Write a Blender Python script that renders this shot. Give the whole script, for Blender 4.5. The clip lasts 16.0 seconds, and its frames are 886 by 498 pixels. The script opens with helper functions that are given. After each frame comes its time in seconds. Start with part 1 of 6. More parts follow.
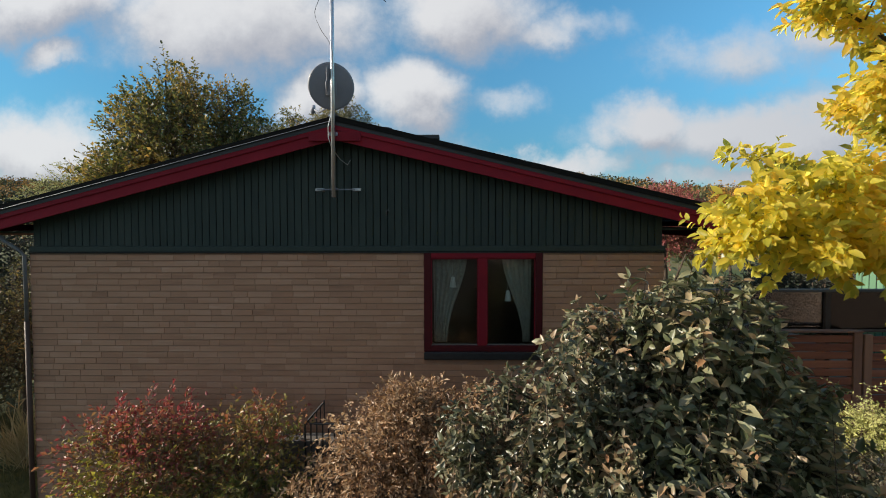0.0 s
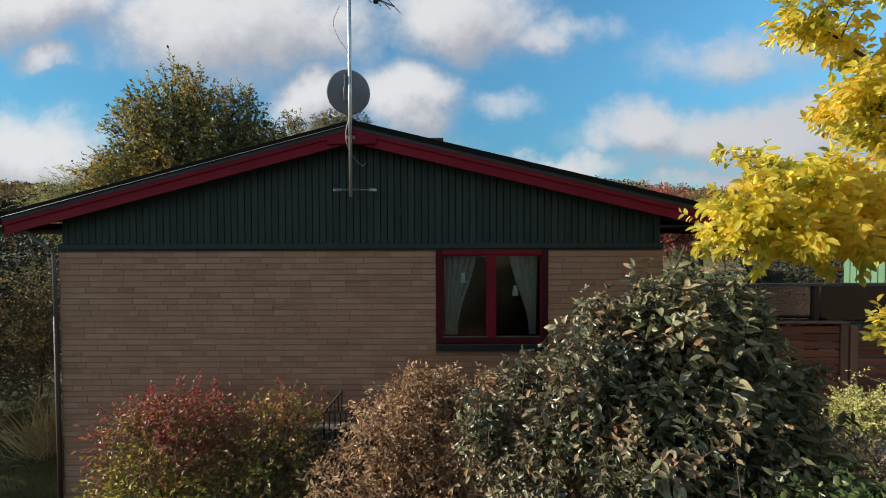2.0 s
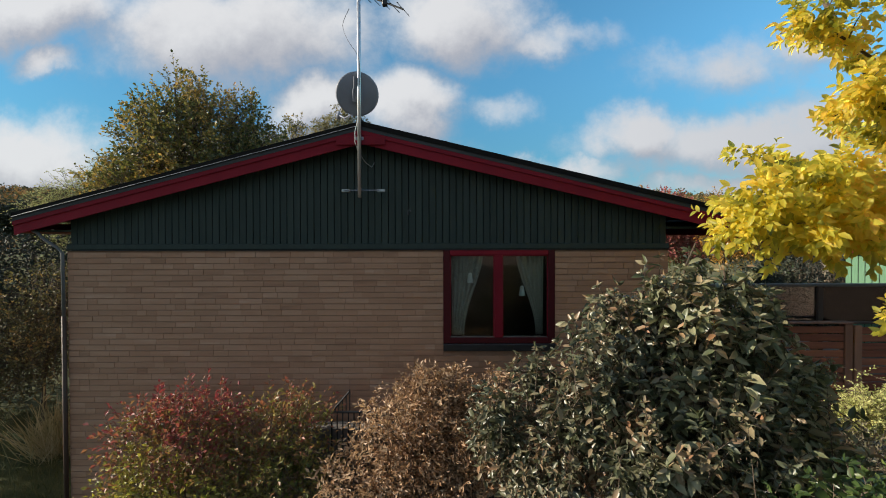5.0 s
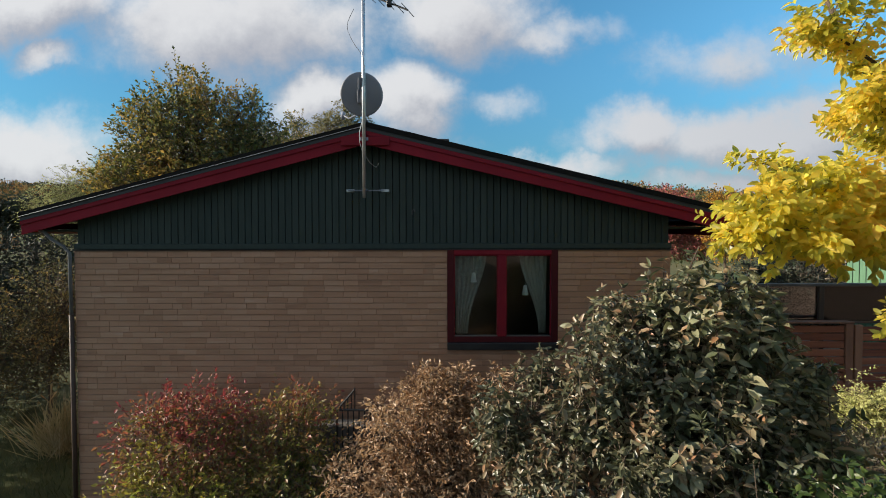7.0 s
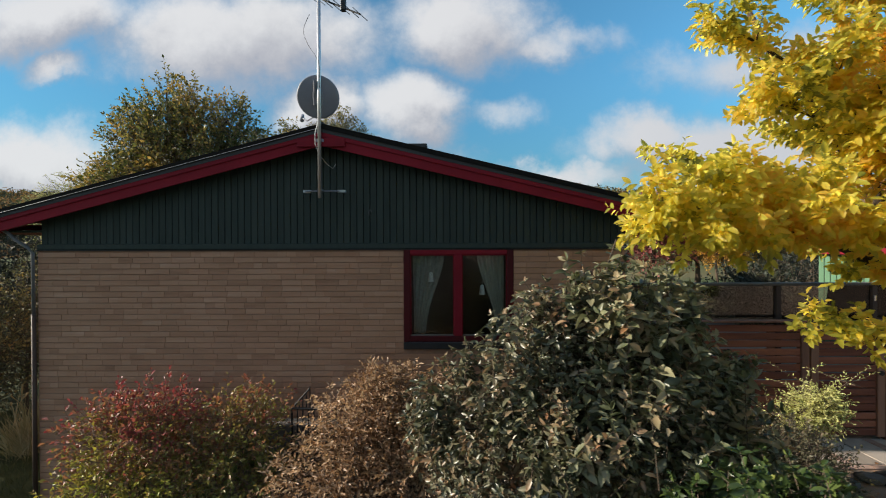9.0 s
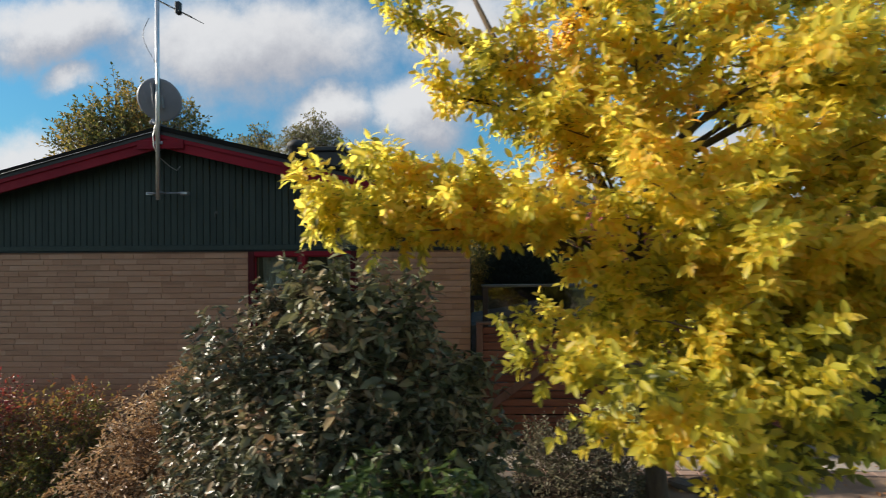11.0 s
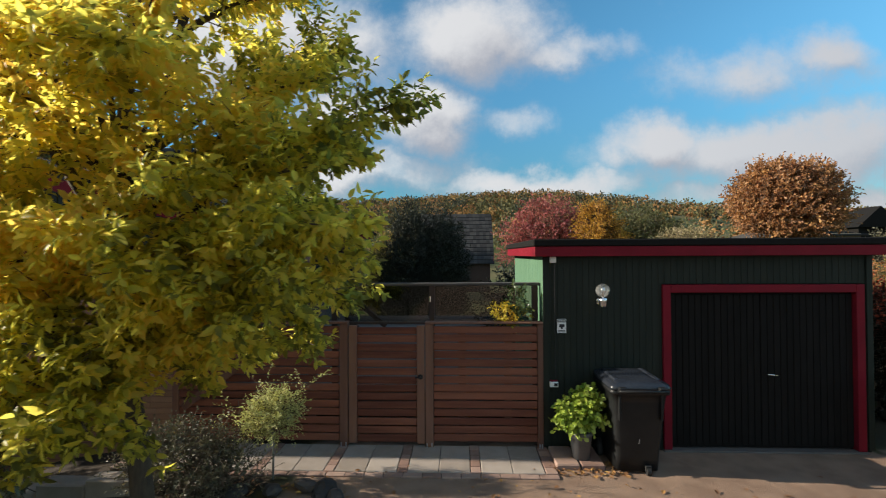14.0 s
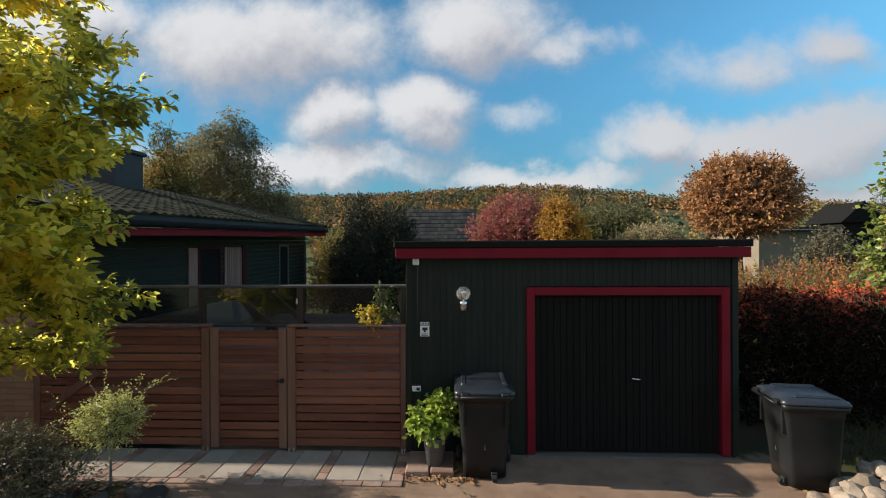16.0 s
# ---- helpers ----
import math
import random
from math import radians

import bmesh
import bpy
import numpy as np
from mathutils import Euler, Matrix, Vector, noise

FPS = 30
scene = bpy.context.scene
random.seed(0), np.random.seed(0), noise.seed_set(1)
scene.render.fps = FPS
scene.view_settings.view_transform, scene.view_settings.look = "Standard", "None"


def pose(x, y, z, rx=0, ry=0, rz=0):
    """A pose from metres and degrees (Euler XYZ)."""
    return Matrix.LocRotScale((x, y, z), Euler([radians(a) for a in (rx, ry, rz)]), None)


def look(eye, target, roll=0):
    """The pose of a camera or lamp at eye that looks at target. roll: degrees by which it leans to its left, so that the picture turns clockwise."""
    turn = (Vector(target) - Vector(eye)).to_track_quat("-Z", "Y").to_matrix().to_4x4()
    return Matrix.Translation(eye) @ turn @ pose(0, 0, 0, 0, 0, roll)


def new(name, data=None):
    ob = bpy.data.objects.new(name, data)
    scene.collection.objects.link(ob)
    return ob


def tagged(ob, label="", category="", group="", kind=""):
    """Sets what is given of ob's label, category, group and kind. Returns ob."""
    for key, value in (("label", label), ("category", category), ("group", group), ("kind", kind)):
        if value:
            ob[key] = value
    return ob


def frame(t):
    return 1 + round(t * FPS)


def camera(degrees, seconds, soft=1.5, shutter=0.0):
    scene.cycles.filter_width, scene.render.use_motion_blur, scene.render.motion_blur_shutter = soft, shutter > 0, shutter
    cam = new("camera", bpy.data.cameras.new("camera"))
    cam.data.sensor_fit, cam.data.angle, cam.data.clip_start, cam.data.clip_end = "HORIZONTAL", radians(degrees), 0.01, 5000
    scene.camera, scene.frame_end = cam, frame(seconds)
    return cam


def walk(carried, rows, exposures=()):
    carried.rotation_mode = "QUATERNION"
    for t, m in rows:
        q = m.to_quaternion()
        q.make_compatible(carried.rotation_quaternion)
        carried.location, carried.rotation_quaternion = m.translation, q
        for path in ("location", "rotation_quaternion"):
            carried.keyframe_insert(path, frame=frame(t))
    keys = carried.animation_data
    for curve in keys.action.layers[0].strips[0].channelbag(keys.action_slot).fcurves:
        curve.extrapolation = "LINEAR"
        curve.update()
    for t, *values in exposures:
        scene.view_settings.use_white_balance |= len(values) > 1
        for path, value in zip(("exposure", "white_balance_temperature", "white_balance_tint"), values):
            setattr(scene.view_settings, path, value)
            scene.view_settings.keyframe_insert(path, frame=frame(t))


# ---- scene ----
cam = camera(92.5, 16.0, soft=1.0, shutter=0.35)
PATH = [
    (0, (0.07, 0.032, 2.662), (0.043, 2.03, 2.597), -0.1),
    (0.5, (0.013, -0.124, 2.618), (-0.005, 1.875, 2.567), -0.2),
    (1, (-0.031, -0.232, 2.607), (-0.042, 1.767, 2.556), -0.1),
    (1.5, (-0.087, -0.263, 2.585), (-0.092, 1.736, 2.542), -0.3),
    (2, (-0.113, -0.253, 2.6), (-0.122, 1.747, 2.548), -0.2),
    (2.5, (-0.121, -0.21, 2.57), (-0.136, 1.79, 2.532), -0.2),
    (3, (-0.168, -0.246, 2.554), (-0.174, 1.754, 2.519), -0.2),
    (3.5, (-0.167, -0.302, 2.527), (-0.174, 1.698, 2.495), -0.4),
    (4, (-0.173, -0.312, 2.526), (-0.175, 1.687, 2.499), -0.2),
    (6.5, (-0.303, -0.253, 2.59), (-0.305, 1.747, 2.546), -0.1),
    (7, (-0.273, -0.329, 2.598), (-0.277, 1.67, 2.548), -0.1),
    (7.5, (-0.284, -0.359, 2.587), (-0.287, 1.64, 2.546), -0.2),
    (8, (-0.179, -0.372, 2.589), (-0.187, 1.627, 2.548), -0.2),
    (8.2, (-0.123, -0.389, 2.573), (-0.126, 1.61, 2.537), -0.2),
    (10.3, (1.599, -0.3, 2.438), (1.539, 1.699, 2.447), -0.2),
    (10.5, (1.808, -0.285, 2.439), (1.754, 1.715, 2.45), -0.2),
    (11, (2.466, -0.299, 2.443), (2.407, 1.7, 2.45), -0.4),
    (11.5, (3.186, -0.264, 2.412), (3.107, 1.734, 2.423), -0.5),
    (12, (3.868, -0.212, 2.387), (3.783, 1.786, 2.413), -0.6),
    (12.5, (4.614, -0.229, 2.373), (4.503, 1.768, 2.401), -0.7),
    (13, (5.202, -0.147, 2.372), (5.119, 1.851, 2.389), -0.4),
    (13.5, (5.821, -0.145, 2.354), (5.732, 1.853, 2.375), -0.5),
    (14, (6.3, -0.136, 2.355), (6.224, 1.862, 2.381), -0.3),
    (14.5, (6.79, -0.124, 2.375), (6.71, 1.874, 2.394), -0.2),
    (15, (7.293, -0.089, 2.352), (7.192, 1.908, 2.384), -0.4),
    (15.5, (7.679, -0.028, 2.365), (7.588, 1.97, 2.391), -0.4),
    (16, (7.94, 0.032, 2.435), (7.865, 2.03, 2.435), -0.3),
]
walk(cam, [(t, look(eye, target, roll)) for t, eye, target, roll in PATH])

# ---------------------------------------------------------------- light
SUN_TO = Vector((-1.0, 0.022, 0.4)).normalized()
sun = new("sun", bpy.data.lights.new("sun", "SUN"))
sun.data.energy, sun.data.angle, sun.data.color = 5.0, radians(0.6), (1.0, 0.9, 0.74)
sun.matrix_world = look((0, 0, 30), Vector((0, 0, 30)) - SUN_TO)
scene.view_settings.exposure = 0.8

world = bpy.data.worlds.new("sky")
scene.world = world
world.use_nodes = True


class Nodes:
    """Short way to write node trees."""

    def __init__(self, tree):
        self.tree = tree

    def add(self, kind, inputs=(), operation=None, clamped=False):
        n = self.tree.nodes.new(kind)
        if operation:
            n.operation = operation
        if clamped:
            n.use_clamp = True
        for key, v in (inputs.items() if isinstance(inputs, dict) else enumerate(inputs)):
            if v is None:
                continue
            if isinstance(v, bpy.types.NodeSocket):
                self.tree.links.new(v, n.inputs[key])
            else:
                n.inputs[key].default_value = v
        return n

    def math(self, op, a, b=None, clamp=False):
        return self.add("ShaderNodeMath", (a, b), operation=op, clamped=clamp).outputs[0]

    def vec(self, op, a, b=None):
        return self.add("ShaderNodeVectorMath", (a, b), operation=op)

    def noise(self, vector, scale, detail=3.0, rough=0.55):
        return self.add("ShaderNodeTexNoise", {"Vector": vector, "Scale": scale, "Detail": detail, "Roughness": rough})

    def ramp(self, fac, stops, interp="LINEAR"):
        n = self.add("ShaderNodeValToRGB", (fac,))
        r = n.color_ramp
        r.interpolation = interp
        while len(r.elements) < len(stops):
            r.elements.new(0.5)
        for e, (p, c) in zip(r.elements, stops):
            e.position, e.color = p, (*c, 1) if len(c) == 3 else c
        return n.outputs[0]

    def mix(self, fac, a, b, blend="MIX"):
        n = self.add("ShaderNodeMix")
        n.data_type, n.blend_type = "RGBA", blend
        for key, v in ((0, fac), (6, a), (7, b)):
            if isinstance(v, bpy.types.NodeSocket):
                self.tree.links.new(v, n.inputs[key])
            else:
                n.inputs[key].default_value = (*v, 1) if isinstance(v, tuple) and len(v) == 3 else v
        return n.outputs[2]

    def range(self, v, a, b, c=0.0, d=1.0, kind="SMOOTHSTEP"):
        n = self.add("ShaderNodeMapRange", (v, a, b, c, d))
        n.interpolation_type = kind
        return n.outputs[0]


def build_sky():
    t = Nodes(world.node_tree)
    world.node_tree.nodes.clear()
    sky = t.add("ShaderNodeTexSky")
    sky.sky_type, sky.sun_disc = "NISHITA", False
    sky.sun_elevation, sky.sun_rotation = math.asin(SUN_TO.z), math.atan2(-SUN_TO.x, SUN_TO.y)
    sky.air_density, sky.dust_density, sky.ozone_density = 1.0, 0.3, 3.0
    blue = t.mix(1.0, sky.outputs[0], (0.63, 1.16, 1.16), "MULTIPLY")
    way = t.add("ShaderNodeTexCoord").outputs["Generated"]
    s = t.add("ShaderNodeSeparateXYZ", (way,))
    ahead = t.math("MAXIMUM", t.math("ABSOLUTE", s.outputs[1]), 0.12)
    flat = t.add("ShaderNodeCombineXYZ", (t.math("DIVIDE", s.outputs[0], ahead), t.math("DIVIDE", s.outputs[2], ahead), 0.0)).outputs[0]
    wob = t.noise(flat, 3.2, 6.0, 0.62)
    warp = t.vec("SCALE", t.vec("SUBTRACT", wob.outputs["Color"], (0.5, 0.5, 0.5)).outputs[0])
    warp.inputs["Scale"].default_value = 0.2
    p = t.vec("ADD", flat, warp.outputs[0]).outputs[0]
    fine = t.noise(flat, 7.0, 8.0, 0.62).outputs[0]
    # heaps of cloud: middle (across, up) and half sizes, as slopes of the line of sight
    heaps = ((-0.5, 0.49, 0.41, 0.17, 1.0), (-0.97, 0.55, 0.36, 0.11, 1.0), (-0.92, 0.435, 0.1, 0.05, 0.8), (-0.995, 0.2, 0.24, 0.13, 1.0), (0.03, 0.515, 0.21, 0.13, 1.0), (0.24, 0.48, 0.22, 0.06, 0.62),
             (-0.29, 0.32, 0.14, 0.1, 1.0), (-0.08, 0.32, 0.15, 0.115, 1.0), (0.13, 0.3, 0.12, 0.05, 0.5), (0.7, 0.41, 0.34, 0.075, 0.6), (0.845, 0.45, 0.12, 0.08, 0.8), (0.72, 0.225, 0.4, 0.1, 1.0), (0.46, 0.24, 0.13, 0.085, 1.0), (0.9, 0.25, 0.2, 0.1, 0.9),
             (0.19, 0.17, 0.36, 0.045, 0.85), (-0.4, 0.2, 0.5, 0.07, 0.9), (0.8, 0.13, 0.5, 0.045, 0.8), (1.12, 0.21, 0.25, 0.11, 0.85), (1.5, 0.4, 0.4, 0.14, 1.0), (-1.7, 0.4, 0.4, 0.16, 1.0))

    def cover(q):
        total = None
        for x, z, w, h, full in heaps:
            d = t.vec("SUBTRACT", q, (x, z, 0)).outputs[0]
            d = t.vec("MULTIPLY", d, (1 / w, 1 / h, 0)).outputs[0]
            r = t.vec("LENGTH", d).outputs["Value"]
            one = t.range(r, 1.45, 0.0, 0.0, full)
            total = one if total is None else t.math("MAXIMUM", total, one)
        return total

    here = cover(p)
    above = cover(t.vec("ADD", p, (-0.03, 0.06, 0)).outputs[0])
    # broken cloud added over the unseen sky, to brighten the shaded fronts
    overhead = t.noise(way, 2.4, 6.0, 0.6).outputs[0]
    over = t.math("MULTIPLY", t.range(overhead, 0.45, 0.66), t.range(s.outputs[2], 0.5, 0.65))
    behind = t.math("MULTIPLY", t.range(overhead, 0.45, 0.66), t.range(s.outputs[1], 0.2, -0.1))
    here = t.math("MAXIMUM", here, t.math("MAXIMUM", over, behind))
    thick = t.math("MULTIPLY", t.math("ADD", here, t.math("MULTIPLY", t.math("SUBTRACT", fine, 0.5), 0.95)), 1.12, True)
    lit = t.range(t.math("ADD", t.math("SUBTRACT", here, above), t.math("MULTIPLY", t.math("SUBTRACT", fine, 0.5), 0.9)), -0.4, 0.4)
    # clouds away from the sun show their grey side
    far_side = t.range(t.add("ShaderNodeSeparateXYZ", (flat,)).outputs[0], -0.2, 1.1, 1.0, 0.45)
    colour = t.mix(t.math("MULTIPLY", lit, far_side), (0.24, 0.245, 0.275), (0.45, 0.45, 0.455))
    strength = t.add("ShaderNodeVectorMath", (blue,), operation="SCALE")
    tree = world.node_tree
    tree.links.new(t.range(s.outputs[2], 0.0, 0.42, 0.046, 0.087), strength.inputs["Scale"])
    thick = t.range(thick, 0.08, 0.95)
    up = t.range(s.outputs[2], -0.02, 0.02)
    both = t.mix(t.math("MULTIPLY", t.math("MULTIPLY", thick, 0.95), up), strength.outputs[0], colour)
    back = t.add("ShaderNodeBackground", (both, 1.0))
    out = t.add("ShaderNodeOutputWorld")
    world.node_tree.links.new(back.outputs[0], out.inputs[0])


build_sky()


# ---------------------------------------------------------------- materials
def material(name):
    m = bpy.data.materials.new(name)
    m.use_nodes = True
    m.node_tree.nodes.clear()
    return m, Nodes(m.node_tree)


def finish(m, t, colour, rough=0.7, metal=0.0, bump=None, depth=0.002, spec=0.4, alpha=None):
    b = t.add("ShaderNodeBsdfPrincipled", {"Base Color": (*colour, 1) if isinstance(colour, tuple) else colour, "Roughness": rough,
                                           "Metallic": metal, "Specular IOR Level": spec})
    if bump is not None:
        n = t.add("ShaderNodeBump", {"Height": bump, "Distance": depth, "Strength": 0.8})
        t.tree.links.new(n.outputs[0], b.inputs["Normal"])
    out = t.add("ShaderNodeOutputMaterial", (b.outputs[0],))
    return m


def speckled(name, dark, light, scale=6.0, rough=0.75, metal=0.0, grain=60.0, depth=0.002, stretch=(1, 1, 1), spread=0.25, pick="Random", spec=0.4):
    """Paint, wood, stone: two scales of variation and a tone of its own for each piece."""
    m, t = material(name)
    co = t.vec("MULTIPLY", t.add("ShaderNodeTexCoord").outputs["Object"], stretch).outputs[0]
    info = t.add("ShaderNodeObjectInfo").outputs["Random"] if pick == "Random" else t.add("ShaderNodeNewGeometry").outputs["Random Per Island"]
    shift = t.add("ShaderNodeCombineXYZ", (t.math("MULTIPLY", info, 37.0), t.math("MULTIPLY", info, 11.0), 0.0)).outputs[0]
    co = t.vec("ADD", co, shift).outputs[0]
    a = t.noise(co, scale, 4.0).outputs[0]
    b = t.noise(co, grain, 3.0).outputs[0]
    f = t.math("ADD", t.math("MULTIPLY", a, 0.65), t.math("MULTIPLY", b, 0.35))
    f = t.math("ADD", f, t.math("MULTIPLY", t.math("SUBTRACT", info, 0.5), spread * 1.6))
    c = t.ramp(f, ((0.28, dark), (0.72, light)))
    r = t.range(b, 0.3, 0.7, max(rough - 0.12, 0.02), min(rough + 0.12, 1.0))
    return finish(m, t, c, r, metal, b, depth, spec)


def bricks_mat(name="brick_clay", pick="Random"):
    m, t = material(name)
    co = t.add("ShaderNodeTexCoord").outputs["Object"]
    geo = t.add("ShaderNodeNewGeometry")
    one = t.add("ShaderNodeObjectInfo").outputs["Random"] if pick == "Random" else geo.outputs["Random Per Island"]
    big = t.noise(geo.outputs["Position"], 0.9, 3.0).outputs[0]
    grain = t.noise(geo.outputs["Position"], 90.0, 3.0).outputs[0]
    smear = t.noise(t.vec("MULTIPLY", geo.outputs["Position"], (1.6, 1.6, 14)).outputs[0], 1.0, 3.0).outputs[0]
    c = t.ramp(t.math("ADD", t.math("MULTIPLY", one, 0.36), t.math("MULTIPLY", smear, 0.64)),
               ((0.12, (0.22, 0.105, 0.066)), (0.32, (0.345, 0.184, 0.118)), (0.52, (0.41, 0.226, 0.146)), (0.72, (0.46, 0.27, 0.182)), (0.88, (0.55, 0.37, 0.28))))
    c = t.mix(t.math("MULTIPLY", big, 0.35), c, (0.27, 0.17, 0.105))
    c = t.mix(t.math("MULTIPLY", grain, 0.25), c, (0.14, 0.1, 0.07))
    return finish(m, t, c, 0.88, 0.0, grain, 0.003, 0.25)


def leaf_mat(name, stops, zone=0.8, thru=0.4, rough=0.42, spec=0.5, tilt=None, own=0.5):
    """Leaves: each has its own tone; patches of the crown turn together; light passes through."""
    m, t = material(name)
    geo = t.add("ShaderNodeNewGeometry")
    one = geo.outputs["Random Per Island"]
    patch = t.noise(geo.outputs["Position"], zone, 2.0).outputs[0]
    f = t.math("ADD", t.math("MULTIPLY", one, own), t.math("MULTIPLY", t.range(patch, 0.28, 0.72, kind="LINEAR"), 1.0 - own))
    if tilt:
        # tone by place: the season's turning, plus shade put into hedge and yellow-tree colours
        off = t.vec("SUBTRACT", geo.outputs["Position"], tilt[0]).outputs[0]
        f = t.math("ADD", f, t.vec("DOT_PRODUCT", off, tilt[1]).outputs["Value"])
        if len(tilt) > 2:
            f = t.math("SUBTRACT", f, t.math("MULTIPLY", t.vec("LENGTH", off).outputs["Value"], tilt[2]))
    c = t.ramp(f, stops)
    vein = t.noise(geo.outputs["Position"], 120.0, 2.0).outputs[0]
    c = t.mix(t.math("MULTIPLY", vein, 0.16), c, (0.05, 0.045, 0.015))
    p = t.add("ShaderNodeBsdfPrincipled", {"Base Color": c, "Roughness": rough, "Specular IOR Level": spec})
    thin = t.mix(0.14, c, (0.98, 0.9, 0.25)) if thru > 0.6 else t.mix(0.25, c, (1.0, 0.97, 0.4), "MULTIPLY")
    d = t.add("ShaderNodeBsdfTranslucent", {"Color": thin})
    mx = t.add("ShaderNodeMixShader", (thru, p.outputs[0], d.outputs[0]))
    t.add("ShaderNodeOutputMaterial", (mx.outputs[0],))
    return m


def glass_mat(name, tint=(0.9, 0.95, 0.93), rough=0.0):
    m, t = material(name)
    fres = t.add("ShaderNodeFresnel", {"IOR": 1.5}).outputs[0]
    a = t.add("ShaderNodeBsdfTransparent", {"Color": (*tint, 1)})
    g = t.add("ShaderNodeBsdfGlossy", {"Color": (1, 1, 1, 1), "Roughness": rough})
    mx = t.add("ShaderNodeMixShader", (fres, a.outputs[0], g.outputs[0]))
    t.add("ShaderNodeOutputMaterial", (mx.outputs[0],))
    return m


def frosted_mat(name):
    """Clear glass: part see-through, part uneven pale film, with gloss."""
    m, t = material(name)
    film_noise = t.noise(t.add("ShaderNodeTexCoord").outputs["Object"], 30.0, 4.0).outputs[0]
    a = t.add("ShaderNodeBsdfTransparent", {"Color": (0.9, 0.92, 0.92, 1)})
    p = t.add("ShaderNodeBsdfPrincipled", {"Base Color": (0.6, 0.6, 0.58, 1), "Roughness": 0.06, "Specular IOR Level": 1.0})
    mx = t.add("ShaderNodeMixShader", (t.range(film_noise, 0.3, 0.7, 0.12, 0.3), a.outputs[0], p.outputs[0]))
    t.add("ShaderNodeOutputMaterial", (mx.outputs[0],))
    return m


def ground_mat():
    """Brown worn asphalt of the drive, lawn to the sides and behind, dark soil in the beds and as painted garage shade,
    fields far off.
    """
    m, t = material("ground")
    pos = t.add("ShaderNodeNewGeometry").outputs["Position"]
    s = t.add("ShaderNodeSeparateXYZ", (pos,))
    x, y = s.outputs[0], s.outputs[1]
    wob = t.math("MULTIPLY", t.math("SUBTRACT", t.noise(pos, 2.2, 4.0).outputs[0], 0.5), 0.7)
    grit = t.noise(pos, 130.0, 3.0).outputs[0]
    mid = t.noise(pos, 3.0, 5.0).outputs[0]
    wide = t.noise(pos, 0.03, 4.0).outputs[0]
    drive = t.mix(t.range(mid, 0.3, 0.7), (0.18, 0.105, 0.07), (0.3, 0.195, 0.135))
    drive = t.mix(t.range(grit, 0.35, 0.75), drive, (0.25, 0.19, 0.145))
    lawn = t.mix(t.range(mid, 0.3, 0.7), (0.03, 0.038, 0.011), (0.065, 0.07, 0.022))
    lawn = t.mix(t.range(grit, 0.5, 0.8), lawn, (0.16, 0.14, 0.06))
    soil = t.mix(grit, (0.02, 0.015, 0.011), (0.06, 0.045, 0.032))
    field = t.mix(t.range(wide, 0.4, 0.6), (0.05, 0.07, 0.02), (0.11, 0.095, 0.04))
    on_drive = t.math("MULTIPLY", t.range(t.math("ADD", x, wob), 4.3, 4.7), t.range(t.math("ADD", y, t.math("MULTIPLY", wob, 0.3)), 6.3, 6.1))
    verge = t.math("MULTIPLY", t.range(t.math("ADD", x, wob), 11.75, 11.95), t.range(y, 1.5, 2.2))
    past = t.math("MAXIMUM", verge, t.math("MULTIPLY", t.range(x, 11.14, 11.2), t.range(t.math("ADD", y, wob), 4.95, 5.15)))
    on_drive = t.math("MULTIPLY", on_drive, t.math("SUBTRACT", 1.0, past))
    bed = t.math("MULTIPLY", t.range(t.math("ADD", x, wob), 4.5, 4.2), t.math("MULTIPLY", t.range(t.math("ADD", x, wob), -4.9, -4.6), t.range(y, 5.3, 5.2)))
    # shade right of the garage, painted by mixing soil tone into the lawn
    garage_shade = t.math("MULTIPLY", t.range(x, 11.1, 11.3), t.math("MULTIPLY", t.range(y, 4.6, 5.4), t.range(y, 11.0, 10.0)))
    c = t.mix(t.math("MAXIMUM", bed, t.math("MULTIPLY", garage_shade, 0.75)), lawn, soil)
    c = t.mix(on_drive, c, drive)
    c = t.mix(t.range(y, 40.0, 70.0), c, field)
    return finish(m, t, c, 0.92, 0.0, grit, 0.008, 0.2)


MAT_BRICK, MAT_BRICKS = bricks_mat(), bricks_mat("brick_clay_joined", "Island")
MAT_MORTAR = speckled("mortar", (0.24, 0.14, 0.095), (0.32, 0.195, 0.135), 8, 0.95, grain=120)
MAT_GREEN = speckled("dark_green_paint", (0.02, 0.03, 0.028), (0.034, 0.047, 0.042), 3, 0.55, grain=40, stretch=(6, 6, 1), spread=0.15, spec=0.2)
MAT_GARAGE = speckled("garage_green_paint", (0.0165, 0.021, 0.0165), (0.026, 0.0315, 0.025), 3, 0.6, grain=40, stretch=(6, 6, 1), spread=0.12, spec=0.15)
# lighter copy of the garage green, sunlight on the left side put into colour
MAT_SUNLIT_SIDE = speckled("sunlit_side_green_paint", (0.07, 0.15, 0.085), (0.1, 0.2, 0.12), 3, 0.7, grain=40, stretch=(6, 6, 1), spread=0.12)
MAT_BLACK = speckled("blackened_green_paint", (0.0085, 0.0079, 0.0073), (0.016, 0.0145, 0.0135), 4, 0.75, grain=50, stretch=(5, 5, 1), spread=0.1, spec=0.08)
MAT_RED = speckled("falu_red_paint", (0.14, 0.008, 0.016), (0.22, 0.013, 0.025), 3, 0.6, grain=50, spread=0.1, spec=0.12)
MAT_MAROON = speckled("dark_red_paint", (0.045, 0.007, 0.009), (0.075, 0.01, 0.013), 3, 0.6, grain=50, spread=0.1, spec=0.12)
MAT_ROOF = speckled("roof_felt", (0.016, 0.017, 0.02), (0.04, 0.042, 0.046), 2, 0.7, grain=90, depth=0.004)
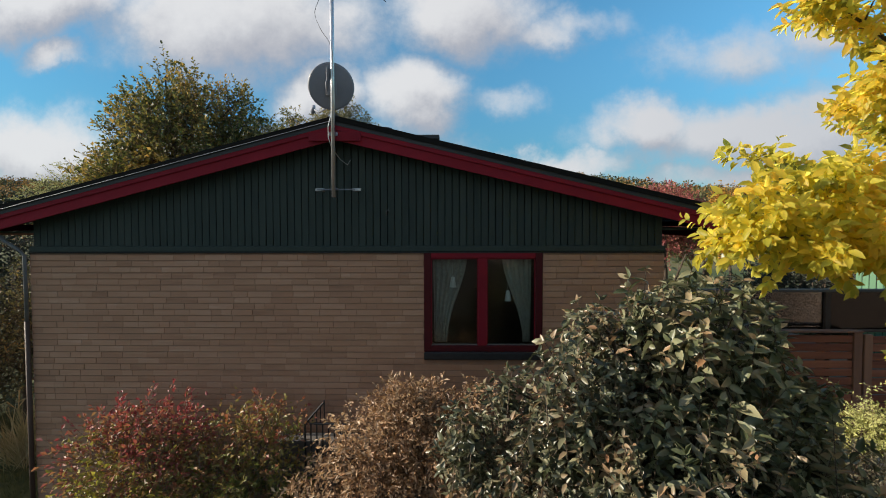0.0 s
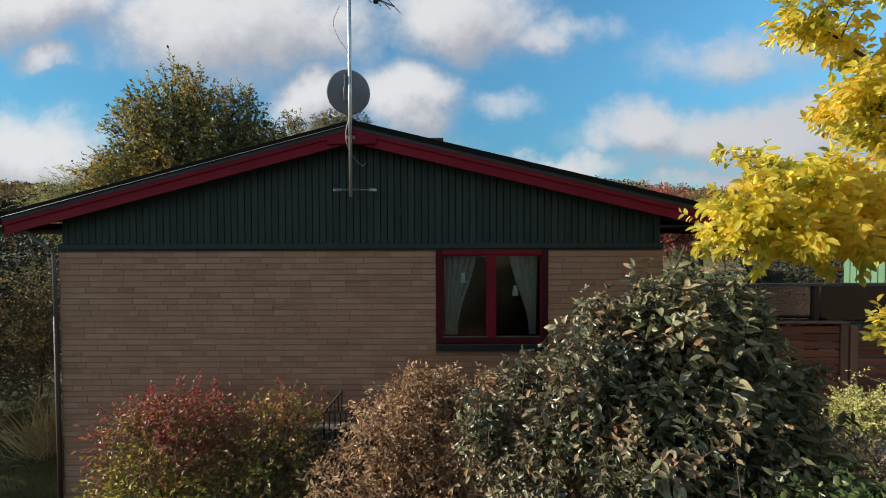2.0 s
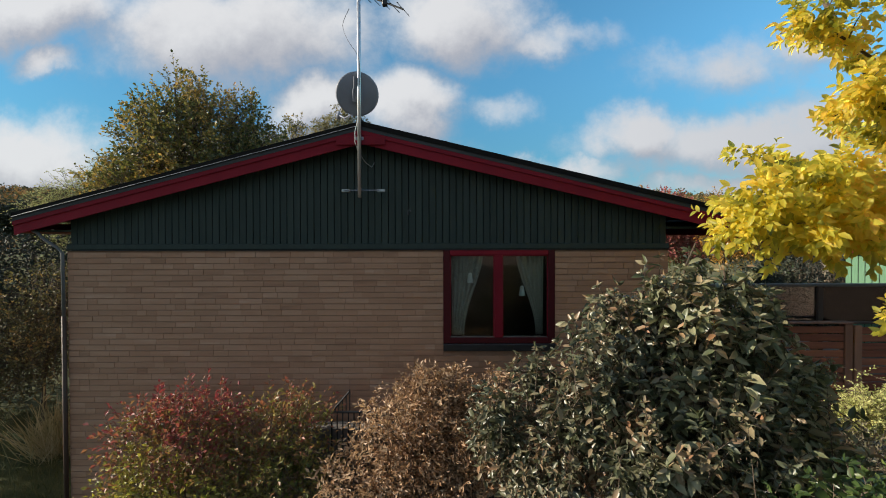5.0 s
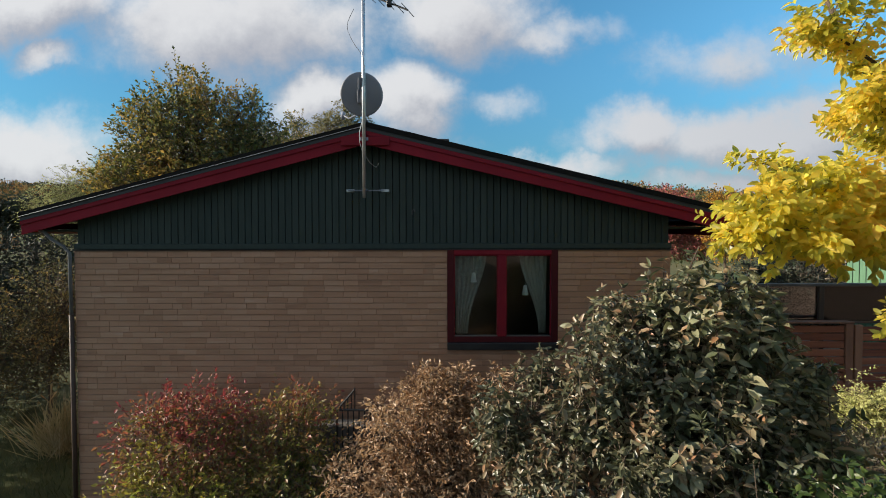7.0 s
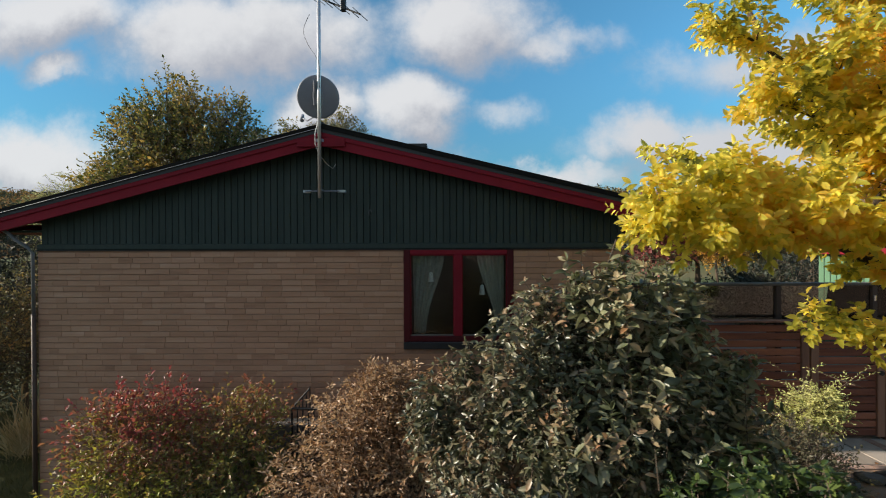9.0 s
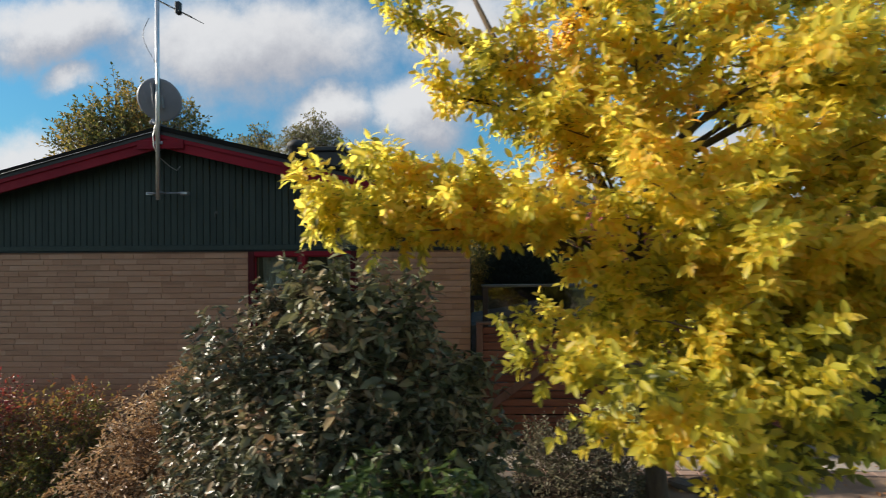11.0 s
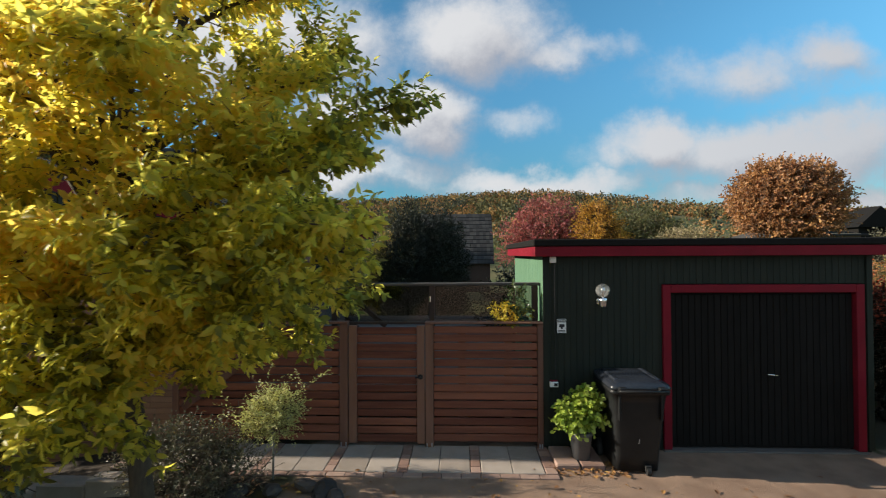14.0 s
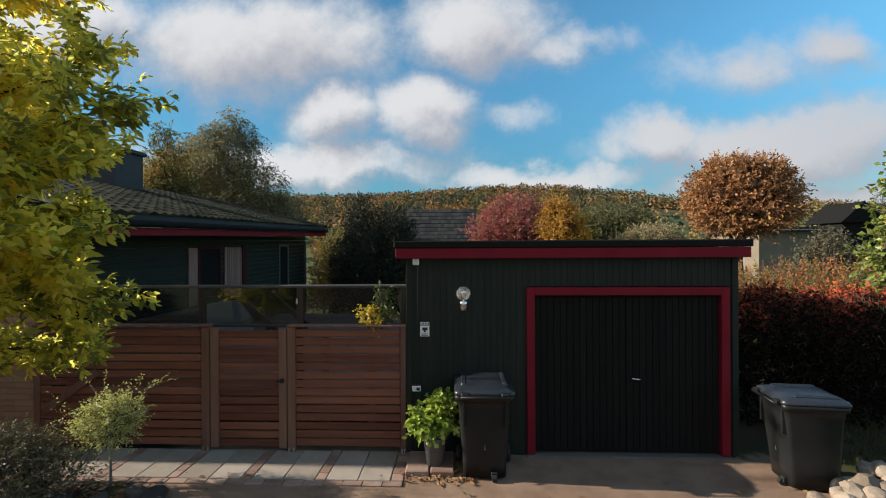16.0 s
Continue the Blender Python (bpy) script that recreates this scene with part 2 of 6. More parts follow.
MAT_TILE = speckled("mossy_roof_tile", (0.014, 0.014, 0.008), (0.05, 0.045, 0.026), 3, 0.92, grain=40, pick="Island", spread=0.4, depth=0.004, spec=0.1)
MAT_FENCE = speckled("stained_pine", (0.11, 0.036, 0.024), (0.245, 0.094, 0.058), 2, 0.75, grain=30, stretch=(0.6, 4, 8), spread=0.22, spec=0.2)
MAT_POST = speckled("stained_post", (0.115, 0.05, 0.034), (0.22, 0.108, 0.072), 2, 0.7, grain=30, stretch=(6, 6, 0.6), spread=0.2)
MAT_DECK = speckled("grey_timber", (0.05, 0.045, 0.042), (0.13, 0.115, 0.105), 3, 0.8, grain=40, stretch=(1, 5, 5), spread=0.2)
MAT_SLAB = speckled("concrete_slab", (0.24, 0.2, 0.168), (0.36, 0.308, 0.265), 5, 0.9, grain=140, spread=0.3)
MAT_PAVER = speckled("red_paver", (0.22, 0.135, 0.105), (0.33, 0.225, 0.18), 8, 0.9, grain=140, spread=0.4)
MAT_STONE = speckled("field_stone", (0.17, 0.13, 0.098), (0.38, 0.305, 0.24), 9, 0.85, grain=50, spread=0.3, depth=0.006)
MAT_DARKSTONE = speckled("dark_stone", (0.028, 0.024, 0.023), (0.075, 0.064, 0.058), 6, 0.8, grain=60, spread=0.3, depth=0.006)
MAT_BIN = speckled("bin_plastic", (0.008, 0.0085, 0.009), (0.015, 0.016, 0.017), 8, 0.42, grain=180, depth=0.0006, spread=0.1, spec=0.3)
MAT_LID = speckled("bin_lid_plastic", (0.015, 0.018, 0.025), (0.028, 0.033, 0.043), 8, 0.33, grain=180, depth=0.0006, spread=0.1, spec=0.5)
MAT_RUBBER = speckled("rubber", (0.01, 0.01, 0.01), (0.025, 0.025, 0.025), 20, 0.7)
MAT_STEEL = speckled("galvanised_steel", (0.36, 0.37, 0.39), (0.56, 0.57, 0.6), 8, 0.42, 0.85, grain=90, depth=0.0004)
MAT_CHROME = speckled("chrome", (0.7, 0.7, 0.7), (0.86, 0.86, 0.86), 10, 0.15, 1.0, grain=90, depth=0.0002)
MAT_DISH = speckled("grey_dish_paint", (0.155, 0.163, 0.2), (0.215, 0.225, 0.265), 3, 0.5, grain=90, depth=0.0004)
MAT_IRON = speckled("black_iron", (0.012, 0.012, 0.013), (0.03, 0.03, 0.032), 10, 0.5, 0.3, grain=90)
MAT_WHITE = speckled("white_paint", (0.68, 0.68, 0.66), (0.82, 0.82, 0.8), 6, 0.5, grain=90, depth=0.0004)
MAT_CREAM = speckled("tan_render", (0.17, 0.145, 0.105), (0.25, 0.215, 0.16), 2, 0.9, grain=60)
MAT_CURTAIN = speckled("curtain_cloth", (0.22, 0.215, 0.19), (0.5, 0.49, 0.44), 22, 0.9, grain=200, depth=0.001)
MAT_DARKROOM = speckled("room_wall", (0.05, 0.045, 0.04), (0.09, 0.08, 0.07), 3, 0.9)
MAT_BARK = speckled("bark", (0.03, 0.021, 0.014), (0.11, 0.08, 0.055), 9, 0.95, grain=45, stretch=(3, 3, 0.7), depth=0.012, spread=0.1)
MAT_TWIG = speckled("twig_bark", (0.06, 0.04, 0.028), (0.15, 0.11, 0.08), 12, 0.9, grain=60)
MAT_PALEBARK = speckled("pale_bark", (0.2, 0.18, 0.15), (0.42, 0.39, 0.34), 9, 0.9, grain=60, stretch=(3, 3, 0.7), depth=0.006)
MAT_POT = speckled("grey_pot", (0.09, 0.093, 0.1), (0.15, 0.153, 0.16), 8, 0.6, grain=120)
MAT_FARROOF = speckled("grey_roof_tile", (0.016, 0.016, 0.017), (0.045, 0.043, 0.043), 3, 0.85, grain=20, pick="Island", spread=0.4)
MAT_BROWN = speckled("dark_brown_board", (0.03, 0.016, 0.012), (0.06, 0.035, 0.026), 3, 0.7, grain=30, stretch=(5, 5, 1))
MAT_BLUSH = speckled("pinkish_timber", (0.2, 0.095, 0.075), (0.3, 0.165, 0.13), 4, 0.7, grain=40, stretch=(5, 5, 1))
MAT_GLASS = glass_mat("window_glass", (0.82, 0.86, 0.85))
MAT_SMOKED = glass_mat("smoked_glass", (0.66, 0.64, 0.61))
MAT_CLEAR = frosted_mat("lamp_glass")
MAT_GROUND = ground_mat()
YEL = ((0.0, (0.13, 0.15, 0.03)), (0.125, (0.375, 0.362, 0.05)), (0.28, (0.785, 0.713, 0.09)), (0.45, (0.94, 0.775, 0.117)), (0.645, (0.965, 0.685, 0.1)), (0.92, (0.93, 0.455, 0.08)))
# x tilt greens the right side: less turned leaves, plus its shade as colour
MAT_YELLOW = leaf_mat("yellowing_leaf", YEL, 2.0, 0.78, tilt=((4.0, 2.2, 3.3), (-0.04, 0.0, 0.015), 0.105))
MAT_VIBURNUM = leaf_mat("grey_green_leaf", ((0.08, (0.026, 0.034, 0.017)), (0.36, (0.1, 0.115, 0.056)), (0.6, (0.26, 0.255, 0.15)), (0.8, (0.32, 0.24, 0.14)), (1.0, (0.34, 0.17, 0.08))), 3.0, 0.24, 0.4, 0.45)
MAT_BROWNING = leaf_mat("browning_grey_leaf", ((0.08, (0.022, 0.027, 0.015)), (0.34, (0.075, 0.085, 0.045)), (0.56, (0.19, 0.18, 0.11)), (0.76, (0.27, 0.18, 0.105)), (1.0, (0.36, 0.16, 0.08))), 3.0, 0.25, 0.38, 0.6)
MAT_FRESH = leaf_mat("fresh_green_leaf", ((0.1, (0.018, 0.035, 0.012)), (0.5, (0.045, 0.08, 0.022)), (0.85, (0.12, 0.16, 0.04)), (1.0, (0.26, 0.26, 0.06))), 1.5, 0.3, 0.36, 0.55)
MAT_COPPER = leaf_mat("dry_copper_leaf", ((0.1, (0.11, 0.055, 0.03)), (0.38, (0.33, 0.185, 0.095)), (0.62, (0.56, 0.38, 0.24)), (0.8, (0.6, 0.42, 0.27)), (1.0, (0.6, 0.32, 0.1))), 1.5, 0.3, 0.5)
MAT_REDLEAF = leaf_mat("reddening_leaf", ((0.0, (0.24, 0.29, 0.04)), (0.2, (0.46, 0.4, 0.06)), (0.4, (0.2, 0.18, 0.045)), (0.56, (0.3, 0.16, 0.065)), (0.74, (0.34, 0.09, 0.07)), (1.0, (0.28, 0.045, 0.05))), 2.2, 0.35, 0.5, tilt=((0, 0, 0.28), (0, 0, 0.6)))
MAT_SPIREA = leaf_mat("bronzing_leaf", ((0.05, (0.07, 0.09, 0.02)), (0.35, (0.22, 0.22, 0.05)), (0.6, (0.28, 0.2, 0.06)), (0.8, (0.32, 0.12, 0.06)), (1.0, (0.26, 0.06, 0.05))), 2.4, 0.35, 0.5, tilt=((0, 0, 0.25), (0, 0, 0.3)))
MAT_BRAMBLE = leaf_mat("dim_bramble_leaf", ((0.1, (0.03, 0.034, 0.015)), (0.5, (0.13, 0.12, 0.045)), (0.8, (0.32, 0.22, 0.07)), (1.0, (0.42, 0.22, 0.07))), 1.5, 0.25, 0.6)
MAT_GOLD = leaf_mat("golden_leaf", ((0.1, (0.3, 0.3, 0.04)), (0.5, (0.6, 0.48, 0.05)), (1.0, (0.75, 0.5, 0.06))), 4.0, 0.4, 0.5)
MAT_MAPLE = leaf_mat("turning_maple_leaf", ((0.1, (0.04, 0.055, 0.017)), (0.4, (0.12, 0.13, 0.036)), (0.64, (0.36, 0.26, 0.07)), (0.85, (0.54, 0.33, 0.09)), (1.0, (0.6, 0.3, 0.09))), 0.6, 0.36, 0.55)
MAT_ORANGE = leaf_mat("orange_brown_leaf", ((0.1, (0.16, 0.065, 0.03)), (0.4, (0.34, 0.15, 0.06)), (0.7, (0.5, 0.25, 0.1)), (1.0, (0.62, 0.36, 0.12))), 1.1, 0.3, 0.5)
MAT_CRIMSON = leaf_mat("crimson_leaf", ((0.1, (0.16, 0.03, 0.035)), (0.5, (0.4, 0.09, 0.095)), (0.85, (0.5, 0.17, 0.13)), (1.0, (0.52, 0.32, 0.14))), 0.6, 0.3, 0.5)
MAT_AMBER = leaf_mat("amber_leaf", ((0.1, (0.3, 0.13, 0.02)), (0.5, (0.55, 0.28, 0.03)), (1.0, (0.65, 0.42, 0.06))), 0.8, 0.35, 0.5)
MAT_CONIFER = leaf_mat("dark_conifer", ((0.1, (0.007, 0.012, 0.007)), (0.6, (0.017, 0.024, 0.013)), (1.0, (0.032, 0.04, 0.018))), 0.8, 0.1, 0.6)
MAT_OLIVE = leaf_mat("olive_leaf", ((0.1, (0.06, 0.075, 0.025)), (0.5, (0.14, 0.14, 0.05)), (1.0, (0.28, 0.22, 0.07))), 0.5, 0.3, 0.55)
MAT_BIRCH = leaf_mat("thinning_birch_leaf", ((0.1, (0.08, 0.08, 0.04)), (0.5, (0.2, 0.18, 0.08)), (1.0, (0.36, 0.29, 0.12))), 0.6, 0.35, 0.55)
MAT_WILLOW = leaf_mat("pale_willow_leaf", ((0.1, (0.16, 0.18, 0.07)), (0.5, (0.32, 0.33, 0.15)), (1.0, (0.46, 0.42, 0.2))), 0.8, 0.4, 0.5)
# low leaves run near black: shade of the hedge front put into their colour
MAT_HEDGE = leaf_mat("hedge_leaf_shaded_low", ((0.1, (0.006, 0.007, 0.004)), (0.42, (0.013, 0.01, 0.006)), (0.62, (0.1, 0.022, 0.014)), (0.8, (0.42, 0.07, 0.04)), (1.0, (0.62, 0.16, 0.06))), 1.4, 0.3, 0.75, 0.12, tilt=((0, 0, 1.5), (0, 0, 0.7)))
MAT_REDBANK = leaf_mat("red_and_olive_leaf", ((0.15, (0.09, 0.085, 0.03)), (0.42, (0.24, 0.19, 0.06)), (0.6, (0.46, 0.22, 0.07)), (0.78, (0.6, 0.13, 0.06)), (1.0, (0.66, 0.24, 0.07))), 1.6, 0.35, 0.6, 0.2)
MAT_VARIEG = leaf_mat("variegated_leaf", ((0.1, (0.24, 0.27, 0.08)), (0.5, (0.52, 0.52, 0.19)), (1.0, (0.74, 0.7, 0.32))), 3.0, 0.3, 0.5)
MAT_LIME = leaf_mat("lime_leaf", ((0.1, (0.16, 0.26, 0.03)), (0.5, (0.34, 0.45, 0.06)), (1.0, (0.55, 0.58, 0.12))), 4.0, 0.35, 0.45)
MAT_YOUNG = leaf_mat("young_maple_leaf", ((0.1, (0.08, 0.13, 0.03)), (0.5, (0.2, 0.27, 0.05)), (0.8, (0.42, 0.4, 0.07)), (1.0, (0.62, 0.4, 0.07))), 2.5, 0.4, 0.45)
MAT_SHRUB = leaf_mat("dull_shrub_leaf", ((0.1, (0.05, 0.05, 0.028)), (0.5, (0.1, 0.095, 0.055)), (1.0, (0.2, 0.16, 0.1))), 2.0, 0.25, 0.6)
MAT_STRAW = leaf_mat("straw_blade", ((0.1, (0.2, 0.17, 0.07)), (0.6, (0.4, 0.32, 0.16)), (1.0, (0.55, 0.47, 0.32))), 2.0, 0.3, 0.6)
MAT_GRASS = leaf_mat("grass_blade", ((0.1, (0.03, 0.045, 0.012)), (0.6, (0.075, 0.09, 0.025)), (1.0, (0.16, 0.14, 0.05))), 1.0, 0.3, 0.6)
MAT_LITTER = leaf_mat("fallen_leaf", ((0.1, (0.12, 0.05, 0.025)), (0.6, (0.3, 0.14, 0.05)), (1.0, (0.5, 0.32, 0.08))), 3.0, 0.15, 0.7)
MAT_WOODS_RUST = leaf_mat("distant_rust_leaf", ((0.1, (0.2, 0.095, 0.055)), (0.5, (0.33, 0.18, 0.075)), (1.0, (0.42, 0.28, 0.105))), 0.09, 0.15, 0.8, 0.1, own=0.2)
MAT_WOODS_OLIVE = leaf_mat("distant_olive_leaf", ((0.1, (0.075, 0.078, 0.045)), (0.5, (0.14, 0.13, 0.06)), (1.0, (0.26, 0.2, 0.08))), 0.09, 0.15, 0.8, 0.1, own=0.2)
MAT_WOODS_DARK = leaf_mat("distant_dark_leaf", ((0.1, (0.045, 0.052, 0.042)), (0.5, (0.075, 0.08, 0.055)), (1.0, (0.16, 0.12, 0.07))), 0.09, 0.1, 0.8, 0.1, own=0.2)


# ---------------------------------------------------------------- mesh tools
def mesh_of(name, verts, faces, mat, smooth=False):
    me = bpy.data.meshes.new(name)
    me.from_pydata(verts, [], faces)
    me.materials.append(mat)
    if smooth:
        me.polygons.foreach_set("use_smooth", [True] * len(me.polygons))
    me.update()
    return me


class Shape:
    """Collects boxes, tubes and lathed forms into one mesh."""

    def __init__(self):
        self.v, self.f = [], []

    def poly(self, verts, faces):
        k = len(self.v)
        self.v += [tuple(p) for p in verts]
        self.f += [tuple(i + k for i in q) for q in faces]
        return self

    def box(self, x0, y0, z0, x1, y1, z1, c=0.004, m=None):
        """A box with chamfered edges."""
        lo, hi = (min(x0, x1), min(y0, y1), min(z0, z1)), (max(x0, x1), max(y0, y1), max(z0, z1))
        c = min(c, 0.45 * min(h - l for l, h in zip(lo, hi)))
        vs, index = [], {}
        for sx in (0, 1):
            for sy in (0, 1):
                for sz in (0, 1):
                    s = (sx, sy, sz)
                    for axis in range(3):
                        p = [(hi[i] - (0 if i == axis else c)) if s[i] else (lo[i] + (0 if i == axis else c)) for i in range(3)]
                        index[s, axis] = len(vs)
                        vs.append(Vector(p))
        fs = []
        for axis in range(3):
            a, b = (axis + 1) % 3, (axis + 2) % 3
            for side in (0, 1):
                q = []
                for u, w in ((0, 0), (1, 0), (1, 1), (0, 1)):
                    s = [0, 0, 0]
                    s[axis], s[a], s[b] = side, u, w
                    q.append(index[tuple(s), axis])
                fs.append(q if side else q[::-1])
        for axis in range(3):
            a, b = (axis + 1) % 3, (axis + 2) % 3
            for u in (0, 1):
                for w in (0, 1):
                    s0, s1 = [0, 0, 0], [0, 0, 0]
                    s0[axis], s1[axis] = 0, 1
                    s0[a] = s1[a] = u
                    s0[b] = s1[b] = w
                    q = [index[tuple(s0), a], index[tuple(s1), a], index[tuple(s1), b], index[tuple(s0), b]]
                    fs.append(q if u != w else q[::-1])
        for s in [(i, j, k) for i in (0, 1) for j in (0, 1) for k in (0, 1)]:
            q = [index[s, 0], index[s, 1], index[s, 2]]
            fs.append(q if sum(s) % 2 else q[::-1])
        if m is not None:
            vs = [m @ p for p in vs]
        return self.poly(vs, fs)

    def tube(self, points, radii, sides=8, caps=True):
        pts = [Vector(p) for p in points]
        rs = list(radii) if isinstance(radii, (list, tuple)) else [radii] * len(pts)
        vs, fs = [], []
        ref = Vector((0, 0, 1))
        for i, p in enumerate(pts):
            d = (pts[min(i + 1, len(pts) - 1)] - pts[max(i - 1, 0)]).normalized()
            side = d.cross(ref if abs(d.dot(ref)) < 0.95 else Vector((0, 1, 0))).normalized()
            up = side.cross(d)
            for k in range(sides):
                a = 2 * math.pi * k / sides
                vs.append(p + rs[i] * (math.cos(a) * side + math.sin(a) * up))
        for i in range(len(pts) - 1):
            for k in range(sides):
                a, b = i * sides + k, i * sides + (k + 1) % sides
                fs.append((a, b, b + sides, a + sides))
        if caps:
            fs.append(tuple(range(sides))[::-1])
            fs.append(tuple(range((len(pts) - 1) * sides, len(pts) * sides)))
        return self.poly(vs, fs)

    def lathe(self, profile, centre=(0, 0, 0), sides=24, m=None):
        """Profile of (radius, height) turned about the upright axis."""
        vs, fs = [], []
        for r, z in profile:
            for k in range(sides):
                a = 2 * math.pi * k / sides
                vs.append(Vector((r * math.cos(a), r * math.sin(a), z)))
        for i in range(len(profile) - 1):
            for k in range(sides):
                a, b = i * sides + k, i * sides + (k + 1) % sides
                fs.append((a, b, b + sides, a + sides))
        m = m if m is not None else Matrix.Translation(centre)
        return self.poly([m @ p for p in vs], fs)

    def make(self, name, mat, parent=None, label="", smooth=False):
        ob = new(name, mesh_of(name, self.v, self.f, mat, smooth))
        if parent is not None:
            ob.parent = parent
        return tagged(ob, label)


def part(name, shape, mat, parent, label="", smooth=False):
    return shape.make(name, mat, parent, label, smooth)


def thing(name, place, label, category, group="", kind="", turn=0):
    ob = new(name)
    ob.empty_display_size = 0.1
    ob.matrix_world = pose(*place, 0, 0, turn)
    return tagged(ob, label, category, group, kind)


PIECES = {}


def piece(name, size, centre, mat, parent, m=None, c=0.004):
    """A board, brick or slab of its own; alike ones share their mesh."""
    key = (name, tuple(round(s, 3) for s in size), mat.name)
    if key not in PIECES:
        s = Shape().box(-size[0] / 2, -size[1] / 2, -size[2] / 2, size[0] / 2, size[1] / 2, size[2] / 2, c)
        PIECES[key] = mesh_of(name, s.v, s.f, mat)
    ob = new(name, PIECES[key])
    ob.parent = parent
    ob.matrix_basis = Matrix.Translation(centre) @ (m if m is not None else Matrix())
    return ob


# ---------------------------------------------------------------- plants
FINE = np.array([(0, 0, 0), (0.28, -0.40, 0.10), (0.66, -0.36, 0.06), (1, 0, -0.10), (0.66, 0.36, 0.06), (0.28, 0.40, 0.10), (0.28, 0, 0), (0.66, 0, -0.03)])
FINE_FACES = [(0, 1, 6), (6, 1, 2, 7), (7, 2, 3), (0, 6, 5), (6, 7, 4, 5), (7, 3, 4)]
COARSE = np.array([(0, 0, 0), (0.5, -0.45, 0.12), (1, 0, -0.06), (0.5, 0.45, 0.12)])
COARSE_FACES = [(0, 1, 2), (0, 2, 3)]


def unit(a):
    return a / np.maximum(np.linalg.norm(a, axis=1, keepdims=True), 1e-6)


def leaf_arrays(at, way, up, length, width, fine=True):
    shape, faces = (FINE, FINE_FACES) if fine else (COARSE, COARSE_FACES)
    x = unit(way)
    y = unit(np.cross(up, x))
    z = np.cross(x, y)
    n, k = len(at), len(shape)
    l = np.asarray(length).reshape(-1, 1, 1) * np.ones((n, 1, 1))
    v = at[:, None, :] + l * (shape[None, :, 0:1] * x[:, None, :] + width * shape[None, :, 1:2] * y[:, None, :] + min(1.0, width / 0.45) * shape[None, :, 2:3] * z[:, None, :])
    fs = []
    for f in faces:
        idx = np.array(f)[None, :] + (np.arange(n) * k)[:, None]
        fs += idx.tolist()
    return v.reshape(-1, 3), fs


def foliage(name, parent, mat, rng, blobs, sprays, per, leaf, width=0.6, spray=0.25, droop=0.25, lift=0.35, shell=0.45, fine=True, twig_mat=None, twig_r=0.003, spread=0.9):
    """Leafy sprays over the blobs (x, y, z, rx, ry, rz), in the parent's own space. Returns the leaves' object."""
    b = np.array(blobs, float)
    vol = (b[:, 3] * b[:, 4] * b[:, 5]) ** 0.75
    which = rng.choice(len(b), sprays, p=vol / vol.sum())
    d = unit(rng.normal(size=(sprays, 3)))
    r = rng.random(sprays) ** shell
    root = b[which, :3] + d * r[:, None] * b[which, 3:6]
    out = unit(d * 0.8 + np.array((0, 0, lift)) + rng.normal(size=(sprays, 3)) * 0.45)
    size = spray * (0.6 + 0.8 * rng.random(sprays))
    side = unit(np.cross(out, rng.normal(size=(sprays, 3))))
    ats, ways, ups = [], [], []
    for i in range(per):
        s = (i + 0.6) / per
        bend = np.array((0, 0, -droop)) * (s ** 2) * size[:, None]
        at = root + out * (size * s)[:, None] + bend
        flip = 1 if i % 2 else -1
        roll = rng.normal(size=(sprays, 3)) * 0.35
        way = out * (0.35 + 0.6 * s) + flip * side * spread * (1.1 - 0.6 * s) + roll + np.array((0, 0, -droop))
        ats.append(at)
        ways.append(way)
        ups.append(np.array((0, 0, 0.5)) + rng.normal(size=(sprays, 3)) * 0.75 + out * 0.6)
    at, way, up = np.concatenate(ats), np.concatenate(ways), np.concatenate(ups)
    length = leaf * (0.6 + 0.7 * rng.random(len(at)))
    v, f = leaf_arrays(at, way, up, length, width, fine)
    ob = new(name, mesh_of(name, v.tolist(), f, mat, fine))
    ob.parent = parent
    if twig_mat is not None:
        # a thin three-sided twig for each spray
        p0, p1 = root - out * (size * 0.5)[:, None], root + out * (size * 0.95)[:, None] + np.array((0, 0, -droop)) * size[:, None] * 0.8
        e1 = unit(np.cross(out, np.array((0.3, 0.2, 1.0))))
        e2 = np.cross(out, e1)
        ring = [e1 * math.cos(a) + e2 * math.sin(a) for a in (0, 2.09, 4.19)]
        tv = np.stack([p0 + ring[0] * twig_r, p0 + ring[1] * twig_r, p0 + ring[2] * twig_r,
                       p1 + ring[0] * twig_r * 0.4, p1 + ring[1] * twig_r * 0.4, p1 + ring[2] * twig_r * 0.4], 1).reshape(-1, 3)
        tf = []
        for a, c in ((0, 1), (1, 2), (2, 0)):
            tf += (np.array((a, c, c + 3, a + 3))[None, :] + (np.arange(sprays) * 6)[:, None]).tolist()
        tw = tagged(new("twigwork", mesh_of("twigwork", tv.tolist(), tf, twig_mat)), kind="stuff")
        tw.parent = parent
    return ob


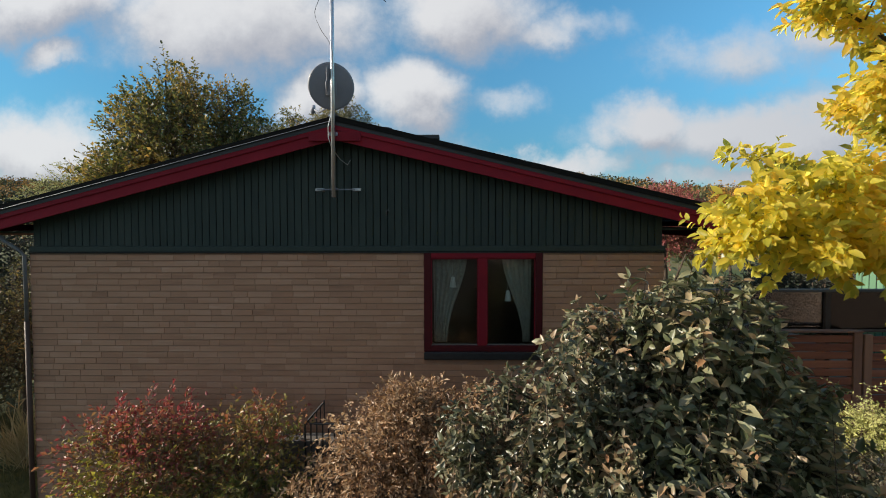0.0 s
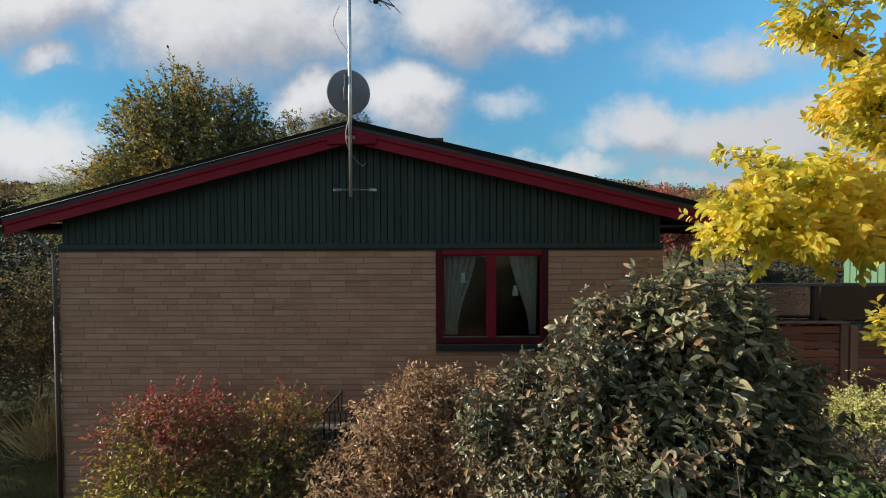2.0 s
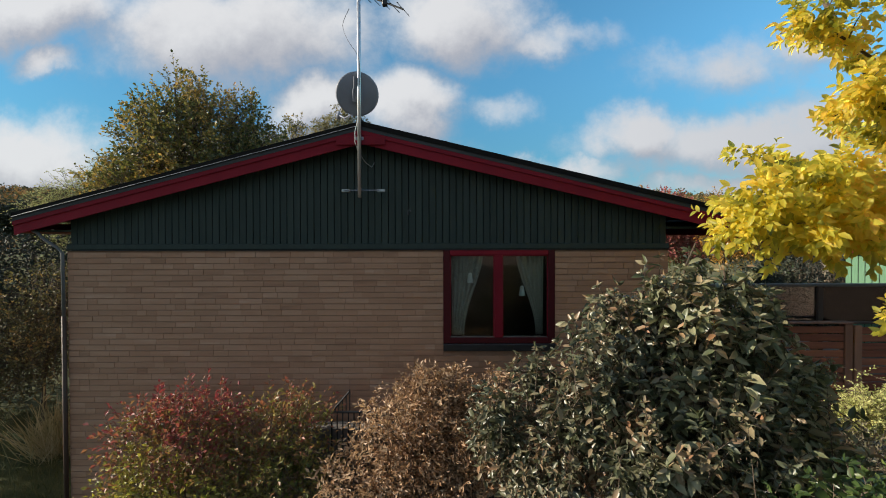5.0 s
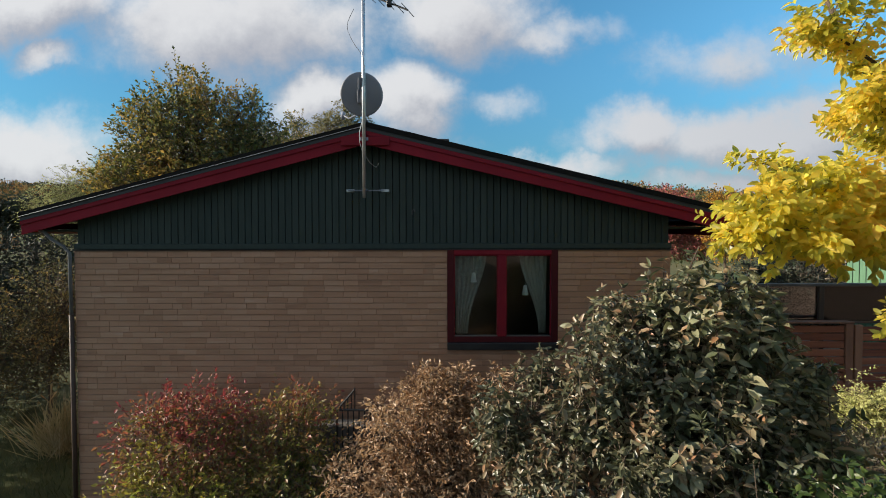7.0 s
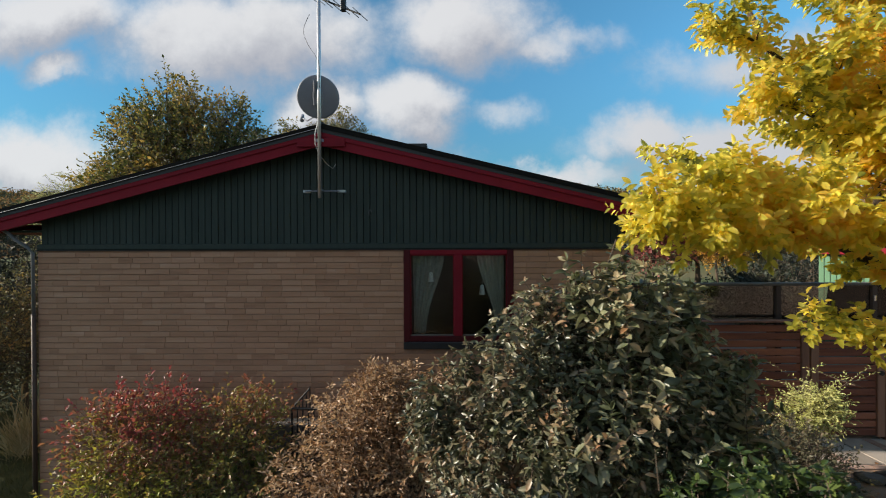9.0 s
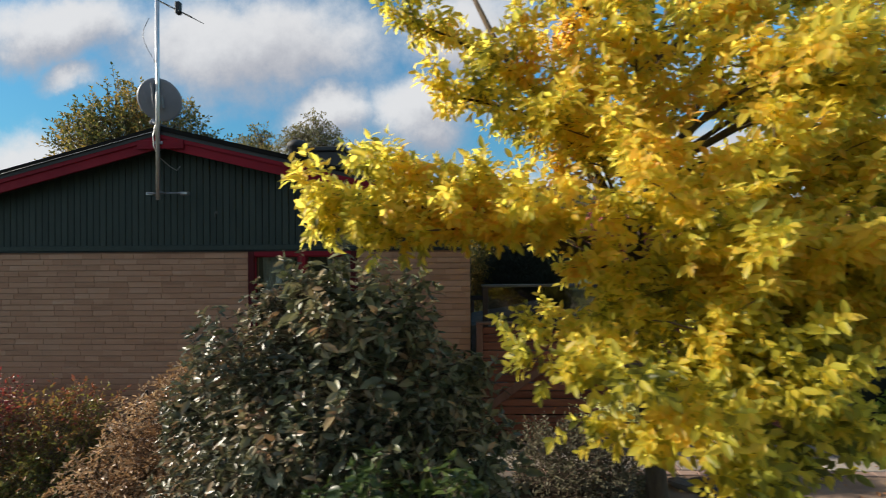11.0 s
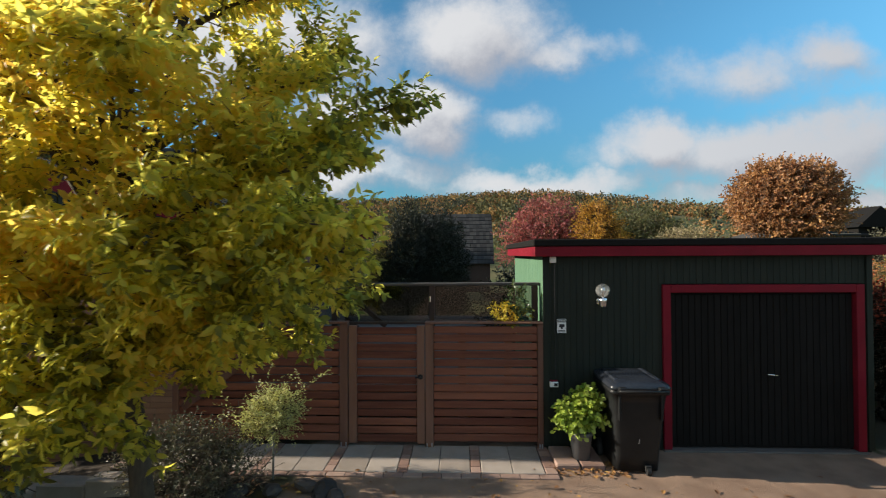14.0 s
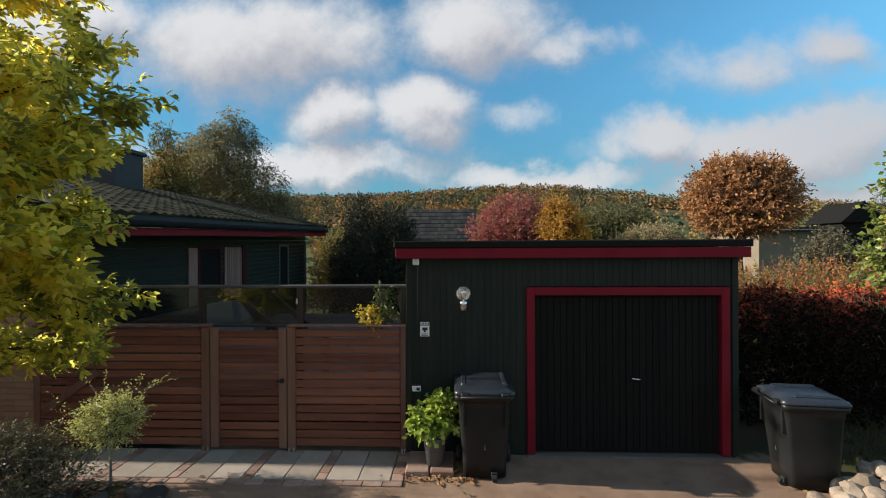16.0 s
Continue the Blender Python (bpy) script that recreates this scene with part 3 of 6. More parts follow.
def leafy_boughs(parent, rng, boughs, mat, twig_mat, leaf=0.074, width=0.64, shoots=42, per=8, reach=0.42):
    """Layered boughs (root, tip, fullness): side arms in the bough's plane, set with short shoots of hanging leaves."""
    roots, outs, arms_from, arms_to = [], [], [], []
    for a, b, full in boughs:
        a, b = np.array(a, float), np.array(b, float)
        run = b - a
        length = np.linalg.norm(run)
        ahead = run / length
        side = np.cross(ahead, (0.0, 0.0, 1.0))
        side = side / max(np.linalg.norm(side), 1e-3)
        curve = lambda u: a + run * u + np.array((0, 0, 0.09 * length * math.sin(u * math.pi)))
        arms = [(curve(0.62), curve(1.0))]
        n = max(4, int(length * 5.0 * full))
        first = 0.42 if length > 1.2 else 0.15
        for k in range(n):
            u = first + (0.97 - first) * (k + rng.random()) / n
            s = (1 if k % 2 else -1) * (0.8 + 0.4 * rng.random())
            r = reach * (1.15 - 0.6 * u) * (0.7 + 0.6 * rng.random())
            p = curve(u)
            arms.append((p, p + r * (ahead * 0.65 + side * s * 0.8 + np.array((0, 0, rng.normal(0.05, 0.28))))))
        for p, q in arms:
            m = max(3, int(np.linalg.norm(q - p) * shoots))
            u = rng.random(m) ** 0.7
            way = (q - p) / max(np.linalg.norm(q - p), 1e-3)
            roots.append(p + (q - p) * u[:, None] + rng.normal(size=(m, 3)) * 0.035)
            outs.append(unit(way * 0.6 + rng.normal(size=(m, 3)) * 0.6 + np.array((0, 0, 0.3))))
            arms_from.append(p)
            arms_to.append(q)
    root, out = np.concatenate(roots), np.concatenate(outs)
    m = len(root)
    size = 0.1 * (0.6 + 0.9 * rng.random(m))
    e1 = unit(np.cross(out, rng.normal(size=(m, 3))))
    e2 = np.cross(out, e1)
    ats, ways, ups = [], [], []
    for i in range(per):
        s = (i + 0.5) / per
        a = i * 2.4
        rad = e1 * math.cos(a) + e2 * math.sin(a)
        ats.append(root + out * (size * s)[:, None])
        ways.append(out * (0.2 + 0.7 * s) + rad * (1.0 - 0.45 * s) + rng.normal(size=(m, 3)) * 0.2 + np.array((0, 0, -0.4)))
        ups.append(out * 0.7 + np.array((-0.6, -0.7, 0.35)) + rng.normal(size=(m, 3)) * 0.35)
    at, way, up = np.concatenate(ats), np.concatenate(ways), np.concatenate(ups)
    v, f = leaf_arrays(at, way, up, leaf * (0.6 + 0.6 * rng.random(len(at))), width, True)
    ob = new("leaves", mesh_of("leaves", v.tolist(), f, mat, True))
    ob.parent = parent
    tw = Shape()
    for p, q in zip(arms_from, arms_to):
        tw.tube([p, (p + q) / 2 + np.array((0, 0, 0.02)), q], [0.006, 0.004, 0.002], 4, False)
    tagged(part("twigwork", tw, twig_mat, parent), kind="stuff")


def whorled(name, parent, mat, twig_mat, rng, blobs, stems, leaf, width, nodes=6):
    """Upright shoots over the blobs, each with crossed pairs of arching leaves and a tuft at its tip."""
    b = np.array(blobs, float)
    vol = (b[:, 3] * b[:, 4] * b[:, 5]) ** 0.7
    which = rng.choice(len(b), stems, p=vol / vol.sum())
    d = unit(rng.normal(size=(stems, 3)))
    tip = b[which, :3] + d * (rng.random(stems) ** 0.38)[:, None] * b[which, 3:6]
    out = unit(d * 0.55 + np.array((0, 0, 0.95)) + rng.normal(size=(stems, 3)) * 0.28)
    size = 0.24 + 0.26 * rng.random(stems)
    e1 = unit(np.cross(out, rng.normal(size=(stems, 3))))
    e2 = np.cross(out, e1)
    vigour = 0.75 + 0.5 * rng.random(stems)
    sag = np.stack([np.zeros(stems), np.zeros(stems), rng.uniform(-0.6, 0.25, stems)], 1)
    ats, ways, ups, lens = [], [], [], []
    for i in range(nodes + 2):
        s = min((i + 0.8) / nodes, 1.0)
        for k in (0, 1):
            a = (i % 2) * 1.57 + k * 3.14 + (0.78 if i >= nodes else 0.0)
            rad = e1 * math.cos(a) + e2 * math.sin(a) + rng.normal(size=(stems, 3)) * 0.38
            ats.append(tip - out * (size * (1 - s))[:, None])
            ways.append(rad * 0.9 + out * (0.05 + 0.45 * s * s) + sag)
            ups.append(out + rng.normal(size=(stems, 3)) * 0.6)
            lens.append(leaf * vigour * (1.1 - 0.45 * s if i < nodes else 0.62) * (0.6 + 0.75 * rng.random(stems)))
    v, f = leaf_arrays(np.concatenate(ats), np.concatenate(ways), np.concatenate(ups), np.concatenate(lens), width, True)
    ob = new(name, mesh_of(name, v.tolist(), f, mat, True))
    ob.parent = parent
    tw = Shape()
    for t, o, s in zip(tip, out, size):
        tw.tube([t - o * s * 1.05, t - o * s * 0.5, t], [0.004, 0.003, 0.0015], 4, False)
    tagged(part("twigwork", tw, twig_mat, parent), kind="stuff")
    return ob


def limbs(parent, rng, trunk, trunk_r, ends, mat, fork=0.45, limb_r=0.04, wob=0.12):
    """A tapered, slightly crooked trunk and one limb out to each end."""
    t = Shape()
    pts = [Vector(p) for p in trunk]
    t.tube(pts, [trunk_r * (1.25 if i == 0 else 1 - 0.65 * i / (len(pts) - 1)) for i in range(len(pts))], 12)
    part("trunk", t, mat, parent, smooth=True)
    for e in ends:
        e = Vector(e)
        s = fork + (0.95 - fork) * rng.random()
        k = min(int(s * (len(pts) - 1)), len(pts) - 2)
        a = pts[k].lerp(pts[k + 1], s * (len(pts) - 1) - k)
        line = []
        for i in range(7):
            u = i / 6
            p = a.lerp(e, u) + Vector((0, 0, 0.18 * (e - a).length * math.sin(u * math.pi) * 0.5))
            if 0 < i:
                p += Vector(rng.normal(size=3)) * wob * 0.35 * (e - a).length * 0.3
            line.append(p)
        r0 = min(limb_r, trunk_r * 0.7)
        part("limb", Shape().tube(line, [r0 * (1 - 0.8 * i / 6) for i in range(7)], 7), mat, parent, smooth=True)


# ---------------------------------------------------------------- ground and distance
def rise(x, y):
    """Height of the land."""
    def ease(a, b, v):
        u = min(max((v - a) / (b - a), 0.0), 1.0)
        return u * u * (3 - 2 * u)
    z = -0.95 * ease(3.4, -3.0, x) * ease(45, 20, y)
    far = ease(70, 330, y) + 0.0
    z += far * (34 + 3 * math.sin(x * 0.011 + 1.0) + 2 * math.sin(x * 0.031) - 10 * ease(60, 260, x) + 4 * ease(-60, -250, x))
    z -= 3.0 * ease(22, 60, y) * (1 - ease(80, 160, y))
    z += 0.02 * math.sin(x * 2.1 + y) * ease(6, 9, y)
    return z


def build_ground():
    xs = sorted(set([-900, -600, -400, -300, -240, -190, -150, -115, -85, -60, -42, -30, -22] + [round(-16 + 0.5 * i, 2) for i in range(73)] + [24, 30, 42, 60, 85, 115, 150, 190, 240, 300, 400, 600, 900]))
    ys = sorted(set([-300, -120, -50, -20, -10] + [-6 + 0.5 * i for i in range(49)] + [20, 24, 30, 38, 48, 60, 75, 90, 110, 130, 155, 180, 210, 240, 275, 310, 350, 450, 700, 1500]))
    v = [(x, y, rise(x, y)) for y in ys for x in xs]
    n = len(xs)
    f = [(j * n + i, j * n + i + 1, (j + 1) * n + i + 1, (j + 1) * n + i) for j in range(len(ys) - 1) for i in range(n - 1)]
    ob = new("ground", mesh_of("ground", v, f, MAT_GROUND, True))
    tagged(ob, "brown worn asphalt drive, lawn, dark beds, painted garage shade and far fields", "ground", kind="structure")


build_ground()


def far_woods():
    """Autumn woods on the far slope: crowns of many leafy scraps."""
    rng = np.random.default_rng(5)
    woods = {"rust": (MAT_WOODS_RUST, 0.3), "olive": (MAT_WOODS_OLIVE, 0.35), "dark": (MAT_WOODS_DARK, 0.35)}
    for k, (mat, share) in enumerate(woods.values()):
        at, ups, ways, ls = [], [], [], []
        n = int(4000 * share)
        for i in range(n):
            x = rng.uniform(-330, 330)
            y = 85 + 260 * rng.random() ** 0.6
            if 70 < x and 150 < y < 250 and rng.random() < 0.8:
                continue
            h = rng.uniform(5, 10)
            base = rise(x, y)
            m = 70
            d = unit(rng.normal(size=(m, 3)))
            p = np.array((x, y, base + h * 0.62)) + d * np.array((h * 0.4, h * 0.4, h * 0.42)) * (0.75 + 0.3 * rng.random((m, 1)))
            at.append(p)
            ways.append(d * 0.3 + rng.normal(size=(m, 3)) * 0.7)
            ups.append(d + rng.normal(size=(m, 3)) * 0.5)
            ls.append(rng.uniform(0.7, 1.5, m))
        v, f = leaf_arrays(np.concatenate(at), np.concatenate(ways), np.concatenate(ups), np.concatenate(ls), 0.95, False)
        ob = new("far_woods", mesh_of("far_woods", v.tolist(), f, mat))
        tagged(ob, "distant autumn woodland covering the hillside", "woods", kind="stuff")


far_woods()


# ---------------------------------------------------------------- brick house
WALL_Y, HL, HR, BRICK_TOP = 5.14, -5.04, 2.65, 2.45
WIN = (-0.23, 1.2, 1.25, 2.45)
APEX_X, APEX_Z, EAVE_L, EAVE_R = -1.24, 4.03, (-5.54, 2.92), (3.31, 2.945)
SLOPE_L, SLOPE_R = (APEX_Z - EAVE_L[1]) / (APEX_X - EAVE_L[0]), (APEX_Z - EAVE_R[1]) / (EAVE_R[0] - APEX_X)
HOUSE_BACK, BACK_LIFT = 14.4, 0.28


def roof_z(x):
    return APEX_Z - (SLOPE_L * (APEX_X - x) if x < APEX_X else SLOPE_R * (x - APEX_X))


def build_house():
    house = thing("house", (0, 0, 0), "low brick house with dark green gable and red bargeboards", "house")
    # inner leaf of the front wall, open at the window
    x0, x1, z0, z1 = WIN
    s = Shape()
    y0, y1 = WALL_Y + 0.009, WALL_Y + 0.3
    s.box(HL, y0, -1.3, x0, y1, BRICK_TOP, 0.002).box(x1, y0, -1.3, HR, y1, BRICK_TOP, 0.002)
    s.box(x0, y0, -1.3, x1, y1, z0 - 0.09, 0.002)
    wall = part("wall", s, MAT_MORTAR, house, "yellow-brown brick wall with long courses")
    for a, b, c, d in ((HR - 0.3, y1, HR - 0.003, HOUSE_BACK), (HL, y1, HL + 0.3, HOUSE_BACK), (HL + 0.3, HOUSE_BACK - 0.3, HR - 0.3, HOUSE_BACK)):
        part("wall", Shape().box(a, b, -1.3, c, d, 2.66, 0.002), MAT_BRICKS, house, "brick side wall")
    part("corner_return", Shape().box(HL - 0.008, WALL_Y - 0.001, -1.3, HL - 0.001, WALL_Y + 0.3, BRICK_TOP - 0.006, 0.001), MAT_MORTAR, house)
    part("gable_backing", Shape().poly([(HL, WALL_Y + 0.1, BRICK_TOP), (HR, WALL_Y + 0.1, BRICK_TOP), (HR, WALL_Y + 0.1, roof_z(HR) - 0.12), (APEX_X, WALL_Y + 0.1, APEX_Z - 0.12), (HL, WALL_Y + 0.1, roof_z(HL) - 0.12),
         (HL, WALL_Y + 0.2, BRICK_TOP), (HR, WALL_Y + 0.2, BRICK_TOP), (HR, WALL_Y + 0.2, roof_z(HR) - 0.12), (APEX_X, WALL_Y + 0.2, APEX_Z - 0.12), (HL, WALL_Y + 0.2, roof_z(HL) - 0.12)],
        [(0, 1, 2, 3, 4), (9, 8, 7, 6, 5), (0, 5, 6, 1), (1, 6, 7, 2), (2, 7, 8, 3), (3, 8, 9, 4), (4, 9, 5, 0)]), MAT_GREEN, house)
    # vertical boards of the gable
    rng = np.random.default_rng(11)
    pitch = 0.0874
    n = int((HR - HL) / pitch)
    for i in range(n + 1):
        a = HL + i * pitch
        b = min(a + pitch - 0.007, HR)
        if b - a < 0.02:
            continue
        ya = WALL_Y + 0.045 + rng.uniform(-0.002, 0.002)
        yb = WALL_Y + 0.1
        za, zb = roof_z(a) - 0.2, roof_z(b) - 0.2
        zl = BRICK_TOP + 0.085
        c = 0.006
        v = [(a, ya + c, zl), (a + c, ya, zl), (b - c, ya, zl), (b, ya + c, zl), (b, yb, zl), (a, yb, zl)]
        v += [(x, y, za + (zb - za) * (x - a) / (b - a)) for x, y, _ in v]
        f = [(0, 1, 7, 6), (1, 2, 8, 7), (2, 3, 9, 8), (3, 4, 10, 9), (5, 0, 6, 11), (5, 4, 3, 2, 1, 0), (6, 7, 8, 9, 10, 11)]
        part("gable_board", Shape().poly(v, f), MAT_GREEN, house)
    part("base_board", Shape().box(HL - 0.01, WALL_Y - 0.012, BRICK_TOP + 0.012, HR + 0.01, WALL_Y + 0.1, BRICK_TOP + 0.085, 0.008), MAT_GREEN, house, "horizontal green board under the gable cladding")
    part("flashing", Shape().box(HL - 0.02, WALL_Y - 0.02, BRICK_TOP - 0.003, HR + 0.02, WALL_Y + 0.1, BRICK_TOP + 0.009, 0.002), MAT_IRON, house)
    # roof: two thick slopes
    front = 4.93
    for xa, za, k, name in ((EAVE_L[0], EAVE_L[1], SLOPE_L, "roof_slope"), (EAVE_R[0], EAVE_R[1], SLOPE_R, "roof_slope")):
        t = 0.1
        v = [(xa, front, za - t), (APEX_X, front, APEX_Z - t), (APEX_X, front, APEX_Z), (xa, front, za)]
        v += [(x, HOUSE_BACK + 0.3, z + BACK_LIFT) for x, _, z in v]
        f = [(0, 1, 2, 3), (7, 6, 5, 4), (3, 2, 6, 7), (4, 5, 1, 0), (0, 3, 7, 4)]
        f = f if xa < APEX_X else [q[::-1] for q in f]
        part(name, Shape().poly(v, f), MAT_ROOF, house, "dark roof covering with a bright edge strip")
        v = [(xa, front - 0.012, za - 0.055), (APEX_X, front - 0.012, APEX_Z - 0.055), (APEX_X, front - 0.012, APEX_Z + 0.006), (xa, front - 0.012, za + 0.006)]
        v += [(x, front - 0.002, z) for x, _, z in v]
        f = [(0, 1, 2, 3), (7, 6, 5, 4), (3, 2, 6, 7), (4, 5, 1, 0), (0, 3, 7, 4)]
        part("verge_trim", Shape().poly(v, f if xa < APEX_X else [q[::-1] for q in f]), MAT_BLACK, house, "black verge trim")
        # bargeboard in two boards, one proud of the other
        for top, bottom, y in ((0.057, 0.15, front + 0.004), (0.146, 0.265, front + 0.022)):
            v = [(xa, y, za - top), (APEX_X, y, APEX_Z - top), (APEX_X, y, APEX_Z - bottom), (xa, y, za - bottom)]
            v += [(x, y + 0.024, z) for x, _, z in v]
            f = [(3, 2, 1, 0), (4, 5, 6, 7), (0, 1, 5, 4), (2, 3, 7, 6), (3, 0, 4, 7)]
            f = f if xa < APEX_X else [q[::-1] for q in f]
            part("bargeboard", Shape().poly(v, f), MAT_RED, house, "red painted bargeboard")
        sx = xa + (0.02 if xa < APEX_X else -0.02)
        part("soffit", Shape().poly([(xa, front + 0.05, za - 0.2), (APEX_X, front + 0.05, APEX_Z - 0.2), (APEX_X, WALL_Y + 0.06, APEX_Z - 0.2), (xa, WALL_Y + 0.06, za - 0.2),
                                     (xa, front + 0.05, za - 0.12), (APEX_X, front + 0.05, APEX_Z - 0.12), (APEX_X, WALL_Y + 0.06, APEX_Z - 0.12), (xa, WALL_Y + 0.06, za - 0.12)],
                                    [(0, 1, 2, 3), (7, 6, 5, 4), (0, 4, 5, 1), (2, 6, 7, 3), (3, 7, 4, 0)]), MAT_GREEN, house)
        wx = HL if xa < APEX_X else HR
        sheer = Matrix(((1, 0, 0, 0), (0, 1, 0, 0), (0, BACK_LIFT / (HOUSE_BACK - front), 1, -front * BACK_LIFT / (HOUSE_BACK - front)), (0, 0, 0, 1)))
        part("eave_soffit", Shape().box(min(sx, wx), WALL_Y + 0.06, za - 0.235, max(sx, wx), HOUSE_BACK, za - 0.205, 0.003, sheer), MAT_GREEN, house)
        drop = 0.0 if xa < APEX_X else 0.09
        part("eave_fascia", Shape().box(sx - 0.015, front + 0.05, za - 0.235 - drop, sx + 0.015, HOUSE_BACK + 0.28, za - 0.125 - drop, 0.003, sheer), MAT_RED, house, "red board along the eaves")
        if drop:
            part("gutter", Shape().box(sx + 0.02, front + 0.25, za - 0.2, sx + 0.11, HOUSE_BACK + 0.28, za - 0.1, 0.03, sheer), MAT_BLACK, house, "dark gutter along the eaves")
        part("end_board", Shape().box(min(sx, wx), HOUSE_BACK + 0.26, za - 0.25, max(sx, wx), HOUSE_BACK + 0.285, za - 0.1, 0.003, sheer), MAT_RED, house)
    part("ridge_plate", Shape().box(APEX_X - 0.3, front - 0.012, APEX_Z - 0.285, APEX_X + 0.3, front + 0.003, APEX_Z - 0.175, 0.004), MAT_RED, house, "red cover board under the ridge")
    part("ridge_cap", Shape().tube([(APEX_X, front, APEX_Z - 0.01), (APEX_X, HOUSE_BACK + 0.3, APEX_Z - 0.01 + BACK_LIFT)], 0.045, 8), MAT_ROOF, house, smooth=True)
    strip = Shape().tube([(EAVE_L[0], front - 0.014, EAVE_L[1] - 0.046), (APEX_X, front - 0.014, APEX_Z - 0.046)], 0.0035, 5)
    part("edge_strip", strip, MAT_DISH, house, "bright metal drip edge")
    for x in (-0.15, 0.6):
        part("roof_hatch", Shape().box(x - 0.06, 6.2, roof_z(x) - 0.02, x + 0.06, 6.5, roof_z(x) + 0.05, 0.02), MAT_ROOF, house)
    # gutter and downpipe
    part("gutter", Shape().tube([(EAVE_L[0] - 0.03, 5.12, EAVE_L[1] - 0.2), (EAVE_L[0] - 0.03, HOUSE_BACK, EAVE_L[1] - 0.22)], 0.05, 10), MAT_BROWN, house, smooth=True)
    part("downpipe", Shape().tube([(-5.42, 5.05, 2.72), (-5.34, 5.05, 2.68), (-5.27, 5.06, 2.6), (-5.13, 5.08, 2.5), (-5.075, 5.1, 2.42), (-5.07, 5.1, 1.62)], 0.02, 10), MAT_POT, house, "grey painted downpipe", True)
    part("downpipe", Shape().tube([(-5.07, 5.1, 1.62), (-5.07, 5.1, -1.1)], 0.026, 10), MAT_BROWN, house, "dark lower downpipe", True)
    # window
    w = new("window_1")
    w.parent = house
    tagged(w, "two-pane window with red painted frame")
    y = WALL_Y - 0.015
    d = WALL_Y + 0.09
    mull = (0.425, 0.53)
    bars = ((x0, z0, x0 + 0.085, z1), (x1 - 0.085, z0, x1, z1), (x0 + 0.085, z1 - 0.065, x1 - 0.085, z1), (x0 + 0.085, z0, x1 - 0.085, z0 + 0.075), (mull[0], z0 + 0.075, mull[1], z1 - 0.065))
    for k, (a, b, c, e) in enumerate(bars):
        part("window_bar", Shape().box(a, y, b, c, d, e, 0.006), MAT_MAROON if k in (0, 1, 3) else MAT_RED, w)
    for a, c in ((x0 + 0.085, mull[0]), (mull[1], x1 - 0.085)):
        pane = part("pane", Shape().box(a, y + 0.045, z0 + 0.075, c, y + 0.05, z1 - 0.065, 0.001), MAT_GLASS, w, "dark reflecting window pane")
        pane.visible_shadow = False
        for p, q, r, t in ((a, z0 + 0.075, a + 0.012, z1 - 0.065), (c - 0.012, z0 + 0.075, c, z1 - 0.065), (a, z0 + 0.075, c, z0 + 0.09), (a, z1 - 0.08, c, z1 - 0.065)):
            part("glazing_bead", Shape().box(p, y + 0.025, q, r, y + 0.044, t, 0.002), MAT_DECK if q == z0 + 0.075 and r == c and p == a else MAT_RED, w)
    part("sill", Shape().box(x0, WALL_Y - 0.05, z0 - 0.09, x1, d, z0, 0.008), MAT_IRON, w, "black metal window sill")
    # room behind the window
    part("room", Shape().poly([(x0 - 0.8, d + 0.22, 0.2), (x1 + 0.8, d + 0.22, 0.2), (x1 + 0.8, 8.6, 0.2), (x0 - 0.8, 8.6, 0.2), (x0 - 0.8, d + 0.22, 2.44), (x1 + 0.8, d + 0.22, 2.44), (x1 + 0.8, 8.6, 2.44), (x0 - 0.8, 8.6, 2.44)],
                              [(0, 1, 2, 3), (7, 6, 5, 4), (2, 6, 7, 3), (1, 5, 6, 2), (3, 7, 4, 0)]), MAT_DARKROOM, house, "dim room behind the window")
    curl = Shape().tube([(-0.68, WALL_Y + 0.035, 2.9), (-0.685, WALL_Y + 0.025, 2.95), (-0.66, WALL_Y + 0.02, 2.975), (-0.645, WALL_Y + 0.025, 2.94)], 0.008, 6)
    part("flaked_patch", curl, MAT_POT, house, "curled flake of pale paint on the gable", True)
    # chimney and vent on the far slope
    zc = roof_z(-0.2)
    part("chimney", Shape().box(-1.05, 9.8, zc - 0.5, -0.2, 10.7, 4.85, 0.02).box(-1.11, 9.74, 4.85, -0.14, 10.76, 4.95, 0.015), MAT_ROOF, house, "black sheet-clad chimney with a flat cap")
    vent = Shape().lathe([(0.22, 3.7), (0.22, 5.0), (0.27, 5.01), (0.27, 5.12), (0.18, 5.2), (0.0, 5.23)], (-1.45, 10.2, 0), 16)
    part("roof_vent", vent, MAT_ROOF, house, "round dark roof vent", True)
    # mossy tiles on the slope towards the drive
    s = Shape()
    rows, cols = 15, 44
    lo, hi = Vector((EAVE_R[0] + 0.03, front + 0.4, EAVE_R[1])), Vector((APEX_X + 0.06, front + 0.4, APEX_Z))
    back = Vector((0, HOUSE_BACK - 0.1 - front, BACK_LIFT))
    for j in range(rows):
        p0, p1 = lo.lerp(hi, j / rows), lo.lerp(hi, min((j + 1.1) / rows, 1.0))
        for i in range(cols):
            a, b = back * (i / cols), back * ((i + 0.96) / cols)
            lift = Vector((0.006, 0, 0.018 + rng.uniform(0, 0.006)))
            crown = Vector((0, 0, 0.034))
            mid = (a + b) / 2
            s.poly([p0 + a + lift, p0 + mid + lift + crown, p0 + b + lift, p1 + b + lift * 0.3, p1 + mid + lift * 0.3 + crown, p1 + a + lift * 0.3, p0 + a, p0 + b],
                   [(0, 1, 4, 5), (1, 2, 3, 4), (6, 7, 2, 1, 0)])
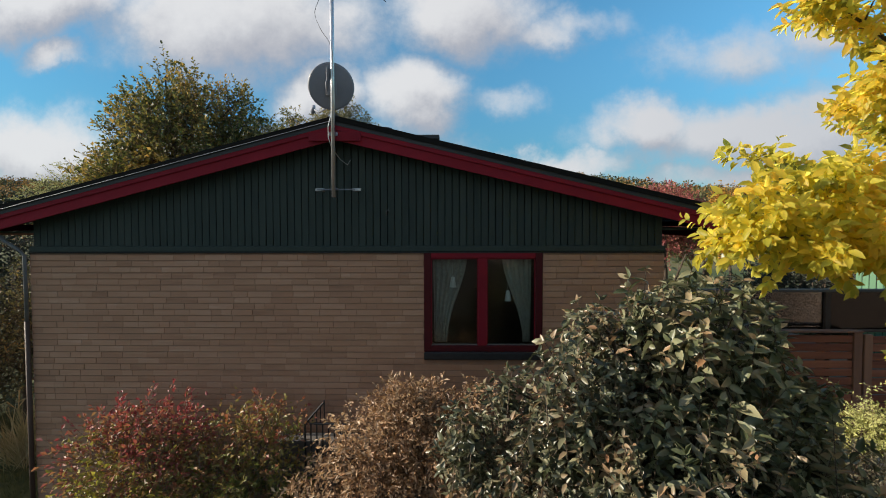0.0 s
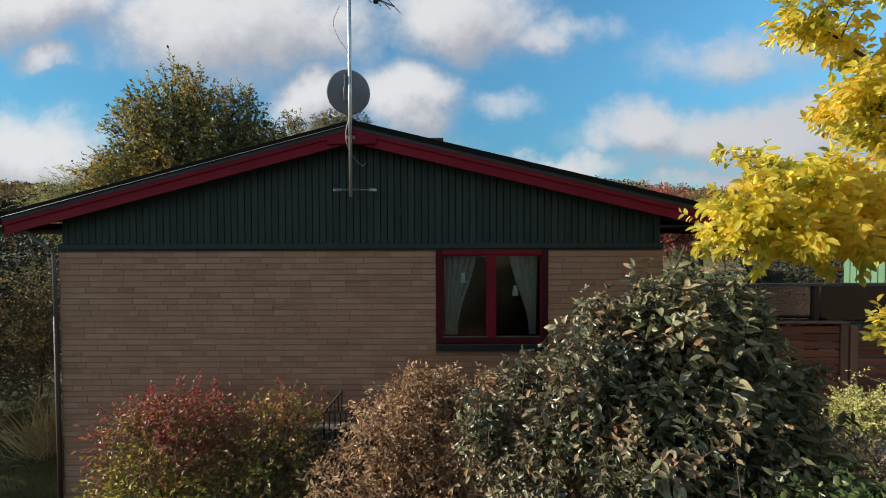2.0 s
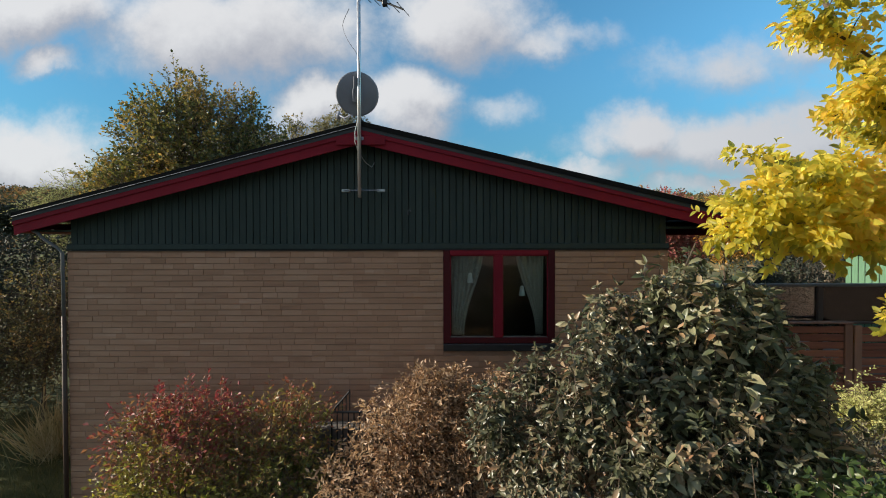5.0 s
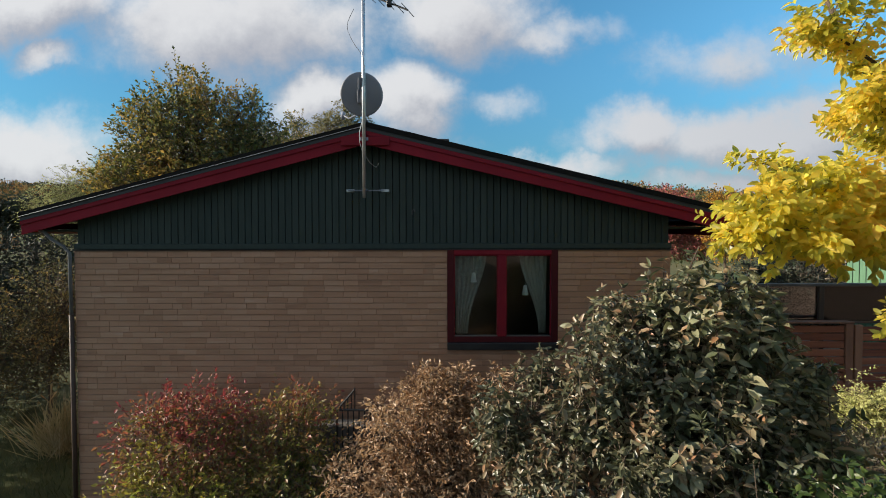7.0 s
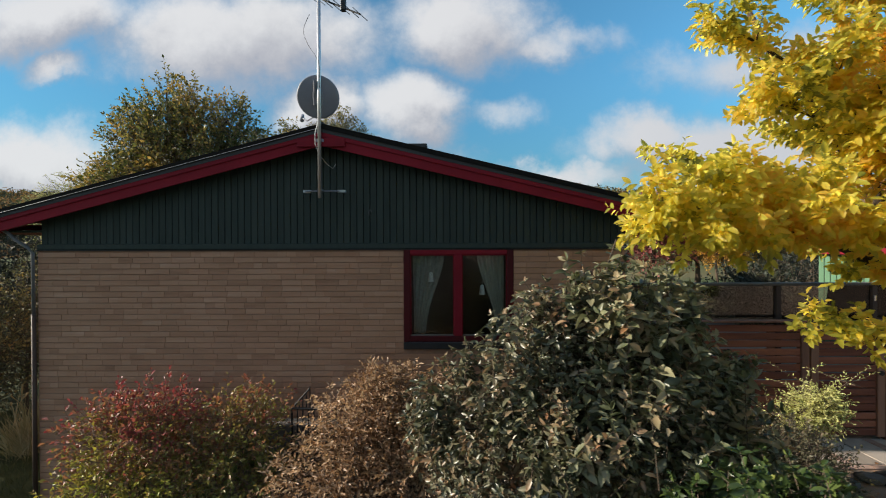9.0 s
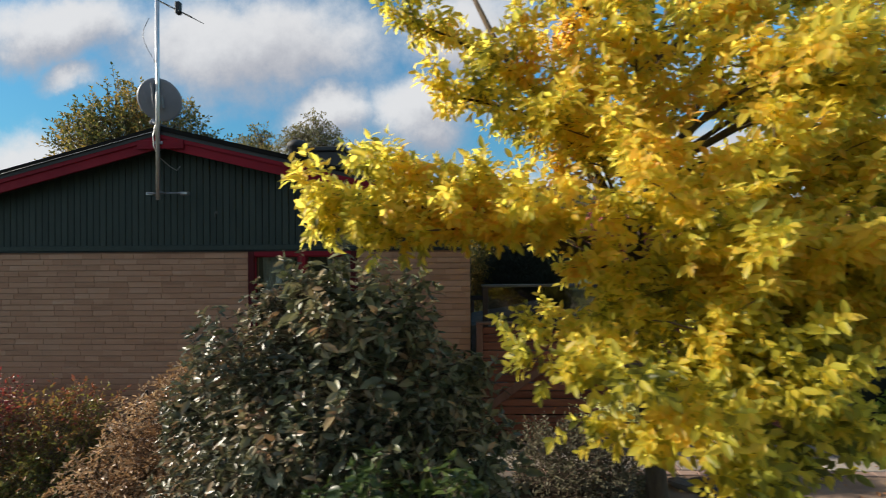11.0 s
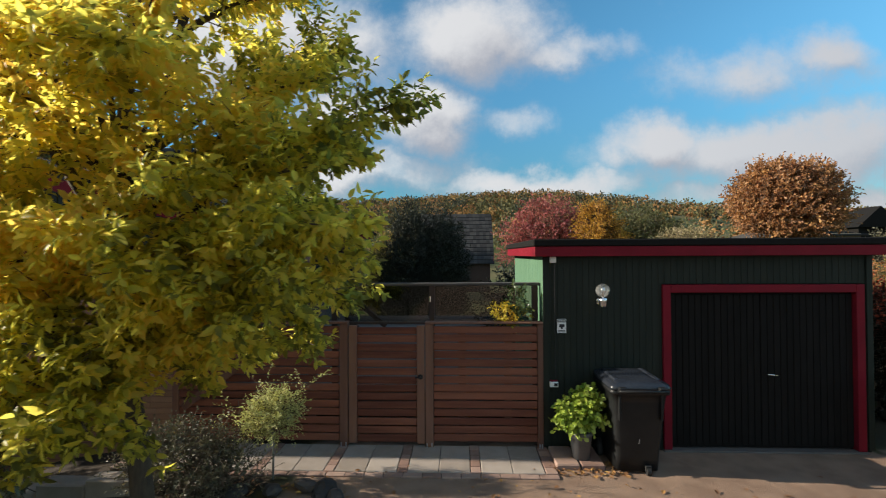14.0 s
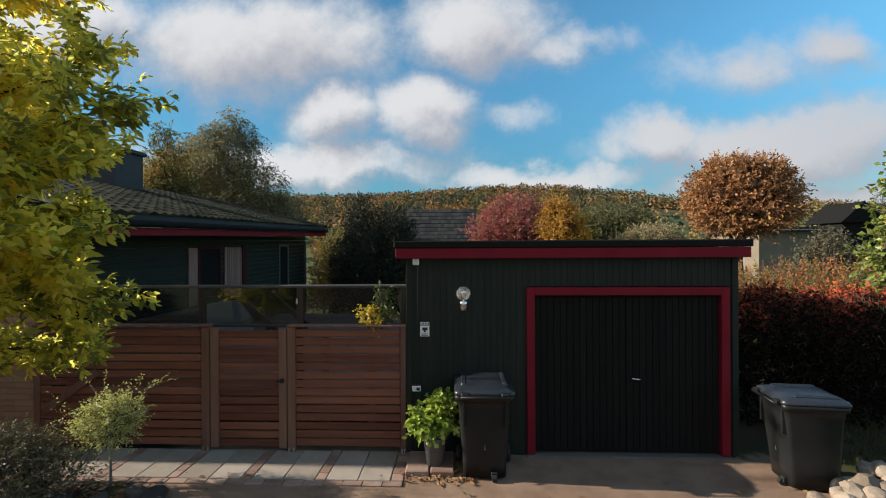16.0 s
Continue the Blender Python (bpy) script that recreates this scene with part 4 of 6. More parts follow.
    tagged(part("roof_tiles", s, MAT_TILE, house, "mossy grey curved roof tiles"), kind="stuff")
    # weatherboards and garden openings of the long side
    for i in range(26):
        z = -0.05 + i * 0.115
        piece("weatherboard", (0.022, 9.05, 0.108), (HR + 0.013, 9.87, z), MAT_GARAGE, house, Euler((radians(1.2 * i / 23), radians(4), 0)).to_matrix().to_4x4(), 0.004)
    side_y = HR + 0.03
    def opening(kind, label, ya, yb, za, zb, mat, fill):
        o = new(kind)
        o.parent = house
        tagged(o, label)
        for p, q, r, t in ((ya, za, ya + 0.07, zb), (yb - 0.07, za, yb, zb), (ya + 0.07, zb - 0.07, yb - 0.07, zb)):
            part("casing", Shape().box(side_y, p, q, side_y + 0.03, r, t, 0.004), mat, o)
        part("panel", Shape().box(side_y, ya + 0.07, za, side_y + 0.012, yb - 0.07, zb - 0.07, 0.002), fill, o)
    opening("door_1", "side door with pale jamb in a red frame", 8.36, 9.2, 0.6, 2.52, MAT_MAROON, MAT_BLACK)
    part("shutter", Shape().box(side_y, 8.06, 0.6, side_y + 0.03, 8.34, 2.48, 0.004), MAT_BLUSH, house, "pale weathered shutter")
    opening("window_4", "narrow window with pale frame", 12.2, 12.9, 1.1, 2.6, MAT_DECK, MAT_BLACK)
    part("corner_trim", Shape().box(side_y, 14.2, 0.3, side_y + 0.03, 14.39, 2.6, 0.004), MAT_DECK, house)
    blind = new("door_2")
    blind.parent = house
    tagged(blind, "door with pinkish slatted panel and red jamb")
    for i in range(8):
        part("slat", Shape().box(side_y, 9.34 + i * 0.092, 0.6, side_y + 0.03, 9.34 + i * 0.092 + 0.078, 2.5, 0.004), MAT_BLUSH, blind)
    part("jamb", Shape().box(side_y, 10.09, 0.6, side_y + 0.04, 10.25, 2.55, 0.004), MAT_MAROON, blind)
    return house, wall


HOUSE, BRICK_WALL = build_house()


def curtain(xa, xb, pinch, label):
    """A cloth drawn to one side: folds that gather towards the tie."""
    s = Shape()
    nu, nv = 40, 14
    v = []
    for j in range(nv + 1):
        t = j / nv
        z = 2.38 - t * 1.06
        k = math.sin(min(t, 1.0) * math.pi * 0.5)
        a, b = xa + (pinch - xa) * k * 0.1, xb + (pinch - xb) * (k ** 1.6)
        for i in range(nu + 1):
            u = i / nu
            v.append((a + (b - a) * u, WALL_Y + 0.2 + 0.02 * math.sin(u * 34 + 0.5 * t) * (1 - 0.3 * t), z))
    f = [(j * (nu + 1) + i, j * (nu + 1) + i + 1, (j + 1) * (nu + 1) + i + 1, (j + 1) * (nu + 1) + i) for j in range(nv) for i in range(nu)]
    s.poly(v, f)
    ob = new("curtain", mesh_of("curtain", s.v, s.f, MAT_CURTAIN, True))
    m = ob.modifiers.new("cloth", "SOLIDIFY")
    m.thickness = 0.004
    tagged(ob, label, "curtain", "window curtains")


curtain(-0.13, 0.3, 0.05, "pale patterned curtain gathered at the window's edge")
curtain(1.1, 0.74, 1.0, "pale patterned curtain with leafy pattern drawn aside")


def window_bell(x, z):
    bell = thing("window_ornament", (x, WALL_Y + 0.12, z), "small white bell hanging in the window", "ornament", "window ornaments")
    part("bell", Shape().lathe([(0.0, 0.13), (0.022, 0.125), (0.03, 0.07), (0.042, 0.0), (0.036, 0.0), (0.0, 0.1)], sides=14), MAT_WHITE, bell, smooth=True)
    part("cord", Shape().tube([(0, 0, 0.12), (0, 0, 2.385 - z)], 0.0015, 4), MAT_WHITE, bell)


window_bell(0.12, 2.02)
window_bell(0.8, 1.85)


def antenna_mast():
    x, y = -1.25, 4.9
    mast = thing("antenna_mast", (x, y, 3.1), "galvanised aerial mast with satellite dish on the gable", "antenna")
    part("pole", Shape().tube([(0, 0, 0.0), (0, 0, 3.1)], 0.0225, 12), MAT_STEEL, mast, smooth=True)
    for z in (0.1, 0.72):
        br = Shape().box(-0.22, 0.1, z - 0.008, 0.22, 0.115, z + 0.008, 0.003) if z < 0.5 else Shape().box(-0.05, 0.0, z - 0.02, 0.05, 0.06, z + 0.02, 0.003)
        br.box(-0.03, 0.0, z - 0.012, 0.03, 0.125 if z < 0.5 else 0.07, z + 0.012, 0.003)
        part("wall_bracket", br, MAT_DISH, mast, "weathered steel wall bracket")
        if z < 0.5:
            for u in (-0.2, 0.24):
                part("bracket_foot", Shape().box(u - 0.05, 0.12, z - 0.018, u + 0.05, 0.19, z + 0.018, 0.004), MAT_STEEL, mast)
    # dish seen from behind
    dish = new("dish")
    dish.parent = mast
    dish.matrix_basis = Matrix.Translation((-0.035, 0.07, 1.28)) @ Euler((radians(-72), 0, radians(12))).to_matrix().to_4x4()
    tagged(dish, "grey satellite dish")
    prof = [(0.0, 0.0), (0.08, 0.003), (0.16, 0.012), (0.235, 0.028), (0.255, 0.036), (0.262, 0.03), (0.262, 0.024), (0.235, 0.02), (0.16, 0.004), (0.0, -0.008)]
    part("reflector", Shape().lathe(prof, sides=40), MAT_DISH, dish, smooth=True)
    part("clamp", Shape().box(-0.06, -0.06, -0.05, 0.06, 0.1, -0.012, 0.006), MAT_DISH, dish)
    part("clamp_arm", Shape().box(-0.05, -0.2, -0.05, -0.02, 0.06, -0.015, 0.005), MAT_DISH, dish)
    part("feed_arm", Shape().tube([(-0.06, 0.24, 0.02), (-0.16, 0.3, 0.16), (-0.24, 0.27, 0.3)], 0.01, 6), MAT_DISH, dish)
    part("feed_horn", Shape().tube([(-0.24, 0.3, 0.27), (-0.24, 0.24, 0.38)], [0.03, 0.022], 10), MAT_DISH, dish, smooth=True)
    # aerial at the top
    part("boom", Shape().tube([(-0.5, 0.35, 2.85), (0.56, -0.2, 2.17)], 0.011, 6), MAT_IRON, mast)
    for i in range(9):
        u = i / 8
        c = Vector((-0.5, 0.35, 2.85)).lerp(Vector((0.56, -0.2, 2.17)), u)
        h = 0.26 - 0.1 * u
        part("aerial_rod", Shape().tube([c + Vector((-0.37 * h, -0.93 * h, 0)), c + Vector((0.37 * h, 0.93 * h, 0))], 0.0045, 5), MAT_IRON, mast)
    part("aerial_box", Shape().box(0.3, -0.12, 2.27, 0.36, -0.06, 2.42, 0.008), MAT_IRON, mast)
    cable = [(-0.12, 0.02, 2.3), (-0.2, 0.02, 2.1), (-0.13, 0.0, 1.9), (-0.03, -0.02, 1.75), (0.012, -0.026, 1.6), (0.012, -0.026, 1.3)]
    smooth_cable = []
    for i in range(len(cable) - 1):
        p = [Vector(cable[min(max(i + k, 0), len(cable) - 1)]) for k in (-1, 0, 1, 2)]
        for u in (0.0, 0.25, 0.5, 0.75):
            smooth_cable.append(0.5 * (2 * p[1] + (p[2] - p[0]) * u + (2 * p[0] - 5 * p[1] + 4 * p[2] - p[3]) * u ** 2 + (3 * p[1] - p[0] - 3 * p[2] + p[3]) * u ** 3))
    part("cable", Shape().tube(smooth_cable, 0.003, 5), MAT_IRON, mast)
    part("cable", Shape().tube([(-0.01, -0.028, 0.95), (-0.05, -0.02, 0.8), (-0.055, 0.0, 0.68), (-0.02, 0.02, 0.56), (0.05, 0.14, 0.45), (0.12, 0.18, 0.4), (0.15, 0.2, 0.46)], 0.0045, 5), MAT_STEEL, mast)


antenna_mast()


def stair_rail():
    """Iron railing of the cellar stair at the foot of the brick wall."""
    rail = thing("stair_railing", (-1.6, 4.87, -0.75), "black iron railing beside the brick wall", "railing")
    for a, b in (((0.0, 0, 1.23), (0.22, 0, 1.48)), ((0.0, 0, 1.23), (0.55, -0.02, 1.23)), ((0.0, 0, 0.45), (0.55, -0.02, 0.45))):
        part("rail", Shape().tube([a, b], 0.014, 6), MAT_IRON, rail)
    for i in range(9):
        x = 0.55 * i / 8
        part("baluster", Shape().tube([(x, -0.01, 0.0 if i in (0, 8) else 0.45), (x, -0.01, 1.23)], 0.012 if i in (0, 8) else 0.008, 6), MAT_IRON, rail)
    for i in range(5):
        x = 0.04 + 0.18 * i / 4
        part("baluster", Shape().tube([(x, 0.01, 1.23), (x, 0.01, 1.25 + 1.13 * x)], 0.007, 6), MAT_IRON, rail)
    part("plinth", Shape().box(-0.35, 0.02, 0.0, 1.1, 0.22, 1.02, 0.01), MAT_DECK, rail, "grey concrete stair parapet")


stair_rail()


# ---------------------------------------------------------------- fence and gate
FENCE_Y, FENCE_TOP = 5.05, 1.5
PITCH = 0.1005


def build_fence():
    fence = thing("fence", (0, 0, 0), "red-brown stained slatted timber fence", "fence")
    for a, b in ((2.72, 2.8), (4.826, 4.926), (5.879, 5.977), (7.238, 7.306)):
        part("post", Shape().box(a, FENCE_Y - 0.02, 0.02, b, FENCE_Y + 0.07, FENCE_TOP + 0.01, 0.006), MAT_POST, fence)
        for u in (a + 0.02, b - 0.02):
            part("post_foot", Shape().box(u - 0.008, FENCE_Y - 0.03, -0.06, u + 0.008, FENCE_Y + 0.06, 0.07, 0.002), MAT_STEEL, fence)
    rng = np.random.default_rng(2)
    for a, b in ((2.8, 4.82), (5.98, 7.236)):
        for i in range(14):
            z = 0.085 + i * PITCH + rng.uniform(-0.004, 0.004)
            piece("board", (round(b - a, 3), 0.022, 0.0885), ((a + b) / 2, FENCE_Y + rng.uniform(-0.002, 0.002), z + 0.045), MAT_FENCE, fence, Euler((0, radians(rng.uniform(-0.08, 0.08)), 0)).to_matrix().to_4x4(), 0.008)
        for u in (a + 0.35, b - 0.35):
            part("batten", Shape().box(u - 0.045, FENCE_Y + 0.014, 0.07, u + 0.045, FENCE_Y + 0.045, FENCE_TOP - 0.02, 0.003), MAT_POST, fence)
    part("brace", Shape().box(-0.42, -0.011, -0.045, 0.42, 0.011, 0.045, 0.005, pose(3.2, FENCE_Y - 0.024, 0.72, 0, -36, 0)), MAT_POST, fence, "diagonal brace board")
    for a, b in ((2.72, 4.926), (5.879, 7.306)):
        part("cap_board", Shape().box(a, FENCE_Y - 0.035, FENCE_TOP + 0.012, b, FENCE_Y + 0.085, FENCE_TOP + 0.034, 0.004), MAT_POST, fence)
    gate = thing("gate", (0, 0, 0), "slatted timber garden gate, closed", "gate")
    for a, b in ((4.942, 5.038), (5.775, 5.87)):
        part("stile", Shape().box(a, FENCE_Y - 0.026, 0.06, b, FENCE_Y + 0.02, FENCE_TOP - 0.01, 0.005), MAT_POST, gate)
    for i in range(14):
        z = 0.075 + i * PITCH + rng.uniform(-0.004, 0.004)
        piece("board", (0.735, 0.022, 0.0885), (5.4065, FENCE_Y + 0.002, z + 0.045), MAT_FENCE, gate, Euler((0, radians(rng.uniform(-0.15, 0.15)), 0)).to_matrix().to_4x4(), 0.008)
    lock = Shape().tube([(5.82, FENCE_Y - 0.026, 0.87), (5.82, FENCE_Y - 0.034, 0.87)], 0.032, 12)
    lock.tube([(5.82, FENCE_Y - 0.034, 0.87), (5.82, FENCE_Y - 0.06, 0.87), (5.76, FENCE_Y - 0.065, 0.87)], 0.008, 8)
    part("handle", lock, MAT_IRON, gate, "black gate latch and handle")


build_fence()


def windbreak():
    """Glazed windbreak behind and above the fence, on the raised deck."""
    w = thing("glass_railing", (0, 0, 0), "timber railing with glass panes above the fence", "railing")
    y = 5.27
    for x in (2.85, 4.7, 5.95, 7.25):
        part("post", Shape().box(x - 0.035, y - 0.03, 0.4, x + 0.035, y + 0.04, 1.96, 0.005), MAT_BROWN, w)
    part("handrail", Shape().box(2.8, y - 0.045, 1.96, 7.31, y + 0.05, 1.995, 0.006), MAT_DECK, w, "grey weathered handrail")
    part("lower_rail", Shape().box(2.8, y - 0.03, 1.47, 7.31, y + 0.03, 1.5, 0.004), MAT_BROWN, w)
    for a, b in ((2.89, 4.66), (4.74, 5.91), (5.99, 7.21)):
        p = part("pane", Shape().box(a, y - 0.003, 1.5, b, y + 0.003, 1.96, 0.001), MAT_SMOKED, w, "smoke-tinted glass pane")
        p.visible_shadow = False
    part("clip", Shape().tube([(5.93, y - 0.05, 1.76), (5.93, y - 0.05, 1.83)], 0.014, 8), MAT_CHROME, w)


windbreak()


# ---------------------------------------------------------------- garage
GX0, GX1, GY, GBACK = 7.33, 11.14, 5.07, 7.62


def build_garage():
    g = thing("garage", (0, 0, 0), "dark green flat-roofed timber garage with red trim", "garage")
    spans = ((11.06, GY, 0.0, GX1, GY + 0.09), (8.735, GY, 1.985, 11.06, GY + 0.09), (GX0, GY + 0.09, 0.0, GX0 + 0.09, GBACK), (GX1 - 0.09, GY + 0.09, 0.0, GX1, GBACK), (GX0 + 0.09, GBACK - 0.09, 0.0, GX1 - 0.09, GBACK))
    wall = part("wall", Shape().box(GX0, GY, 0.0, 8.735, GY + 0.09, 2.36, 0.002), MAT_GARAGE, g, "dark green timber wall")
    for a, b, c, d, e in spans:
        part("wall", Shape().box(a, b, c, d, e, 2.36, 0.002), MAT_GARAGE, g, "dark green timber wall")
    pitch = 0.075
    x = GX0 + 0.045
    while x < GX1 - 0.01:
        if not (8.7 < x < 11.09):
            piece("batten", (0.07, 0.005, 2.26), (x, GY - 0.0025, 1.2), MAT_GARAGE, wall, c=0.003)
        else:
            piece("batten", (0.07, 0.005, 0.35), (x, GY - 0.0025, 2.165), MAT_GARAGE, wall, c=0.003)
        x += pitch
    # left-side battens take the lighter green that stands for sunlight
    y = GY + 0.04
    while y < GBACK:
        piece("batten", (0.014, 0.11, 2.26), (GX0 - 0.007, y, 1.2), MAT_SUNLIT_SIDE, wall, c=0.004)
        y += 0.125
    part("corner_board", Shape().box(GX0 - 0.02, GY - 0.024, 0.03, GX0 + 0.05, GY - 0.014, 2.33, 0.003), MAT_GARAGE, g)
    part("corner_board", Shape().box(GX1 - 0.05, GY - 0.024, 0.03, GX1 + 0.02, GY - 0.014, 2.33, 0.003), MAT_GARAGE, g)
    # roof with red fascia
    part("roof", Shape().box(7.18, 4.93, 2.445, 11.26, GBACK + 0.2, 2.53, 0.012), MAT_BLACK, g, "black felt flat roof")
    part("fascia", Shape().box(7.2, 4.945, 2.325, 11.24, 4.97, 2.443, 0.004), MAT_RED, g, "red front fascia board")
    for x in (7.2, 11.215):
        part("fascia", Shape().box(x, 4.972, 2.325, x + 0.025, GBACK + 0.18, 2.443, 0.004), MAT_RED, g, "red side fascia board")
    part("soffit", Shape().box(7.227, 4.972, 2.365, 11.213, GBACK + 0.17, 2.4, 0.003), MAT_BLACK, g)
    # door frame
    for a, b, c, d in ((8.73, 0.02, 8.825, 1.98), (10.965, 0.02, 11.06, 1.98), (8.825, 1.885, 10.965, 1.98)):
        part("door_trim", Shape().box(a, GY - 0.035, b, c, GY + 0.06, d, 0.005), MAT_RED, g, "red painted door surround")
    for k, (a, b) in enumerate(((8.826, 9.893), (9.899, 10.964))):
        door = new("door_leaf")
        door.parent = g
        tagged(door, "near-black boarded garage door leaf, closed")
        part("door_panel", Shape().box(a, GY + 0.035, 0.035, b, GY + 0.06, 1.884, 0.002), MAT_BLACK, door)
        n = 14
        w = (b - a) / n
        for i in range(n):
            piece("board", (round(w - 0.005, 3), 0.01, 1.8), (a + (i + 0.5) * w, GY + 0.028, 0.96), MAT_BLACK, door, c=0.005)
        if k == 1:
            h = Shape().tube([(a + 0.05, GY + 0.02, 0.915), (a + 0.05, GY - 0.03, 0.915), (a + 0.15, GY - 0.032, 0.905)], 0.009, 8)
            part("handle", h, MAT_CHROME, door, "small bright lever handle", True)
    part("threshold", Shape().box(8.72, GY - 0.06, -0.02, 11.08, GY + 0.1, 0.018, 0.008), MAT_DECK, g, "worn pale concrete threshold")
    part("interior_floor", Shape().box(GX0 + 0.09, GY + 0.1, 0.0, GX1 - 0.09, GBACK - 0.09, 0.01, 0.002), MAT_SLAB, g)


build_garage()


def globe_lamp(x, y, z, label):
    lamp = thing("wall_lamp", (x, y, z), label, "lamp", "globe lamps")
    part("mount", Shape().tube([(0, 0, -0.14), (0, -0.02, -0.14)], [0.05, 0.045], 16), MAT_CHROME, lamp, smooth=True)
    part("arm", Shape().tube([(0, -0.02, -0.14), (0, -0.1, -0.14), (0, -0.12, -0.1)], 0.014, 8), MAT_CHROME, lamp, smooth=True)
    part("holder", Shape().lathe([(0.02, -0.2), (0.042, -0.19), (0.046, -0.12), (0.05, -0.085), (0.04, -0.085), (0.0, -0.1)], (0, -0.12, 0), 18), MAT_CHROME, lamp, smooth=True)
    prof = [(0.082 * math.sin(a), -0.082 * math.cos(a)) for a in [0.45 + (math.pi - 0.45) * i / 14 for i in range(15)]]
    globe = part("globe", Shape().lathe(prof, (0, -0.12, 0), 28), MAT_CLEAR, lamp, "clear glass globe", True)
    globe.visible_shadow = False
    part("bulb", Shape().lathe([(0.012, -0.09), (0.014, -0.05), (0.028, -0.01), (0.03, 0.015), (0.018, 0.04), (0.0, 0.046)], (0, -0.12, 0), 14), MAT_CHROME, lamp, "unlit silvered bulb", True)


globe_lamp(7.99, 5.055, 1.92, "glass globe wall lamp on the garage front")


def small_fittings():
    sign = thing("warning_sign", (7.53, 5.05, 1.485), "small white warning sign with a dark figure", "sign")
    part("plate", Shape().box(-0.055, -0.008, -0.085, 0.055, 0.0, 0.085, 0.003), MAT_WHITE, sign)
    part("header", Shape().box(-0.05, -0.0115, 0.045, 0.05, -0.0085, 0.08, 0.001), MAT_IRON, sign)
    for i in range(3):
        part("text_bar", Shape().box(-0.042 + 0.03 * i, -0.0135, 0.056, -0.02 + 0.03 * i, -0.012, 0.07, 0.0005), MAT_WHITE, sign)
    fig = Shape().box(-0.028, -0.0115, -0.012, 0.034, -0.0085, 0.022, 0.001).box(-0.012, -0.0115, -0.034, 0.014, -0.0085, -0.0122, 0.001)
    part("figure", fig, MAT_IRON, sign)
    for i in range(2):
        part("text_bar", Shape().box(-0.04, -0.0115, -0.058 - 0.016 * i, 0.04, -0.0085, -0.05 - 0.016 * i, 0.0005), MAT_IRON, sign)
    box = thing("junction_box", (7.43, 5.05, 2.285), "small white junction box under the eaves", "junction box")
    part("box", Shape().box(-0.038, -0.03, -0.038, 0.038, 0.0, 0.038, 0.006), MAT_WHITE, box)
    part("cable", Shape().tube([(0.02, -0.008, -0.04), (0.02, -0.008, -1.42)], 0.005, 5), MAT_IRON, box)
    sock = thing("outdoor_socket", (7.43, 5.05, 0.79), "white outdoor socket with a red cap", "socket")
    part("box", Shape().box(-0.05, -0.035, -0.035, 0.05, 0.0, 0.03, 0.006), MAT_WHITE, sock)
    part("cap", Shape().box(-0.045, -0.03, 0.031, 0.045, 0.0, 0.048, 0.004), MAT_RED, sock)
    part("flap", Shape().box(0.0, -0.041, -0.02, 0.04, -0.036, 0.015, 0.002), MAT_IRON, sock)


small_fittings()


